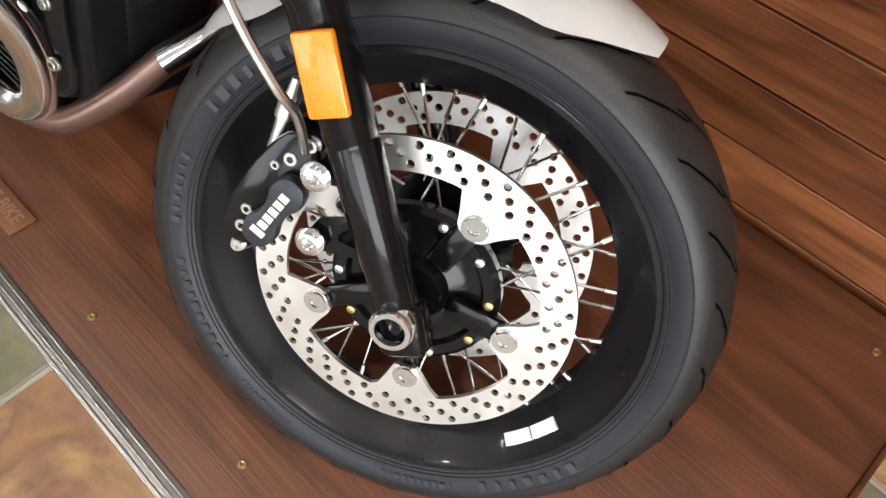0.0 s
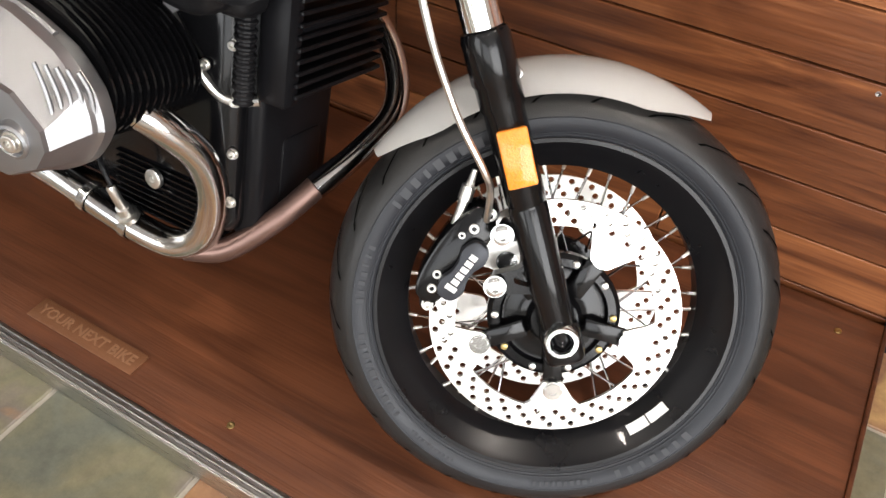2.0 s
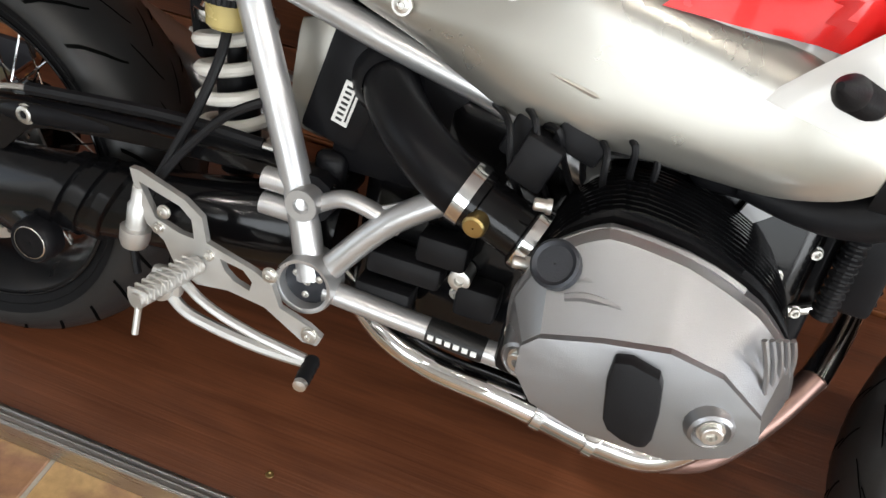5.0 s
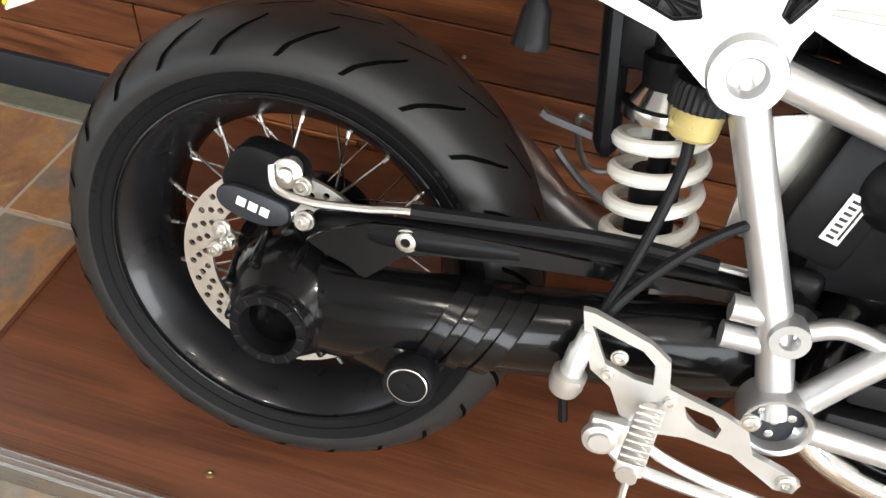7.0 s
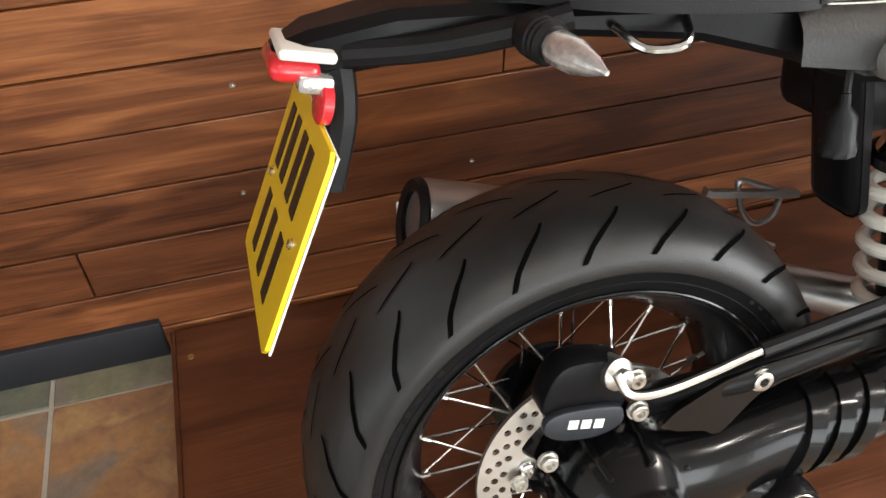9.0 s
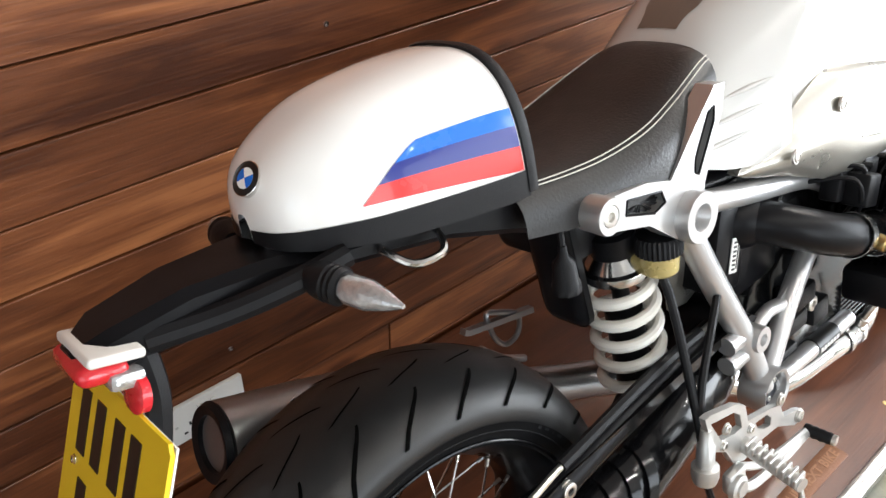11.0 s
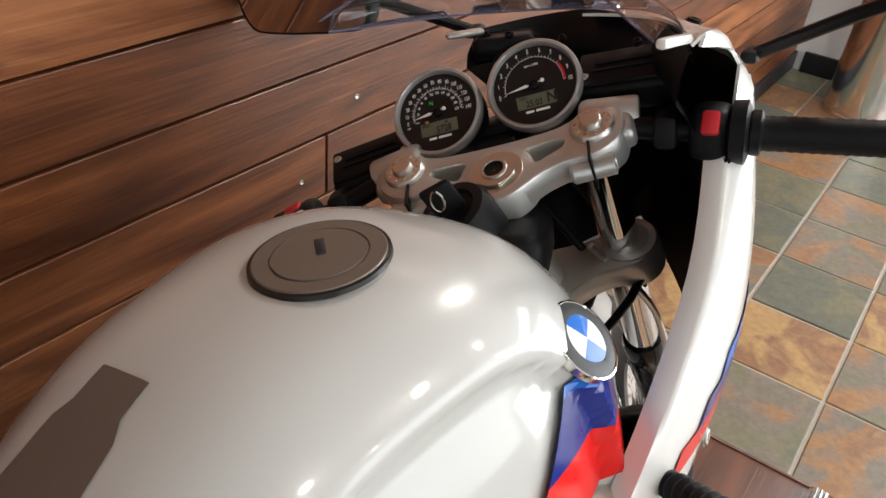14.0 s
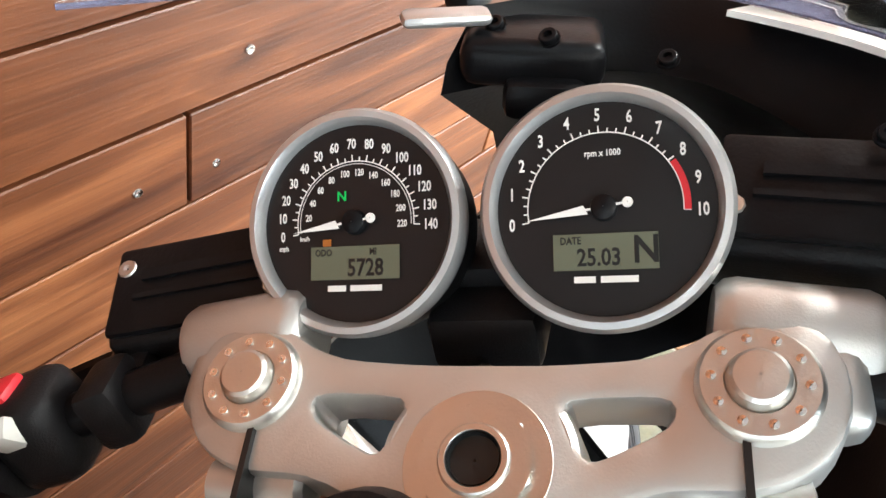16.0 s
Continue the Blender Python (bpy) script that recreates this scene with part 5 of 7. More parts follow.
def lin2(p, k):
    return [(p[i][0] + (p[(i + 1) % len(p)][0] - p[i][0]) * q / k, p[i][1] + (p[(i + 1) % len(p)][1] - p[i][1]) * q / k) for i in range(len(p)) for q in range(k)]


FACE = lin2([(0.782, 0.468), (0.795, 0.482), (0.845, 0.497), (0.9, 0.508), (0.945, 0.5), (0.985, 0.472), (0.99, 0.45), (0.975, 0.425), (0.93, 0.4), (0.85, 0.398), (0.803, 0.412), (0.783, 0.44)], 5)
rings(bm, [ringy(0.96, -0.258), ringy(1.0, -0.262), ringy(1.012, -0.27), ringy(1.012, -0.278), ringy(0.985, -0.284), ringy(0.975, -0.29)] + [[V(x, -0.328, z) for x, z in FACE], [V(x, -0.334, 0.453 + (z - 0.453) * 0.96) for x, z in FACE], [V(0.887 + (x - 0.887) * 0.5, -0.338, 0.45 + (z - 0.45) * 0.5) for x, z in FACE]])
cov = P("rocker_cover", bm, COVER, cyl, "grey metal rocker cover", sharp=17)
for k in range(5):
    bm = B()
    tube(bm, spl([(0.79 + 0.004 * k, -0.274 - 0.009 * k, 0.545 - 0.008 * k), (0.83, -0.274 - 0.0095 * k, 0.569 - 0.012 * k), (0.9, -0.274 - 0.0095 * k, 0.564 - 0.012 * k), (0.945 - 0.004 * k, -0.274 - 0.0095 * k, 0.549 - 0.0115 * k)], 4), 0.0043, 6)
    P("cover_fin", bm, COVER, cov)
    bm = B()
    tube(bm, spl([(0.965 + 0.007 * k, -0.318 + 0.007 * k, 0.535 - 0.002 * k), (0.978 + 0.006 * k, -0.316 + 0.008 * k, 0.505), (0.985 + 0.005 * k, -0.315 + 0.008 * k, 0.472)], 4), 0.0026, 6)
    P("cover_fin", bm, COVER, cov)
bm = B()
slab(bm, curve2([(-0.02, 0.03), (0.012, 0.026), (0.024, 0.016), (0.024, -0.03), (0.012, -0.04), (-0.016, -0.03), (-0.022, -0.01)], 2), 0.02, m=Matrix.Translation((0.882, -0.33, 0.46)) @ Matrix.Rotation(radians(-8), 4, "Y") @ Matrix.Diagonal((0.95, 1, 1.15, 1)), bev=0.003)
P("plug_cover", bm, PLASTIC, cov, "black spark plug cover")
P("oil_cap", lathe(B(), (0.792, -0.296, 0.532), V(-0.3, -0.75, 0.55), [(0, 0.022), (0.01, 0.022), (0.012, 0.0195), (0.009, 0.016), (0.009, 0.001)], 24), DARKGREY, cov, "dark oil filler cap")
for c, d in ((V(0.952, -0.345, 0.45), V(0.2, -0.95, -0.1)), (V(0.783, -0.326, 0.444), V(-0.3, -0.9, -0.1))):
    P("cover_boss", lathe(B(), c + d * -0.02, d, [(-0.012, 0.032), (0.008, 0.022), (0.016, 0.019), (0.018, 0.016), (0.014, 0.013), (0.014, 0.001)], 20), COVER, cov)
    bm = B()
    bolt(bm, c - d * 0.006, d, 0.0095, 0.008)
    P("cover_bolt", bm, NICKEL, cov)
for k, c in enumerate((V(0.77, -0.245, 0.56), V(0.765, -0.25, 0.5), V(0.775, -0.25, 0.425))):
    bm = B()
    bolt(bm, c, (-1, -0.2, 0), 0.006, 0.016)
    P("head_bolt", bm, NICKEL, cyl)
bm = B()
box(bm, (0.8, -0.2, 0.4), (0.09, 0.1, 0.06), bev=0.01)
P("cylinder_shroud", bm, SATIN, cyl)
# exhaust
hd = frame_tube("exhaust_header", [(0.96, -0.205, 0.462), (0.992, -0.18, 0.438), (1.014, -0.138, 0.39), (1.015, -0.112, 0.325), (0.995, -0.104, 0.256), (0.95, -0.11, 0.222), (0.882, -0.122, 0.23), (0.805, -0.132, 0.252)], 0.0215, HEAT, "polished heat-tinted exhaust header", 7, n=18)
frame_tube("exhaust_collector", [(0.815, -0.132, 0.25), (0.755, -0.125, 0.252), (0.67, -0.112, 0.25), (0.6, -0.1, 0.268), (0.53, -0.07, 0.31)], 0.021, CHROME, "chromed exhaust collector", 6, hd, 18)
for c, d in ((V(0.882, -0.122, 0.23), V(1, 0, -0.2)), (V(0.815, -0.132, 0.25), V(1, 0, -0.2))):
    P("pipe_clamp", lathe(B(), c, d, [(-0.006, 0.022), (-0.006, 0.0245), (0.006, 0.0245), (0.006, 0.022)], 20), STEEL, hd)
frame_tube("crossover_pipe", [(0.967, -0.108, 0.22), (1.022, -0.09, 0.236), (1.075, -0.055, 0.29), (1.112, -0.02, 0.345)], 0.0165, COPPER, "scorched copper-coloured link pipe", 5, hd, 16)
frame_tube("left_header", [(1.11, -0.024, 0.342), (1.135, 0.04, 0.385), (1.145, 0.1, 0.432), (1.118, 0.135, 0.485), (1.06, 0.15, 0.54), (0.98, 0.17, 0.56)], 0.0175, HEAT, "", 6, hd, 16)
bm = B()
c = V(0.882, -0.122, 0.23)
lathe(bm, c, V(0, -0.5, 1), [(0.016, 0.016), (0.024, 0.016), (0.026, 0.011), (0.04, 0.01), (0.042, 0.007), (0.08, 0.0065), (0.084, 0.004)], 12, caps=True)
P("lambda_probe", bm, NICKEL, hd)
frame_tube("probe_lead", [(0.882, -0.156, 0.303), (0.87, -0.16, 0.33), (0.855, -0.15, 0.345)], 0.0035, PLASTIC, n=7, parent=hd)
muf = frame_tube("silencer", [(0.5, 0.06, 0.29), (0.3, 0.15, 0.34), (0.15, 0.18, 0.41), (0.0, 0.185, 0.465), (-0.16, 0.18, 0.52)], [0.03] * 9 + [0.036, 0.042, 0.047, 0.05] + [0.052] * 12, COVER, "grey silencer on the far side", 6, n=24)
P("silencer_mouth", lathe(B(), (-0.162, 0.18, 0.521), V(-0.94, 0, 0.32), [(0, 0.0525), (0.008, 0.048), (0.005, 0.036), (-0.06, 0.034), (-0.06, 0.001)], 24), SATIN, muf)
# oil cooler and its hoses
bm = B()
box(bm, (1.085, 0.0, 0.565), (0.04, 0.19, 0.014), bev=0.004)
box(bm, (1.085, -0.085, 0.545), (0.045, 0.03, 0.15), bev=0.008)
cool = P("oil_cooler", bm, SATIN, label="black finned oil cooler")
for k in range(10):
    bm = B()
    box(bm, (1.095, 0.01, 0.485 + 0.0145 * k), (0.035, 0.19, 0.006), bev=0.0015, seg=1)
    P("cooler_fin", bm, SATIN, cool)
bm = B()
pts = [V(1.058, -0.114, 0.62 - 0.15 * k / 60) + V(0, 0, 0) for k in range(61)]
tube(bm, pts, [0.0105 + 0.0025 * (1 if k % 4 < 2 else 0) for k in range(61)], 10)
P("ribbed_hose", bm, PLASTIC, cool, "black corrugated cable sleeve")
frame_tube("oil_hose", [(0.94, -0.11, 0.55), (0.985, -0.118, 0.5), (1.02, -0.105, 0.462), (1.06, -0.085, 0.465)], 0.0065, NICKEL, "", 6, cool, 10)
sg = P("indicator", lathe(B(), (1.06, -0.085, 0.625), V(-0.55, -0.75, -0.3), [(0, 0.012), (0.02, 0.014), (0.04, 0.013)], 16, caps=True), PLASTIC, label="front indicator with a clear lens")
P("indicator_lens", lathe(B(), V(1.06, -0.085, 0.625) + V(-0.55, -0.75, -0.3).normalized() * 0.03, V(-0.55, -0.75, -0.3), [(0, 0.012), (0.01, 0.022), (0.02, 0.024), (0.034, 0.018), (0.04, 0.002)], 18), LENS, sg, "clear lens")
bm = B()
slab(bm, curve2([(0.93, 0.62), (1.0, 0.63), (1.01, 0.6), (0.985, 0.575), (0.95, 0.545), (0.94, 0.55), (0.95, 0.59)], 2), 0.006, [circle2((0.985, 0.602), 0.006, 10)], 0, Matrix.Translation((0, -0.118, 0)))
P("engine_bracket", bm, SILVER, eng, "silver engine bracket")
ring_boss("tube_end", V(0.8, -0.125, 0.552), 0.02, 0.014, 0.03, SILVER, bike, d=(0.3, -0.95, 0))

# ---- final drive, swingarm, shock ----
D = RA + V(0.022, 0, -0.01)
prof = [(0.0, 0.078), (0.02, 0.078), (0.04, 0.075), (0.058, 0.068), (0.075, 0.058), (0.085, 0.05), (0.09, 0.047), (0.1, 0.0465), (0.102, 0.045), (0.1, 0.0435), (0.098, 0.036), (0.06, 0.033), (0.06, 0.001)]
fd = P("final_drive", lathe(B(), D + V(0.0, -0.072, 0), (0, -1, 0), prof, 48), BLACK, label="glossy black final drive housing and single swingarm")
P("bearing_ring", lathe(B(), D + V(0, -0.174, 0), (0, -1, 0), [(-0.004, 0.0455), (0.003, 0.045), (0.003, 0.034), (-0.02, 0.032)], 36), SATIN, fd)
for k in range(9):
    bm = B()
    a = 2 * math.pi * k / 9
    box(bm, D + V(0.073 * math.cos(a), -0.115, 0.073 * math.sin(a)), (0.012, 0.06, 0.009), Matrix.Rotation(-a, 3, "Y") @ Matrix.Rotation(-0.28, 3, "Z"), 0.003)
    P("housing_rib", bm, BLACK, fd)
# black bars on the ring's face, dark like slots in shade
for k in range(14):
    bm = B()
    a = 2 * math.pi * k / 14
    box(bm, D + V(0.0395 * math.cos(a), -0.1775, 0.0395 * math.sin(a)), (0.007, 0.002, 0.003), Matrix.Rotation(-a, 3, "Y"))
    P("ring_slot_shade", bm, INK, fd)
rows = []
for x, z, y, ry, rz in ((0.0, 0.3, -0.1, 0.05, 0.065), (0.06, 0.31, -0.115, 0.045, 0.062), (0.14, 0.325, -0.115, 0.042, 0.056), (0.2, 0.335, -0.115, 0.046, 0.054), (0.24, 0.34, -0.115, 0.043, 0.053), (0.34, 0.35, -0.105, 0.042, 0.055), (0.44, 0.36, -0.09, 0.045, 0.06), (0.52, 0.365, -0.07, 0.045, 0.062)):
    rows.append([V(x, y + ry * math.cos(a), z + rz * math.sin(a)) for a in (2 * math.pi * k / 24 for k in range(24))])
swg = P("swingarm", rings(B(), rows), BLACK, fd, "glossy black swingarm")
for k in range(3):
    x, lines = 0.16 + 0.034 * k, []
    for dx, off in ((-0.012, -0.004), (-0.01, 0.004), (0.008, 0.005), (0.011, -0.004)):
        line = []
        for q in range(13):
            a = math.pi * (q / 12 - 0.5) * 1.05
            line.append(V(x + dx + 0.024 * math.sin(a), -0.115 - (0.046 + off) * math.cos(a), 0.332 + 0.003 * k + (0.055 + off) * math.sin(a)))
        lines.append(line)
    P("swingarm_rib", rings(B(), lines, closed=False), BLACK, swg)
rows = []
for x, z, y, ry, rz in ((0.05, 0.29, -0.125, 0.02, 0.04), (0.1, 0.285, -0.14, 0.018, 0.032), (0.145, 0.278, -0.155, 0.016, 0.022)):
    rows.append([V(x, y + ry * math.cos(a), z + rz * math.sin(a)) for a in (2 * math.pi * k / 14 for k in range(14))])
P("arm_lug", rings(B(), rows), BLACK, fd)
P("end_bobbin", lathe(B(), (0.141, -0.15, 0.276), (0, -1, 0), [(0, 0.03), (0.012, 0.031), (0.026, 0.03), (0.03, 0.027), (0.028, 0.02), (0.03, 0.014), (0.028, 0.001)], 28), SATIN, fd, "black end cap")
P("arm_end", lathe(B(), (0.141, -0.16, 0.276), (0, -1, 0), [(0.0185, 0.0235), (0.0195, 0.0225), (0.0195, 0.0215)], 28), STEEL, fd)
# upper torque arm and brake line
bm = B()
tube(bm, spl([(-0.0, -0.085, 0.395), (0.05, -0.11, 0.418), (0.11, -0.122, 0.43), (0.25, -0.115, 0.442), (0.42, -0.1, 0.445), (0.52, -0.095, 0.44)], 5), 0.017, 12)
tq = P("torque_arm", bm, SATIN, label="black upper torque arm")
bm = B()
slab(bm, curve2([(0.0, 0.4), (0.05, 0.43), (0.11, 0.445), (0.3, 0.455), (0.5, 0.46), (0.5, 0.45), (0.3, 0.437), (0.14, 0.418), (0.1, 0.4), (0.07, 0.37), (0.05, 0.38)], 2), 0.006, m=Matrix.Translation((0, -0.127, 0)))
P("torque_arm_web", bm, BLACK, tq)
bm = B()
bolt(bm, (0.11, -0.133, 0.429), (0, -1, 0), 0.011, 0.007)
P("arm_bolt", bm, NICKEL, tq)
frame_tube("brake_line", [(-0.045, -0.125, 0.475), (-0.035, -0.135, 0.455), (0.0, -0.135, 0.448), (0.06, -0.13, 0.452), (0.12, -0.128, 0.462), (0.3, -0.12, 0.475), (0.45, -0.11, 0.47)], 0.0045, NICKEL, "steel-braided rear brake line", 6, n=8)
frame_tube("line_sleeve", [(0.11, -0.128, 0.461), (0.3, -0.12, 0.476), (0.42, -0.112, 0.472)], 0.008, PLASTIC, n=8)
# rear caliper
RC = Matrix.Translation(RA + V(-0.021, -0.096, 0.121)) @ Matrix.Rotation(radians(14), 4, "Y") @ Matrix.Scale(0.88, 4)
bm = B()
slab(bm, curve2([(-0.05, -0.03), (-0.052, 0.0), (-0.04, 0.03), (-0.01, 0.04), (0.03, 0.038), (0.048, 0.02), (0.05, -0.02), (0.03, -0.036), (-0.02, -0.04)], 3), 0.04, m=RC @ Matrix.Translation((0, 0.03, 0.014)), bev=0.005)
rc = P("rear_caliper", bm, SATIN, label="black rear brake caliper")
bm = B()
slab(bm, curve2([(-0.045, -0.03), (-0.05, -0.012), (-0.03, 0.002), (0.03, 0.008), (0.045, 0.0), (0.046, -0.018), (0.02, -0.034), (-0.02, -0.038)], 3), 0.012, m=RC @ Matrix.Translation((0, -0.008, -0.008)), bev=0.003)
P("caliper_body", bm, DARKGREY, rc)
bm = B()
for k in range(3):
    box(bm, RC @ V(-0.016 + 0.016 * k, -0.0205, -0.022), (0.012, 0.001, 0.012), RC.to_3x3())
P("printed_mark", bm, PALE, rc, "white printed bars")
P("banjo", lathe(B(), RC @ V(0.026, -0.012, 0.04), V(0.2, -1, 0.2), [(-0.02, 0.016), (0.004, 0.017), (0.006, 0.014), (0.008, 0.009), (0.016, 0.008), (0.017, 0.001)], 18), NICKEL, rc)
for x, z, r in ((-0.032, -0.078, 0.009), (0.066, -0.011, 0.0095), (0.05, 0.034, 0.009)):
    bm = B()
    bolt(bm, RC @ V(x, -0.012, z), (0, -1, 0), r, 0.01)
    P("caliper_bolt", bm, NICKEL, rc)
for k in range(3):
    bm = B()
    a = radians(120 + 52 * k)
    bolt(bm, RA + V(0.088 * math.cos(a), -0.08, 0.088 * math.sin(a)), (0, -1, 0), 0.008, 0.008)
    P("housing_bolt", bm, NICKEL, fd)
# shock absorber
S0, S1 = V(0.358, -0.045, 0.41), V(0.338, -0.045, 0.59)
ax = (S1 - S0)
u, w, d = basis(ax)
bm = B()
n = 150
tube(bm, [S0 + ax * (k / n) + (u * math.cos(2 * math.pi * 5.2 * k / n) + w * math.sin(2 * math.pi * 5.2 * k / n)) * 0.044 for k in range(n + 1)], 0.0082, 10)
sh = P("shock_spring", bm, SPRING, label="white coil spring rear shock absorber")
P("damper", lathe(B(), S0 - d * 0.06, d, [(0, 0.014), (0.04, 0.014), (0.05, 0.026), (0.18, 0.026), (0.18, 0.012), (0.3, 0.012)], 20, caps=True), SATIN, sh)
P("spring_collar", lathe(B(), S1, d, [(0, 0.02), (0, 0.047), (0.006, 0.048), (0.012, 0.047), (0.014, 0.04), (0.03, 0.03), (0.034, 0.02)], 28, caps=True), STEEL, sh, "bright spring preload collar")
P("shock_top", lathe(B(), S1 + d * 0.03, d, [(0, 0.03), (0.03, 0.032), (0.034, 0.024), (0.08, 0.022), (0.1, 0.02)], 24, caps=True), SATIN, sh)
# rear brake fluid pot
R0 = V(0.358, -0.098, 0.592)
pot = P("fluid_reservoir", lathe(B(), R0, V(0, 0, 1), [(0, 0.02), (0.004, 0.024), (0.03, 0.026), (0.032, 0.028)], 24, caps=True), FLUID, label="yellowed brake fluid pot with a black cap")
bm = B()
rings(bm, [[R0 + V((r - 0.0018 * (k % 2)) * math.cos(math.pi * k / 30), (r - 0.0018 * (k % 2)) * math.sin(math.pi * k / 30), 0.03 + h) for k in range(60)] for h, r in ((0, 0.031), (0.02, 0.031), (0.024, 0.0285), (0.025, 0.026))])
P("pot_cap", bm, PLASTIC, pot, "ribbed black cap")
frame_tube("pot_hose", [R0, R0 + V(0.0, -0.012, -0.03), (0.345, -0.135, 0.5), (0.32, -0.17, 0.42), (0.305, -0.19, 0.37)], 0.0062, PLASTIC, "", 7, pot, 10)
frame_tube("brake_hose", [(0.44, -0.13, 0.54), (0.39, -0.15, 0.51), (0.34, -0.165, 0.45), (0.31, -0.18, 0.395)], 0.0055, PLASTIC, "", 6, pot, 8)

# ---- footrest plate, pedal ----
FP = Matrix.Translation((0, -0.186, 0))
bm = B()
out = [(0.3, 0.437), (0.312, 0.437), (0.37, 0.418), (0.393, 0.402), (0.4, 0.372), (0.46, 0.356), (0.485, 0.345), (0.497, 0.318), (0.535, 0.306), (0.552, 0.296), (0.548, 0.283), (0.53, 0.282), (0.478, 0.312), (0.43, 0.318), (0.39, 0.312), (0.362, 0.326), (0.345, 0.357), (0.322, 0.372), (0.31, 0.4)]
h1 = [(0.312, 0.423), (0.365, 0.408), (0.38, 0.395), (0.384, 0.372), (0.365, 0.373), (0.334, 0.383)]
h2 = [(0.418, 0.357), (0.448, 0.352), (0.46, 0.34), (0.458, 0.327), (0.438, 0.333), (0.425, 0.343)]
slab(bm, out, 0.009, [h1, h2], 0, FP)
fp = P("footrest_plate", bm, CASTING, label="cast aluminium footrest plate with heel guard")
for x, z, r in ((0.482, 0.358, 0.008), (0.538, 0.295, 0.009), (0.404, 0.357, 0.006), (0.345, 0.395, 0.007), (0.338, 0.372, 0.006)):
    bm = B()
    bolt(bm, FP @ V(x, -0.009, z), (0, -1, 0), r, 0.005)
    P("plate_bolt", bm, NICKEL, fp)
bm = B()
rod(bm, (0.39, -0.195, 0.34), (0.37, -0.285, 0.332), 0.012, 0.01)
peg = P("footrest", bm, CASTING, fp, "ribbed aluminium footrest peg")
for k in range(9):
    bm = B()
    p = V(0.388, -0.205, 0.345).lerp(V(0.371, -0.28, 0.338), k / 8)
    box(bm, p, (0.026, 0.004, 0.014), bev=0.001, seg=1)
    P("peg_rib", bm, CASTING, peg)
frame_tube("peg_feeler", [(0.372, -0.28, 0.33), (0.372, -0.288, 0.292)], 0.004, NICKEL, parent=fp, n=8)
bm = B()
tube(bm, spl([(0.35, -0.2, 0.3), (0.38, -0.205, 0.278), (0.42, -0.205, 0.268), (0.48, -0.205, 0.262), (0.545, -0.205, 0.264)], 5), 0.0075, 8)
tube(bm, spl([(0.37, -0.2, 0.318), (0.41, -0.205, 0.296), (0.47, -0.205, 0.278), (0.54, -0.205, 0.268)], 5), 0.006, 8)
box(bm, (0.355, -0.2, 0.308), (0.04, 0.016, 0.034), bev=0.006)
ped = P("brake_pedal", bm, CASTING, label="aluminium brake pedal with a rubber toe pad")
P("pedal_pad", lathe(B(), (0.548, -0.2, 0.266), V(0.1, -1, -0.1), [(0, 0.0085), (0.006, 0.01), (0.01, 0.0085), (0.016, 0.01), (0.02, 0.0085), (0.026, 0.01), (0.03, 0.0085), (0.036, 0.0095), (0.04, 0.008)], 14, caps=True), PLASTIC, ped, "black rubber toe pad")
P("pedal_tip", lathe(B(), (0.552, -0.24, 0.262), V(0.1, -1, -0.1), [(0, 0.0085), (0.006, 0.008), (0.007, 0.004)], 14, caps=True), NICKEL, ped)
P("pedal_pivot", lathe(B(), (0.349, -0.205, 0.302), (0, -1, 0), [(0, 0.019), (0.008, 0.018), (0.01, 0.012), (0.013, 0.011), (0.013, 0.004)], 18, caps=True), CASTING, ped)
bm = B()
lathe(bm, (0.303, -0.19, 0.345), V(0.1, 0, 1), [(-0.01, 0.015), (0.0, 0.018), (0.014, 0.018), (0.016, 0.012), (0.045, 0.012), (0.05, 0.009), (0.07, 0.008)], 16, caps=True)
mc = P("brake_cylinder", bm, CASTING, label="aluminium rear brake master cylinder")
frame_tube("push_rod", [(0.302, -0.192, 0.335), (0.31, -0.195, 0.3)], 0.005, SATIN, parent=mc, n=8)
frame_tube("side_stand", [(0.6, 0.1, 0.28), (0.58, 0.16, 0.16), (0.55, 0.19, 0.06)], 0.011, SATIN, "black side stand leg")

# far-side hanger, hanging plug
bm = B()
slab(bm, [(0.208, 0.505), (0.214, 0.5), (0.345, 0.474), (0.345, 0.464), (0.214, 0.491), (0.204, 0.496)], 0.012, m=Matrix.Translation((0, 0.14, 0)))
hg = P("silencer_hanger", bm, COVER, label="slim cast silencer hanger with an open loop")
P("hanger_loop", tube(B(), spl([(0.255, 0.135, 0.504), (0.258, 0.135, 0.478), (0.268, 0.135, 0.452), (0.286, 0.135, 0.436), (0.309, 0.135, 0.441), (0.318, 0.135, 0.462), (0.312, 0.135, 0.478), (0.28, 0.135, 0.495)], 5, True), 0.0045, 8, loop=True), COVER, hg)
P("hanger_arm", tube(B(), spl([(0.235, 0.138, 0.453), (0.25, 0.138, 0.438), (0.28, 0.138, 0.412), (0.32, 0.138, 0.39)], 5), 0.0065, 8), COVER, hg)
pg = P("wiring_plug", lathe(B(), (0.193, -0.09, 0.7), (0, 0, -1), [(0, 0.005), (0.012, 0.006), (0.022, 0.014), (0.045, 0.016), (0.05, 0.018), (0.058, 0.018), (0.06, 0.012)], 10, caps=True), PLASTIC, label="black wiring plug hanging under the tail")
frame_tube("plug_lead", [(0.193, -0.09, 0.7), (0.197, -0.085, 0.73), (0.21, -0.07, 0.76)], 0.004, PLASTIC, parent=pg, n=7)
bm = B()
box(bm, (0.275, 0.0, 0.62), (0.03, 0.08, 0.2), Matrix.Rotation(-0.15, 3, "Y"), 0.02, 3)
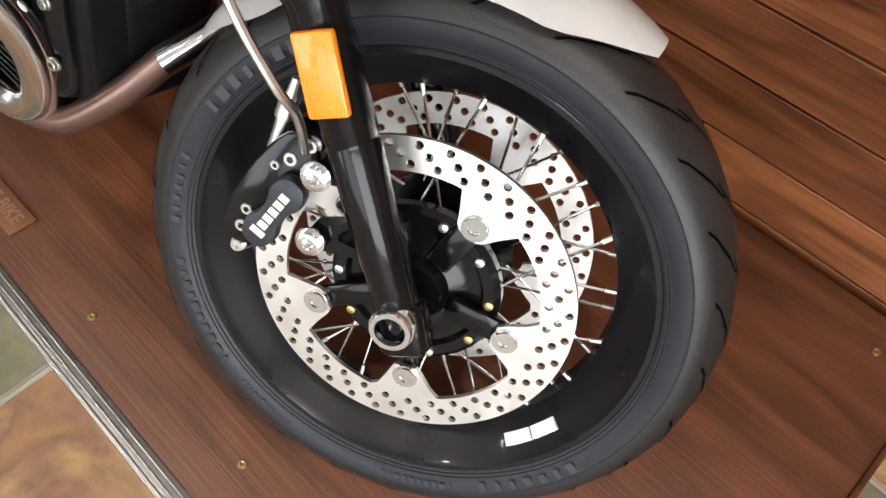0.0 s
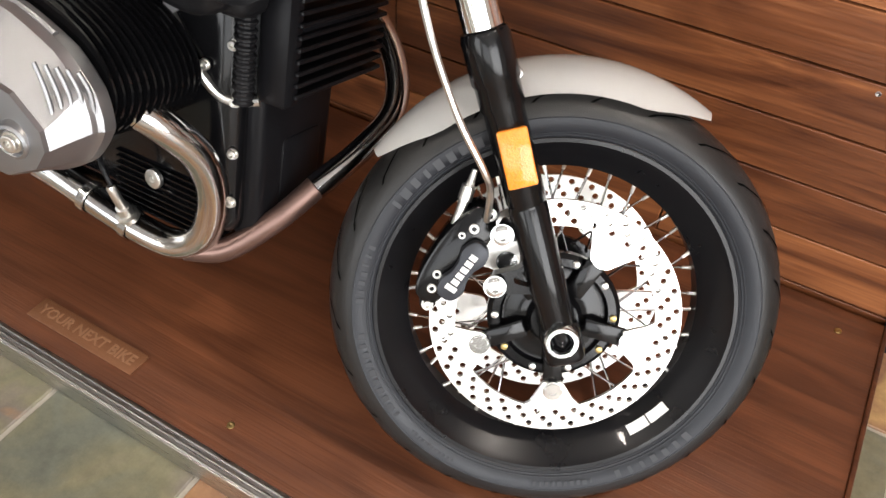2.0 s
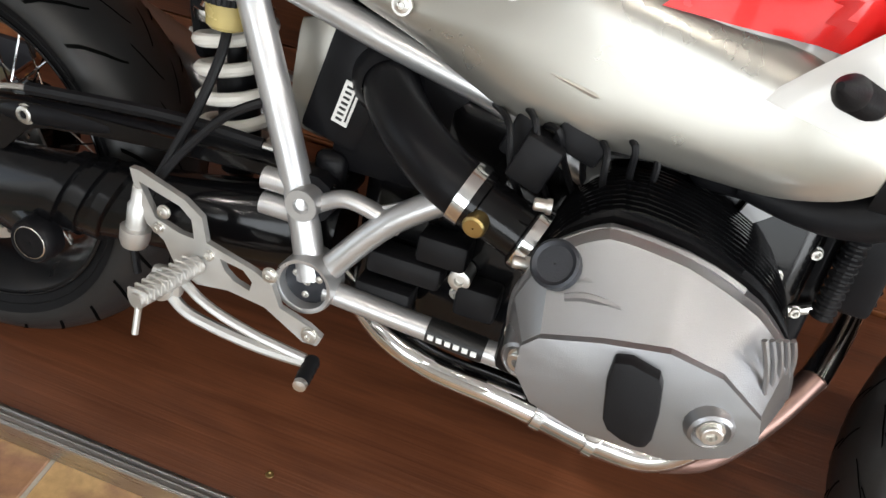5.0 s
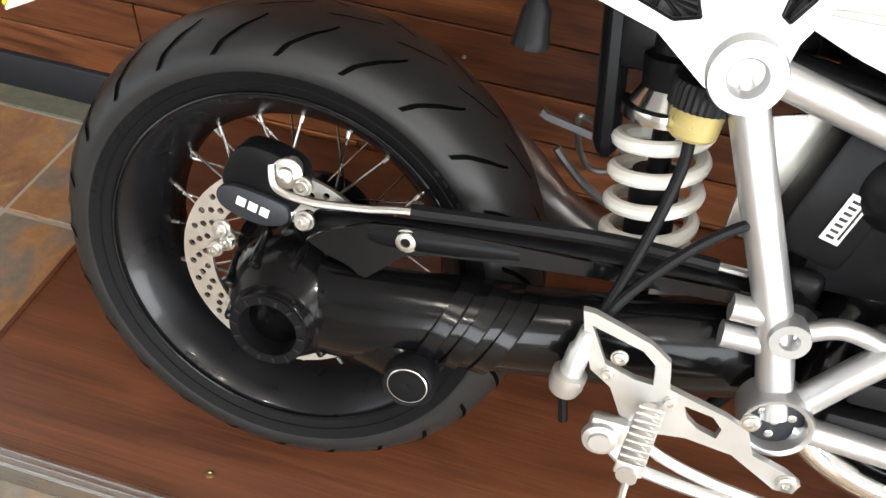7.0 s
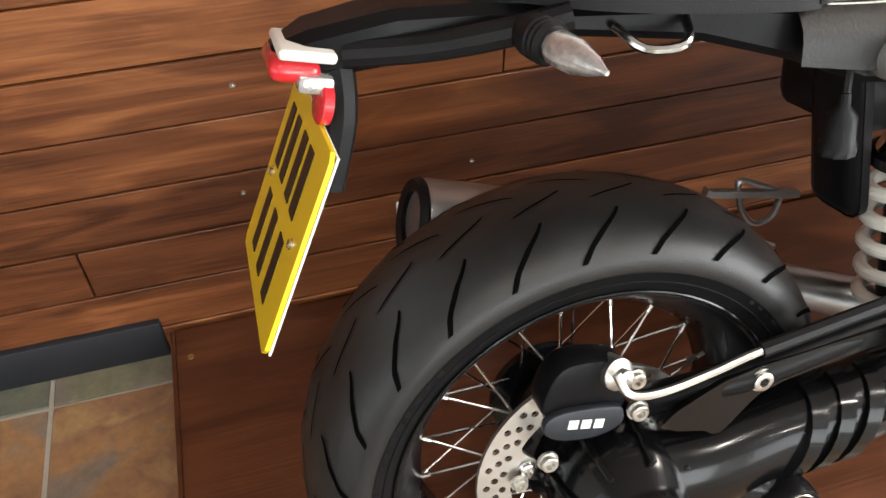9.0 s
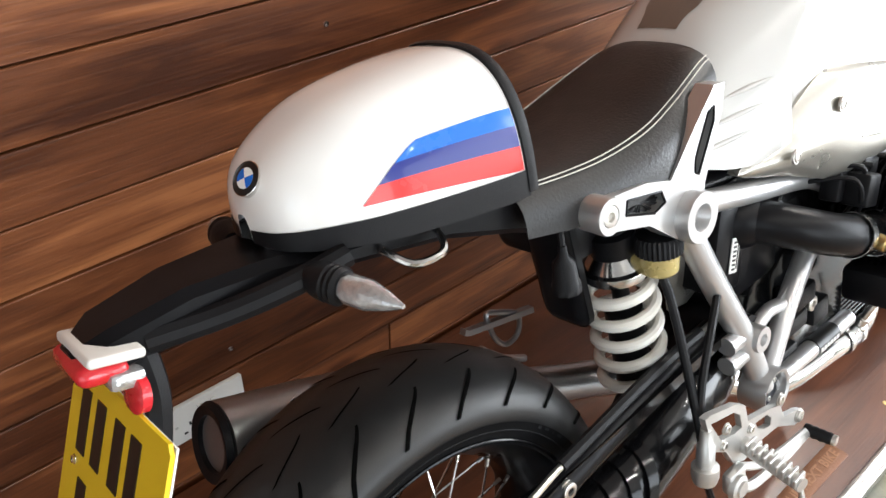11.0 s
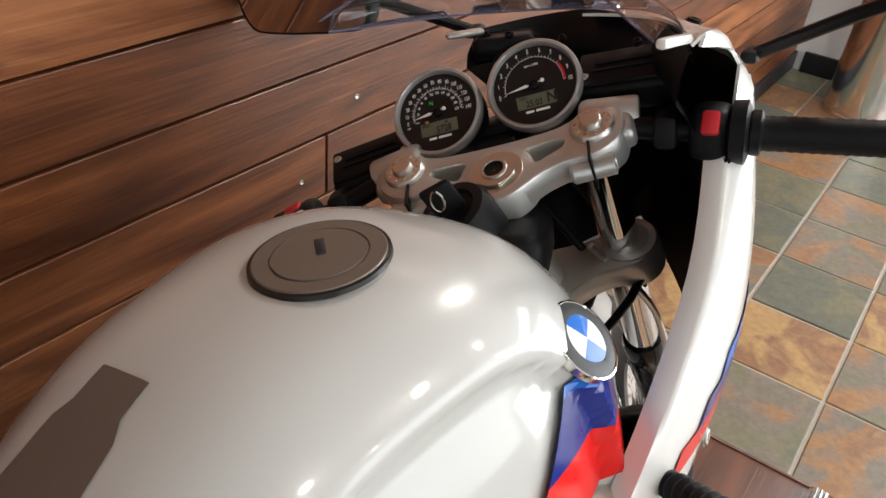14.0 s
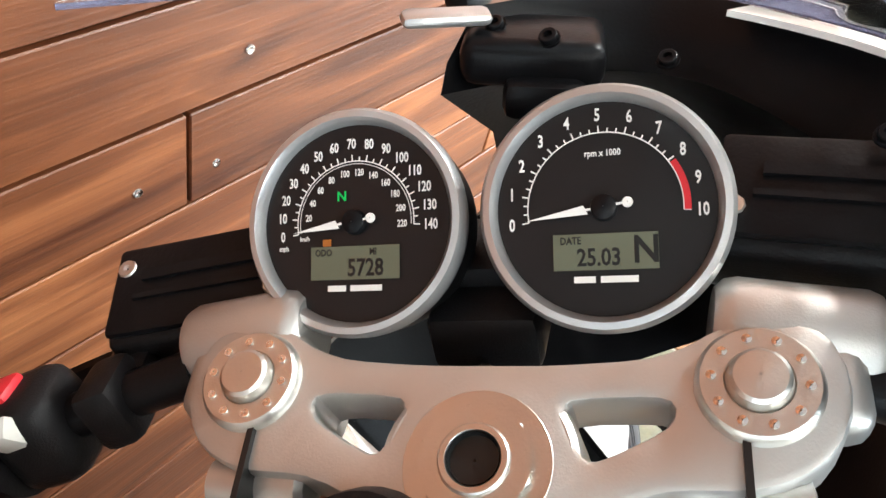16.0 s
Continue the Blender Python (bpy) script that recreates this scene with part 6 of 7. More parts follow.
box(bm, (0.36, 0.03, 0.66), (0.2, 0.14, 0.08), bev=0.02)
P("inner_mudguard", bm, SATIN, label="black inner rear mudguard")

# ---- yokes, bars, instruments ----
half = [(-0.037, 0.0), (-0.034, 0.016), (-0.024, 0.032), (-0.014, 0.048), (-0.008, 0.066), (-0.007, 0.08), (-0.006, 0.094), (0.0, 0.11), (0.012, 0.122), (0.03, 0.127), (0.048, 0.123), (0.058, 0.11), (0.057, 0.092), (0.047, 0.074), (0.042, 0.06), (0.04, 0.04), (0.039, 0.02), (0.039, 0.0)]
half = [(p.x, p.y) for p in spl([(x, y, 0) for x, y in half], 2)]
outl = half + [(x, -y) for x, y in half[-2:0:-1]]
hole = [(p.x, p.y) for p in spl([(0.0235, 0.033, 0), (0.025, 0.05, 0), (0.025, 0.064, 0), (0.022, 0.0685, 0), (0.0155, 0.066, 0), (0.009, 0.055, 0), (0.004, 0.045, 0), (0.003, 0.04, 0), (0.007, 0.036, 0), (0.018, 0.031, 0)], 2, True)]


def yoke(out, holes, t, z, bev):
    b = B()
    slab(b, [(x, -y) for x, y in out], t, holes, bev, YT @ Matrix.Translation((0, 0, z)) @ Matrix.Rotation(radians(90), 4, "X") @ Matrix.Scale(-1, 4, (0, 1, 0)))
    return b


top = P("top_yoke", yoke(outl, [[(x, y) for x, y in hole], [(x, -y) for x, y in hole[::-1]]], 0.03, -0.024, 0.0035), CASTING, label="cast aluminium top fork yoke", xf=STEER)
P("stem_boss", lathe(B(), ST(0, 0, 0.0), SAX, [(-0.026, 0.039), (-0.002, 0.0385), (0.004, 0.037), (0.0055, 0.0345), (0.005, 0.0325), (0.0015, 0.0295), (0.0005, 0.02)], 44), CASTING, top, xf=STEER)
bm = B()
rows = [[ST(r * math.cos(a), r * math.sin(a), h) for a in (math.pi / 3 * k + 0.2 for k in range(6))] for h, r in ((0.001, 0.0215), (0.0085, 0.0215), (0.0095, 0.0205))]
rings(bm, rows, caps=(False, False))
lathe(bm, ST(0, 0, 0), SAX, [(0.001, 0.0285), (0.0055, 0.0285), (0.0062, 0.0275), (0.0062, 0.016)], 40)
lathe(bm, ST(0, 0, 0), SAX, [(0.0095, 0.0207), (0.0098, 0.0135), (0.0115, 0.0132), (0.012, 0.0125), (0.012, 0.0105), (0.011, 0.0098), (-0.02, 0.0095), (-0.02, 0.001)], 30)
# ink-black plug gives the nut's hole its shade by colour
P("stem_hole_shade", lathe(B(), ST(0, 0, 0), SAX, [(0.0116, 0.0096), (0.0085, 0.0092), (0.0084, 0.0005)], 24), INK, top, "black disc standing for shade in the stem nut", xf=STEER)
P("stem_nut", bm, NICKEL, top, "large satin steel stem nut", xf=STEER)
for s in (-1, 1):
    c = ST(NX, s * NY, -0.001)
    cap = P("fork_cap", lathe(B(), c, SAX, [(0, 0.0215), (0.0095, 0.0215), (0.0115, 0.0205), (0.0125, 0.0195), (0.0125, 0.0118), (0.0116, 0.0112), (0.0165, 0.0102), (0.0178, 0.0088), (0.0182, 0.0005)], 40), NICKEL, top, "turned steel fork cap", xf=STEER)
    for k in range(10):
        a = 2 * math.pi * k / 10 + 0.2
        P("cap_dimple", lathe(B(), c + (YT.to_3x3() @ V(0.0158 * math.cos(a), 0.0158 * math.sin(a), 0.0125)), SAX, [(0.0, 0.0019), (0.0008, 0.0018), (0.001, 0.0003)], 8), CHROME, cap, xf=STEER)
    # thin black bar in the uncut yoke, standing for a shaded slot
    P("clamp_slot_shade", box(B(), ST(NX - 0.034, s * (NY - 0.0055), -0.009), (0.028, 0.0026, 0.036), YT.to_3x3()), INK, top, xf=STEER)
    P("fork_collar", lathe(B(), ST(NX, s * NY, -0.03), SAX, [(-0.004, 0.027), (0.0, 0.0285), (0.028, 0.0285), (0.032, 0.0262), (0.032, 0.0215)], 40), CASTING, top, xf=STEER)
    P("clamp_ear", lathe(B(), ST(NX - 0.037, s * (NY + 0.016), -0.012), YT.to_3x3() @ V(0, -s, 0), [(0.003, 0.001), (0.003, 0.006), (0, 0.0075), (0.001, 0.0105), (0.04, 0.0115), (0.043, 0.009)], 18, caps=True), CASTING, top, xf=STEER)
    # bar clamp and bar
    b0, dirb = ST(NX + 0.014, -0.12 if s < 0 else 0.138, -0.014), V(-0.2, s * 0.95, -0.24).normalized()
    c0, c1 = ST(NX + 0.032, s * (NY - 0.014), -0.01), ST(NX + 0.026, s * (NY + 0.044), -0.016)
    ds = (c1 - c0).normalized()
    bm = lathe(B(), c0, ds, [(0, 0.015), (0.003, 0.0185), (0.008, 0.0198), (0.054, 0.02), (0.058, 0.0185), (0.058, 0.0125)], 28, caps=True)
    box(bm, ST(NX + 0.006, s * (NY + 0.018), -0.012), (0.036, 0.04, 0.026), YT.to_3x3(), 0.008, 3)
    P("bar_socket", bm, CASTING, top, xf=STEER)
    bar = P("handlebar", lathe(B(), b0, dirb, [(0.0, 0.011), (0.26, 0.011)], 18, caps=True), SATIN, label="black clip-on handlebar", xf=STEER)
    grip = P("grip", lathe(B(), b0, dirb, [(0.118, 0.016), (0.12, 0.021), (0.128, 0.021), (0.13, 0.0165)] + [(0.132 + 0.0045 * k, 0.0165 if k % 2 else 0.0157) for k in range(24)] + [(0.244, 0.0175), (0.25, 0.018), (0.262, 0.0165), (0.264, 0.004)], 24, caps=True), PLASTIC, bar, "ribbed black rubber grip", xf=STEER)
    bm = B()
    rot = dirb.to_track_quat("Y", "Z").to_matrix()
    box(bm, b0 + dirb * 0.085, (0.044, 0.038, 0.05), rot, 0.012, 3)
    lathe(bm, b0, dirb, [(0.1, 0.02), (0.103, 0.029), (0.116, 0.03), (0.119, 0.022)], 24, caps=True)
    sw = P("switch_housing", bm, PLASTIC, bar, "black switch housing", xf=STEER)
    bm = B()
    box(bm, b0 + dirb * 0.085 + V(-0.02, 0, 0.013), (0.012, 0.016, 0.022), rot @ Matrix.Rotation(-0.6, 3, "Y"), 0.003)
    P("switch_key", bm, REDSW if s < 0 else GREYSW, sw, "red stop switch" if s < 0 else "grey horn key", xf=STEER)
    if s > 0:
        bm = B()
        box(bm, b0 + dirb * 0.1 + V(0.0, 0, 0.026), (0.02, 0.018, 0.008), rot, 0.003)
        P("hazard_key", bm, REDSW, sw, "red hazard key", xf=STEER)
    bm = B()
    box(bm, b0 + dirb * 0.045, (0.034, 0.022, 0.034), rot, 0.006)
    box(bm, b0 + dirb * 0.05 + V(0.03, 0, 0.0), (0.04, 0.03, 0.022), rot, 0.006)
    lev = P("lever_clamp", bm, PLASTIC, bar, xf=STEER)
    frame_l = B()
    tube(frame_l, spl([b0 + dirb * 0.06 + V(0.05, 0, -0.002), b0 + dirb * 0.12 + V(0.06, 0, -0.008), b0 + dirb * 0.2 + V(0.05, 0, -0.01), b0 + dirb * 0.25 + V(0.052, 0, -0.01)], 5), 0.006, 8)
    P("lever", frame_l, SATIN, lev, "black hand lever", xf=STEER)
    # fluid boxes ahead of the yoke
    c = ST(0.112, -0.135, -0.016) if s < 0 else ST(0.09, 0.15, -0.03)
    m3 = (YT.to_3x3() @ Matrix.Rotation(s * 0.16, 3, "Z"))
    bm = B()
    box(bm, c, (0.06, 0.1, 0.036), m3, 0.008, 3)
    res = P("fluid_box", bm, PLASTIC, bar, "black brake fluid box", xf=STEER)
    bm = B()
    box(bm, c + m3 @ V(0, 0, 0.0195), (0.05, 0.094, 0.006), m3, 0.003)
    box(bm, c + m3 @ V(0.006, 0, 0.0235), (0.006, 0.06, 0.002), m3)
    box(bm, c + m3 @ V(-0.006, 0, 0.0235), (0.003, 0.066, 0.002), m3)
    P("box_lid", bm, SATIN, res, xf=STEER)
    for q in (-0.04, 0.04):
        P("lid_screw", lathe(B(), c + m3 @ V(-0.012 if q * s < 0 else 0.012, q, 0.0222), SAX, [(0, 0.0052), (0.0014, 0.0045), (0.0014, 0.002), (0.0004, 0.0005)], 10), NICKEL, res, xf=STEER)
LZ = -0.2
low = P("lower_yoke", yoke(outl, [], 0.034, LZ, 0.003), CASTING, label="cast aluminium lower fork yoke", xf=STEER)
for s in (-1, 1):
    P("yoke_collar", lathe(B(), ST(NX, s * NY, LZ), SAX, [(-0.012, 0.03), (-0.008, 0.033), (0.03, 0.033), (0.036, 0.03), (0.036, 0.0225)], 30), CASTING, low, xf=STEER)
P("steering_stem", lathe(B(), ST(0, 0, -0.22), SAX, [(0, 0.026), (0.05, 0.022), (0.15, 0.022), (0.17, 0.026), (0.175, 0.026), (0.177, 0.024), (0.185, 0.024), (0.187, 0.027), (0.196, 0.027)], 28), CASTING, low, "silver steering head", xf=STEER)
for k in range(3):
    y = 0.03 - 0.05 * k
    frame_tube("cockpit_cable", [tuple(STEER @ ST(0.05, y + 0.03, -0.03)), tuple(STEER @ ST(0.055, y, -0.12)), tuple(STEER @ ST(0.0, y - 0.03, -0.2)), (1.08, y * 0.6, 0.68)], 0.005, PLASTIC, n=8)
# ignition lock
KD = V(-0.5, 0.15, 0.85).normalized()
KC = V(1.034, 0.0, 0.908)
bm = lathe(B(), KC - KD * 0.05, KD, [(-0.02, 0.036), (0.03, 0.038), (0.052, 0.037), (0.06, 0.033), (0.061, 0.024), (0.057, 0.022), (0.057, 0.001)], 30)
box(bm, KC + V(0.04, -0.035, -0.045), (0.1, 0.07, 0.06), Matrix.Rotation(0.4, 3, "Z"), 0.018, 3)
ign = P("ignition_lock", bm, PLASTIC, label="black ignition lock with a key")
bm = B()
box(bm, KC + KD * 0.026, (0.032, 0.008, 0.036), KD.to_track_quat("Z", "Y").to_matrix() @ Matrix.Rotation(0.9, 3, "Z"), 0.004)
P("key", bm, PLASTIC, ign, "black key head")
ringp = KC + KD * 0.03 + V(-0.012, -0.006, 0.0)
P("key_ring", tube(B(), [ringp + V(0.008 * math.cos(a), 0.004 * math.sin(a), 0.008 * math.sin(a)) for a in (2 * math.pi * k / 24 for k in range(24))], 0.0012, 6, loop=True), STEEL, ign)

# instruments
GN = V(-0.8, 0, 0.6).normalized()


def gauge(c, r, kind):
    """A round instrument: metal bezel, black dial, printed scale, needle and display."""
    rt = V(0, -1, 0)
    up = rt.cross(GN) * -1
    if up.z < 0:
        up = -up
    G = Matrix.Translation(c) @ Matrix((rt, up, GN)).transposed().to_4x4()
    K = r / 0.05
    g = P("gauge", lathe(B(), c, GN, [(-0.05 * K, 0.034 * K), (-0.035 * K, 0.046 * K), (-0.006, 0.0485 * K), (-0.004, 0.05 * K), (0.002, 0.05 * K), (0.005, 0.0482 * K), (0.0055, 0.0455 * K), (0.003, 0.0438 * K), (-0.001, 0.0432 * K)], 64), SILVER, label="round instrument with a satin metal bezel", xf=STEER)
    P("gauge_body", lathe(B(), c, GN, [(-0.06 * K, 0.02 * K), (-0.05 * K, 0.04 * K), (-0.03 * K, 0.0475 * K), (-0.008, 0.0492 * K)], 48), PLASTIC, g, xf=STEER)
    P("dial", lathe(B(), c, GN, [(-0.0012, 0.0435 * K), (-0.001, 0.0005)], 64), DIAL, g, "black printed dial", xf=STEER)

    def dot(x, y, z=0.0):
        return G @ V(x * K, y * K, z)

    def seg(bm, x0, y0, x1, y1, w, z=0.0):
        a, b2 = V(x0, y0, 0), V(x1, y1, 0)
        n = (b2 - a).normalized().cross(V(0, 0, 1)) * w / 2
        vs = [bm.verts.new(dot(p.x, p.y, z)) for p in (a + n, b2 + n, b2 - n, a - n)]
        bm.faces.new(vs)

    def txt(body, x, y, size, mt=PALE, sx=0.8):
        text("numeral", body, size * K, STEER @ G @ Matrix.Translation((x * K, y * K, 0.0002)) @ Matrix.Diagonal((sx, 1, 1, 1)), mt, g, 0.00005)

    def pol(a, q):
        return q * math.sin(a), q * math.cos(a)

    A0, A1 = radians(-99), radians(94)
    n, vals = (14, [str(v) for v in range(0, 150, 10)]) if kind == "speed" else (10, [str(v) for v in range(11)])
    rs = 0.027 if kind == "speed" else 0.0305
    bm = B()
    m = n * 2 if kind == "speed" else n * 3
    for k in range(m + 1):
        a = A0 + (A1 - A0) * k / m
        major = k % (2 if kind == "speed" else 3) == 0
        seg(bm, *pol(a, rs), *pol(a, rs + (0.0028 if major else 0.0018)), 0.0006)
    for k in range(48):
        a, b2 = (A0 + (A1 - A0) * (k + q) / 48 for q in (0, 1))
        seg(bm, *pol(a, rs), *pol(b2, rs), 0.0005)
        if kind == "speed":
            seg(bm, *pol(a, rs - 0.0012), *pol(b2, rs - 0.0012), 0.0003)
    P("scale", bm, PALE, g, "white printed scale", xf=STEER)
    for k, v in enumerate(vals):
        a = A0 + (A1 - A0) * k / n
        txt(v, *pol(a, rs + (0.0075 if kind == "speed" else 0.007)), 0.0062 if kind == "speed" else 0.0072, sx=0.68)
    bm = B()
    if kind == "speed":
        for k, v in enumerate(range(20, 221, 20)):
            a = radians(-83) + (A1 - radians(-83)) * k / 10
            txt(str(v), *pol(a, rs - 0.0052), 0.0042, sx=0.7)
        txt("mph", -0.0335, -0.0105, 0.0032)
        txt("km/h", -0.0235, -0.0065, 0.0028)
        txt("N", -0.006, 0.0115, 0.006, GREEN, 1)
        seg(bm, -0.015, -0.0085, -0.011, -0.0085, 0.003)
        P("telltale", bm, ORANGE, g, xf=STEER)
    else:
        txt("rpm x 1000", 0.0, 0.022, 0.0038)
        for k in range(8):
            a, b2 = (A1 - (A1 - A0) * (0.2 - 0.2 * (k + q) / 8) * 0.95 for q in (0, 1))
            seg(bm, *pol(a, rs + 0.0015), *pol(b2, rs + 0.0015), 0.0026, 0.00015)
        P("red_band", bm, REDSW, g, "red limit band", xf=STEER)
    bm = B()
    y0 = -0.0175
    for x0, x1, yy, w in ((-0.0205, 0.0205, y0, 0.0145),):
        seg(bm, x0, yy, x1, yy, w, 0.0001)
    P("display", bm, LCD, g, "grey-green digital display", xf=STEER)
    if kind == "speed":
        txt("ODO", -0.0145, y0 + 0.0045, 0.0042, INK), txt("MI", 0.0085, y0 + 0.0045, 0.0042, INK), txt("5728", 0.005, y0 - 0.0025, 0.0105, INK)
    else:
        txt("DATE", -0.0135, y0 + 0.0045, 0.0042, INK), txt("25.03", -0.0025, y0 - 0.0025, 0.0098, INK), txt("N", 0.0158, y0, 0.015, INK, 0.9)
    bm = B()
    for k, w in ((-0.0125, 0.0085), (-0.002, 0.0145)):
        seg(bm, k, -0.0285, k + w, -0.0285, 0.0026)
    P("maker_bars", bm, PALE, g, "white printed bars", xf=STEER)
    bm = B()
    a = A0 + 0.01
    tx, ty = pol(a, rs + 0.001)
    seg(bm, -tx * 0.28, -ty * 0.28, tx * 0.25, ty * 0.25, 0.001, 0.003)
    bx, by = pol(a, 0.007)
    v = [bm.verts.new(dot(*p, 0.003)) for p in ((bx + 0.0009, by - 0.0018), (tx, ty), (bx - 0.0009, by + 0.0018))]
    bm.faces.new(v)
    nd = P("needle", bm, PALE, g, "white needle", xf=STEER)
    P("needle_hub", lathe(B(), dot(0, 0), GN, [(0, 0.0055 * K), (0.003, 0.005 * K), (0.004, 0.0035 * K), (0.0042, 0.0002)], 24), SATIN, nd, xf=STEER)
    P("needle_tail", lathe(B(), dot(-tx * 0.3, -ty * 0.3, 0.0025), GN, [(0, 0.0022 * K), (0.0012, 0.002 * K), (0.0014, 0.0002)], 12), PALE, nd, xf=STEER)


gauge(V(1.168, 0.052, 0.985), 0.05, "speed")
gauge(V(1.166, -0.0545, 0.987), 0.0495, "rev")
bm = B()
box(bm, (1.2, 0.0, 0.945), (0.05, 0.14, 0.02), bev=0.006)
box(bm, (1.17, 0.0, 0.93), (0.04, 0.05, 0.03), bev=0.006)
P("gauge_bracket", bm, PLASTIC, label="black instrument bracket", xf=STEER)

# ---- fairing, screen, mirrors (fixed to the frame) ----
def fair(u, v, s, off=0.0):
    """The fairing skin: u from the rear edge to the nose, v from the lower edge up."""
    Rr = [V(0.915, 0.204, 0.69), V(0.995, 0.22, 0.775), V(1.105, 0.22, 0.86), V(1.2, 0.2, 0.945)]
    Mm = [V(1.19, 0.185, 0.67), V(1.25, 0.198, 0.77), V(1.29, 0.19, 0.87), V(1.32, 0.17, 0.985)]
    Nn = [V(1.46, 0.0, 0.73), V(1.52, 0.0, 0.81), V(1.5, 0.0, 0.9), V(1.44, 0.0, 0.985)]

    def cub(p, t):
        i = min(2, int(t * 3))
        f = t * 3 - i
        a, b, c, d = (p[min(3, max(0, i + j))] for j in (-1, 0, 1, 2))
        return 0.5 * (2 * b + (c - a) * f + (2 * a - 5 * b + 4 * c - d) * f * f + (3 * b - a - 3 * c + d) * f**3)

    r, m, n = cub(Rr, v), cub(Mm, v), cub(Nn, v)
    c1 = V(m.x * 2 - 0.5 * (r.x + n.x), m.y * 2 - 0.5 * (r.y + n.y), m.z * 2 - 0.5 * (r.z + n.z))
    p = r * (1 - u) ** 2 + c1 * 2 * u * (1 - u) + n * u * u
    return V(p.x + off * u, s * (p.y + off * (1 - u * u)), p.z)


for nm, mt, off in (("fairing", WHITE, 0.0), ("fairing_liner", SATIN, -0.004)):
    bm = B()
    rings(bm, [[fair(i / 24, j / 14, -1, off) for j in range(15)] for i in range(25)], closed=False)
    rings(bm, [[fair(0.4 + 0.6 * i / 14, j / 14 * (0.3 + 0.7 * i / 14), 1, off) for j in range(15)] for i in range(15)], closed=False)
    if not off:
        rings(bm, [[fair(0, j / 14, -1, 0) for j in range(15)], [fair(0, j / 14, -1, 0) + V(-0.006, 0.004, 0) for j in range(15)], [fair(0, j / 14, -1, -0.02) + V(0.002, 0.004, 0) for j in range(15)]], closed=False)
    bmesh.ops.remove_doubles(bm, verts=bm.verts[:], dist=0.0005)
    if off == 0:
        fairing = P(nm, bm, mt, label="white half fairing with blue and red stripes", sharp=60)
    else:
        P(nm, bm, mt, fairing, "black inner liner", sharp=60)
for k, mt in enumerate((RED, BLUE2, BLUE1)):
    bm = B()
    rings(bm, [[fair(0.1 + 0.05 * k + 0.5 * i / 20, max(0.0, 0.12 + 0.085 * (k + j / 3) + 0.16 * (i / 20)), -1, 0.0015) for j in range(4)] for i in range(21)], closed=False)
    P("stripe", bm, mt, fairing, ("red", "dark blue", "light blue")[k] + " painted stripe")
bm = B()
bolt(bm, fair(0.28, 0.1, -1, 0.001), (0.1, -1, 0), 0.008, 0.004)
P("fairing_bolt", bm, NICKEL, fairing)
bm = B()
edge_b = [(1.068, 0.155, 1.07), (1.185, 0.105, 1.06), (1.265, 0.055, 1.05), (1.3, 0.0, 1.045)]
edge_t = [(1.058, 0.154, 1.082), (1.08, 0.125, 1.098), (1.11, 0.08, 1.12), (1.13, 0.0, 1.135)]
base = spl(edge_b + [(1.28, -0.085, 1.046), (1.21, -0.145, 1.05), (1.117, -0.187, 1.056)], 6)
topc = spl(edge_t + [(1.112, -0.1, 1.104), (1.08, -0.15, 1.082), (1.054, -0.187, 1.067)], 6)
rows = [[a.lerp(b, t) + V(0.012, 0, 0.012) * math.sin(math.pi * t) for a, b in zip(base, topc)] for t in (k / 8 for k in range(9))]
rings(bm, rows, closed=False)
bmesh.ops.solidify(bm, geom=bm.faces[:], thickness=0.0035)
scr = P("windscreen", bm, SHEET, fairing, "clear plastic windscreen", sharp=60)
scr.visible_shadow = False
lobe = spl([(1.12, -0.2, 1.048), (1.175, -0.206, 1.034), (1.24, -0.195, 1.004), (1.32, -0.17, 0.988), (1.4, -0.1, 0.986), (1.44, 0.0, 0.986)], 4)
rows = []
for i in range(17):
    b, o = base[len(base) - 1 - round(i * 18 / 16)] + V(0.002, -0.004, -0.006), lobe[round(i * 20 / 16)]
    rows.append([b.lerp(o, t) + V(0.004, -0.006, 0.01) * math.sin(math.pi * t) for t in (0, 0.25, 0.5, 0.75, 1)])
bm = rings(B(), rows, closed=False)
rings(bm, [[rows[i][4].lerp(fair(max(0.0, (i - 6) / 10) * 0.95, 1, -1), t) for t in (0, 0.5, 1)] for i in range(6, 17)], closed=False)
bmesh.ops.remove_doubles(bm, verts=bm.verts[:], dist=0.0003)
bmesh.ops.solidify(bm, geom=bm.faces[:], thickness=0.003)
P("fairing_shoulder", bm, WHITE, fairing, "white top of the fairing under the screen", sharp=60)
P("screen_edge", tube(B(), [p + V(-0.001, 0, 0.001) for p in topc], 0.0013, 6), SCREENEDGE, scr, "bluish cut edge of the screen")
P("screen_edge", tube(B(), base, 0.0013, 6), SCREENEDGE, scr)
P("screen_tip", box(B(), (1.088, -0.19, 1.06), (0.06, 0.01, 0.009), Matrix.Rotation(0.15, 3, "Y"), 0.004), WHITE, fairing, "white tip of the fairing at the screen")
bm = B()
bolt(bm, (1.168, -0.176, 1.058), (0.1, -0.3, 0.95), 0.006, 0.003)
P("lobe_bolt", bm, SATIN, fairing)
bm = B()
bolt(bm, fair(0.01, 0.93, -1, 0.0) + V(-0.004, 0.004, 0), (-0.9, 0.2, 0.3), 0.007, 0.004)
P("edge_bolt", bm, SATIN, fairing)
P("screen_tip", box(B(), (1.232, 0.107, 1.032), (0.044, 0.017, 0.007), Matrix.Rotation(-0.8, 3, "Z"), 0.004), SILVER, fairing, "silver screen bracket")
bm = B()
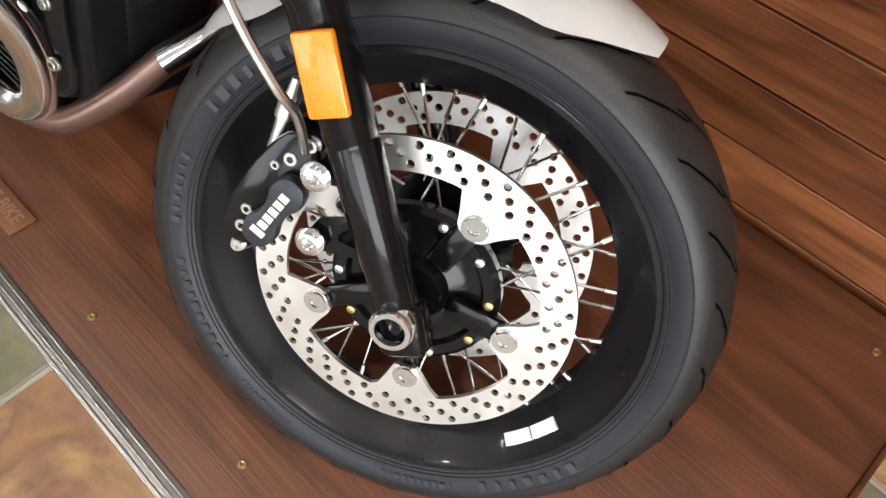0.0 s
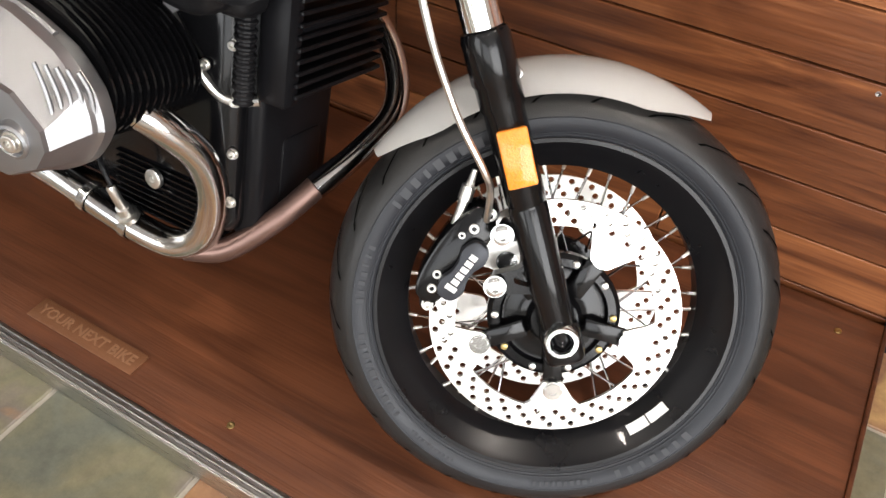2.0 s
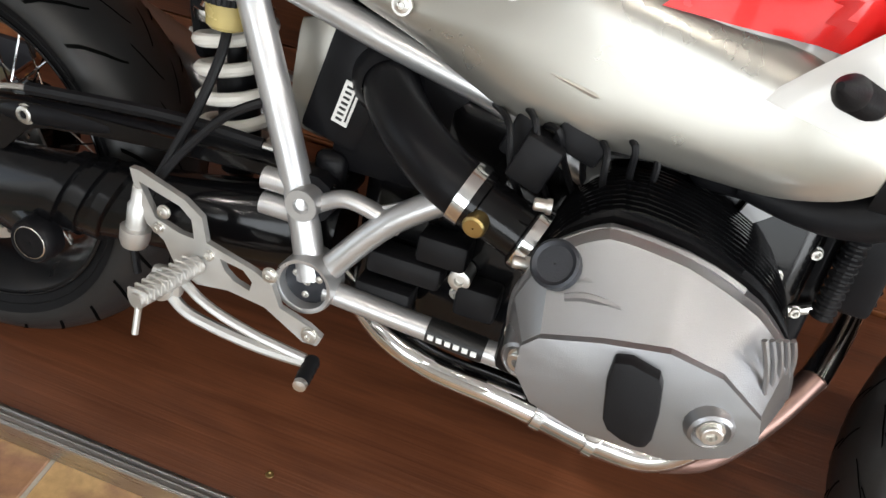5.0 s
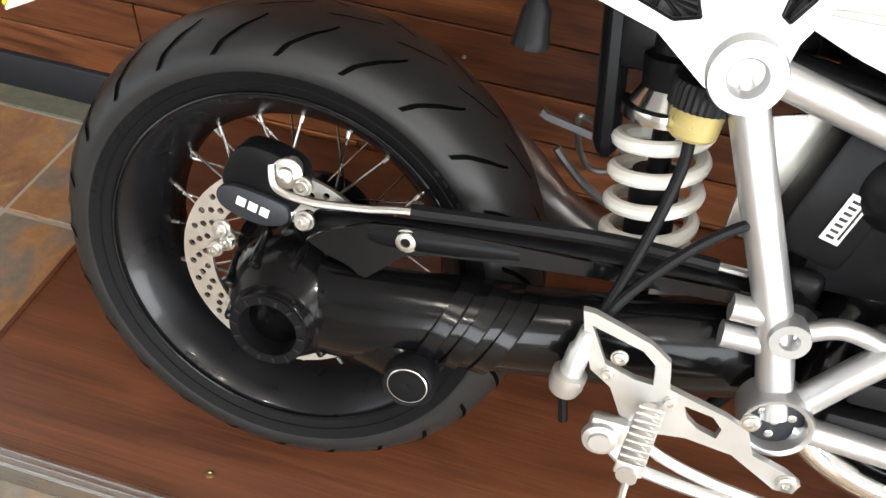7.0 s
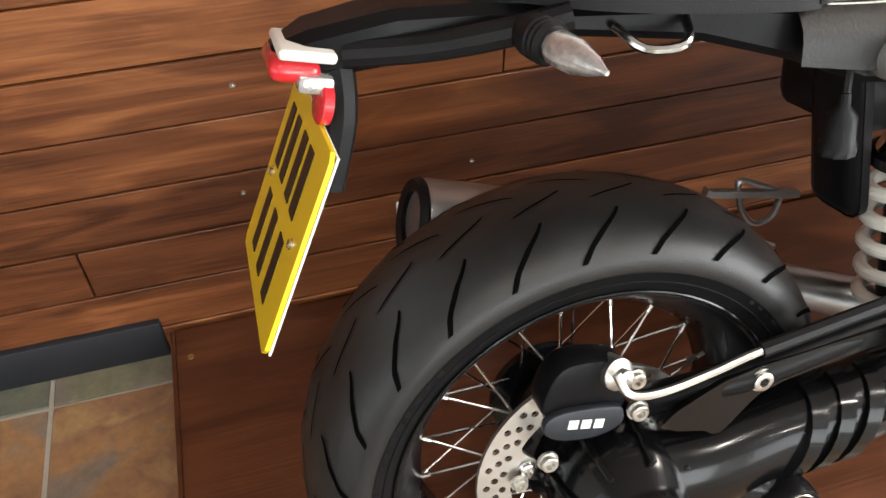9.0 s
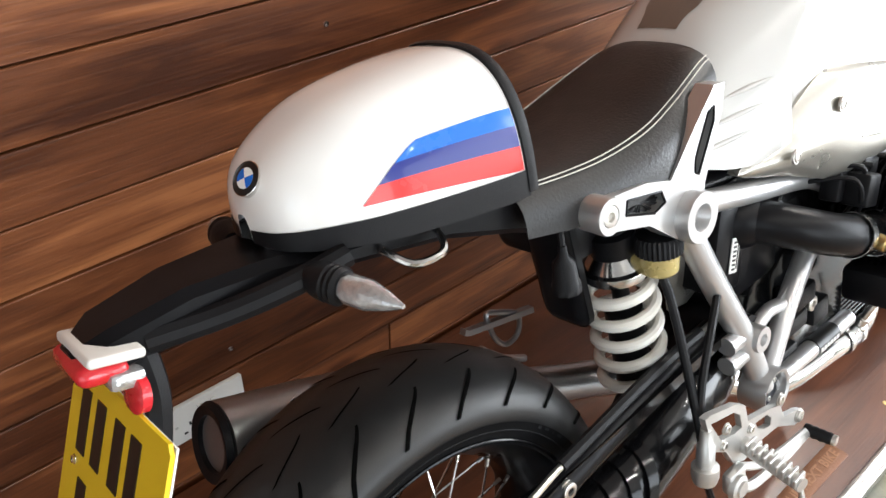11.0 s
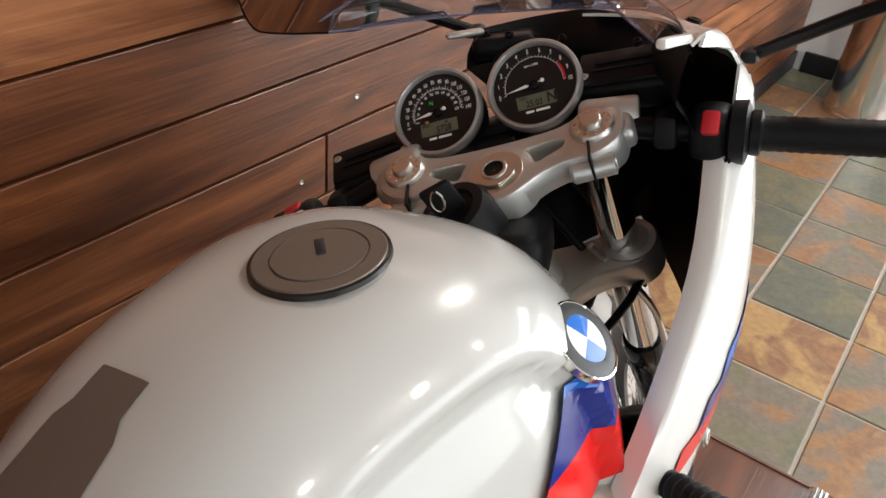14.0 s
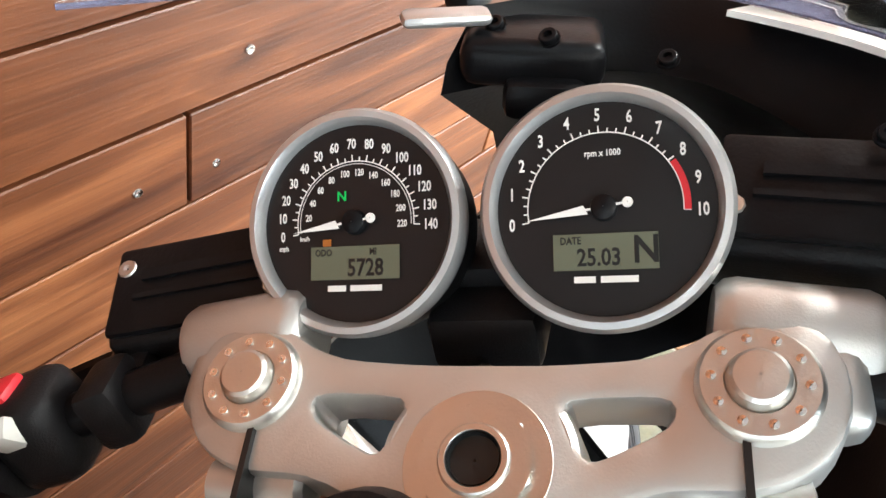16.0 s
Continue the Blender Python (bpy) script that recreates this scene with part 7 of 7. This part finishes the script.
band = spl([(1.255, 0.105, 1.03), (1.32, 0.06, 1.032), (1.335, 0.0, 1.035), (1.3, -0.08, 1.03), (1.22, -0.14, 1.034), (1.16, -0.175, 1.03)], 5)
rows = [[p + V(dx, 0, dz) for p in band] for dx, dz in ((0.012, -0.012), (0.01, 0.0), (0.0, 0.002), (-0.025, -0.02), (-0.03, -0.035), (0.02, -0.075), (0.05, -0.16))]
rings(bm, rows, closed=False)
box(bm, (1.262, 0.075, 1.014), (0.05, 0.07, 0.024), Matrix.Rotation(0.5, 3, "Z"), 0.008, 3)
box(bm, (1.25, 0.06, 1.0), (0.035, 0.04, 0.02), Matrix.Rotation(0.5, 3, "Z"), 0.006)
P("cockpit_frame", bm, SATIN, fairing, "black inner fairing frame")
for x, y, z in ((1.288, 0.015, 1.014), (1.25, 0.09, 1.026), (1.25, 0.06, 1.026), (1.25, -0.09, 1.02)):
    bm = B()
    bolt(bm, (x, y, z), (-0.5, 0, 0.8), 0.0045, 0.004)
    P("frame_bolt", bm, SATIN, fairing)
for s, tip in ((1, V(1.15, 0.27, 1.092)), (-1, V(1.26, -0.42, 1.075))):
    root = V(1.31, -0.185, 0.995) if s < 0 else V(1.3, 0.14, 1.02)
    mir = P("mirror_arm", tube(B(), spl([root, root.lerp(tip, 0.5) + V(0, 0, 0.012), tip + V(0.02, 0, 0.01)], 5), 0.007, 10), SATIN, label="black stalk mirror")
    P("mirror_foot", box(B(), root, (0.03, 0.018, 0.014), bev=0.005), PLASTIC, mir)
    if s > 0:
        MM = Matrix.Translation(tip) @ Matrix.Rotation(radians(8), 4, "Z") @ Matrix.Rotation(radians(-12), 4, "Y")
        shape = curve2([(-0.09, -0.03), (-0.06, -0.045), (0.06, -0.045), (0.09, -0.025), (0.085, 0.03), (0.05, 0.045), (-0.06, 0.042), (-0.09, 0.02)], 3)
        bm = B()
        RZ = Matrix.Rotation(radians(-90), 4, "Z")
        slab(bm, shape, 0.022, m=MM @ RZ @ Matrix.Translation((0, 0.02, 0)), bev=0.004)
        P("mirror_shell", bm, PLASTIC, mir)
        bm = B()
        slab(bm, [(x * 0.93, z * 0.9) for x, z in shape], 0.001, m=MM @ RZ @ Matrix.Translation((0, -0.0022, 0)))
        P("mirror_glass", bm, MIRROR, mir, "mirror glass")

# right front indicator beside the fairing
fi = P("indicator", lathe(B(), (1.0, -0.2, 0.705), V(-0.45, -0.85, 0.25), [(0, 0.01), (0.03, 0.013)] + [(0.032 + 0.005 * k, 0.014 if k % 2 else 0.0115) for k in range(14)] + [(0.11, 0.011), (0.13, 0.003)], 18, caps=True), PLASTIC, label="black ribbed indicator stalk")

# ---- other things in the shop ----
st = tagged(new("steel_bin"), "round brushed steel litter bin by the end wall", "bin")
st.matrix_world = pose(4.35, 0.2, FLOOR_Z)
part("body", lathe(B(), (0, 0, 0), (0, 0, 1), [(0, 0.145), (0.004, 0.15), (0.02, 0.15), (0.025, 0.146), (0.78, 0.146), (0.79, 0.15), (0.8, 0.15), (0.8, 0.13), (0.7, 0.125)], 48, caps=True), STEEL, st)
for lx, ly in LAMPS:
    lp = tagged(new("ceiling_lamp"), "round recessed ceiling lamp", "lamp", "ceiling lamps")
    lp.matrix_world = pose(lx, ly, 2.7)
    part("ring", lathe(B(), (0, 0, 0), (0, 0, 1), [(0.05, 0.14), (0.0, 0.14), (-0.01, 0.13), (0.0, 0.115), (0.045, 0.11)], 28), WHITEPL, lp)

# double power socket low on the plank wall
sock = tagged(new("wall_socket"), "white plastic double power socket on the plank wall", "socket")
sock.matrix_world = pose(-0.017, WALL_Y - 0.0015, 0.148)
part("faceplate", box(B(), (0, -0.005, 0), (0.146, 0.01, 0.086), bev=0.003), WHITEPL, sock)
for sx in (-0.036, 0.036):
    # pin holes are black bars on the plate, their inner shade as colour
    for dx, dz, w, h in ((0, -0.004, 0.004, 0.008), (-0.011, -0.022, 0.007, 0.004), (0.011, -0.022, 0.007, 0.004)):
        part("pin_slot_shade", box(B(), (sx + dx, -0.0102, dz), (w, 0.001, h)), INK, sock)
    part("rocker_switch", box(B(), (sx * 0.35, -0.011, 0.022), (0.011, 0.004, 0.016), Matrix.Rotation(0.12, 3, "X"), 0.001), WHITEPL, sock)
for sx in (-0.061, 0.061):
    part("plate_screw", lathe(B(), (sx, -0.0098, 0), (0, -1, 0), [(0, 0.0035), (0.001, 0.003), (0.0006, 0.001)], 10, caps=True), NICKEL, sock)

# ---- planks of the wall, tiles of the floor ----
rnd = random.Random(5)
PITCH, ZREF = 0.1045, 0.415


def plank_mesh(length):
    bm = box(B(), (0, 0, 0), (length, 0.02, PITCH - 0.004), bev=0.0014, seg=1)
    me = bpy.data.meshes.new("plank")
    bm.to_mesh(me)
    bm.free()
    me.materials.append(PLANKS)
    return me


joints = {3: [1.324], 2: [0.55, 2.6], 4: [-0.3, 2.4], 1: [0.1, 1.9], 0: [-0.17, 2.1], -1: [0.9, 3.0], -2: [-0.62, 2.4], -3: [0.4, 1.5], 5: [0.8], 6: [0.1, 2.7]}
for k in range(-5, 23):
    zc = ZREF + PITCH * (k - 0.5)
    xs = [X0] + joints.get(k, [rnd.uniform(-2, 0), rnd.uniform(1, 3.2)]) + [X1]
    for a, b in zip(xs, xs[1:]):
        ob = new("plank", plank_mesh(b - a - 0.003))
        ob.parent = wall_north
        ob.location = ((a + b) / 2, WALL_Y + 0.01 + rnd.uniform(-0.0012, 0.0012), zc)
wscrews = [(1.39, 0.77), (1.355, 0.66), (1.27, 0.668), (-0.34, 0.27), (-0.32, 0.47), (0.3, 0.775), (1.9, 0.2), (0.95, 0.36), (1.75, 0.4), (-0.75, 0.6), (0.05, 0.25), (0.62, 0.88), (2.2, 0.45), (2.9, 0.5)]
for x, z in wscrews:
    ob = part("screw", lathe(B(), (x, WALL_Y - 0.0005, z), (0, -1, 0), [(0, 0.005), (0.0012, 0.0045), (0.0012, 0.0025), (0.0004, 0.001)], 10, caps=True), STEEL, wall_north)

TX, TY = 0.305, 0.287
tile_me = []
for v in range(4):
    bm = box(B(), (0, 0, 0), (TX - 0.009, TY - 0.009, 0.012), bev=0.0025, seg=1)
    for q in bm.verts:
        q.co.z += 0.0012 * noise.noise(q.co * 30 + Vector((v * 7, 0, 0)))
    me = bpy.data.meshes.new("tile")
    bm.to_mesh(me)
    bm.free()
    me.materials.append(SLATE)
    tile_me.append(me)
for zone in (0, 1, 2):
    for i in range(-16, 9):
        for j in range(-20, 3):
            x, y = 2.61 + TX * (i + 0.5), 0.12 + TY * (j + 0.5)
            if zone == 0:
                y += 0.12
            if y - TY / 2 > WALL_Y - 0.01 or x - TX / 2 < -1.9 or y < -2.6 or x > X1 + 0.1:
                continue
            behind, front = x < -0.55, y < PY0 - 0.03
            if zone != (0 if behind else 1 if x > 0.2 else 2) or (not behind and x < PX1 - 0.05 and not y - TY / 2 < PY0):
                continue
            ob = new("tile", rnd.choice(tile_me))
            ob.parent = floor
            if y + TY / 2 > WALL_Y + 0.04:
                ob.scale.y = (WALL_Y + 0.03 - y + TY / 2) / TY
                y = (WALL_Y + 0.03 + y - TY / 2) / 2
            ob.location = (x, y, FLOOR_Z - 0.006 + rnd.uniform(-0.001, 0.001))
            ob.rotation_euler = (0, 0, rnd.choice((0, math.pi)) + rnd.uniform(-0.006, 0.006))

# tiles cut to fit between the platform's end and the next full row
for j in range(-3, 3):
    y = 0.12 + TY * (j + 0.5)
    x0, x1 = PX1 + 0.012, 2.61 + TX * math.ceil((PX1 - 0.05 - 2.61 - TX / 2) / TX)
    if y + TY / 2 < PY0 or y - TY / 2 > WALL_Y - 0.02 or x1 - x0 < 0.03:
        continue
    ob = new("tile", rnd.choice(tile_me))
    ob.parent = floor
    ya, yb = max(y - TY / 2, PY0 - 0.03), min(y + TY / 2, WALL_Y - 0.005)
    ob.scale = ((x1 - x0) / TX, (yb - ya) / TY, 1)
    ob.location = ((x0 + x1) / 2, (ya + yb) / 2, FLOOR_Z - 0.006)

# the rest of the floor, away from the platform
bm = B()
for i in range(-19, 7):
    for j in range(-18, 2):
        x, y = 2.61 + TX * (i + 0.5), 0.12 + TY * (j + 0.5)
        if (x - TX / 2 < -1.9 or y < -2.6) and x > X0 + 0.1 and x < X1 - 0.1 and y > Y0 + 0.1:
            box(bm, (x, y, FLOOR_Z - 0.006), (TX - 0.009, TY - 0.009, 0.012))
rest = part("floor_tiles", bm, SLATE, floor)
tagged(rest, "slate tiles across the rest of the shop floor", kind="stuff")
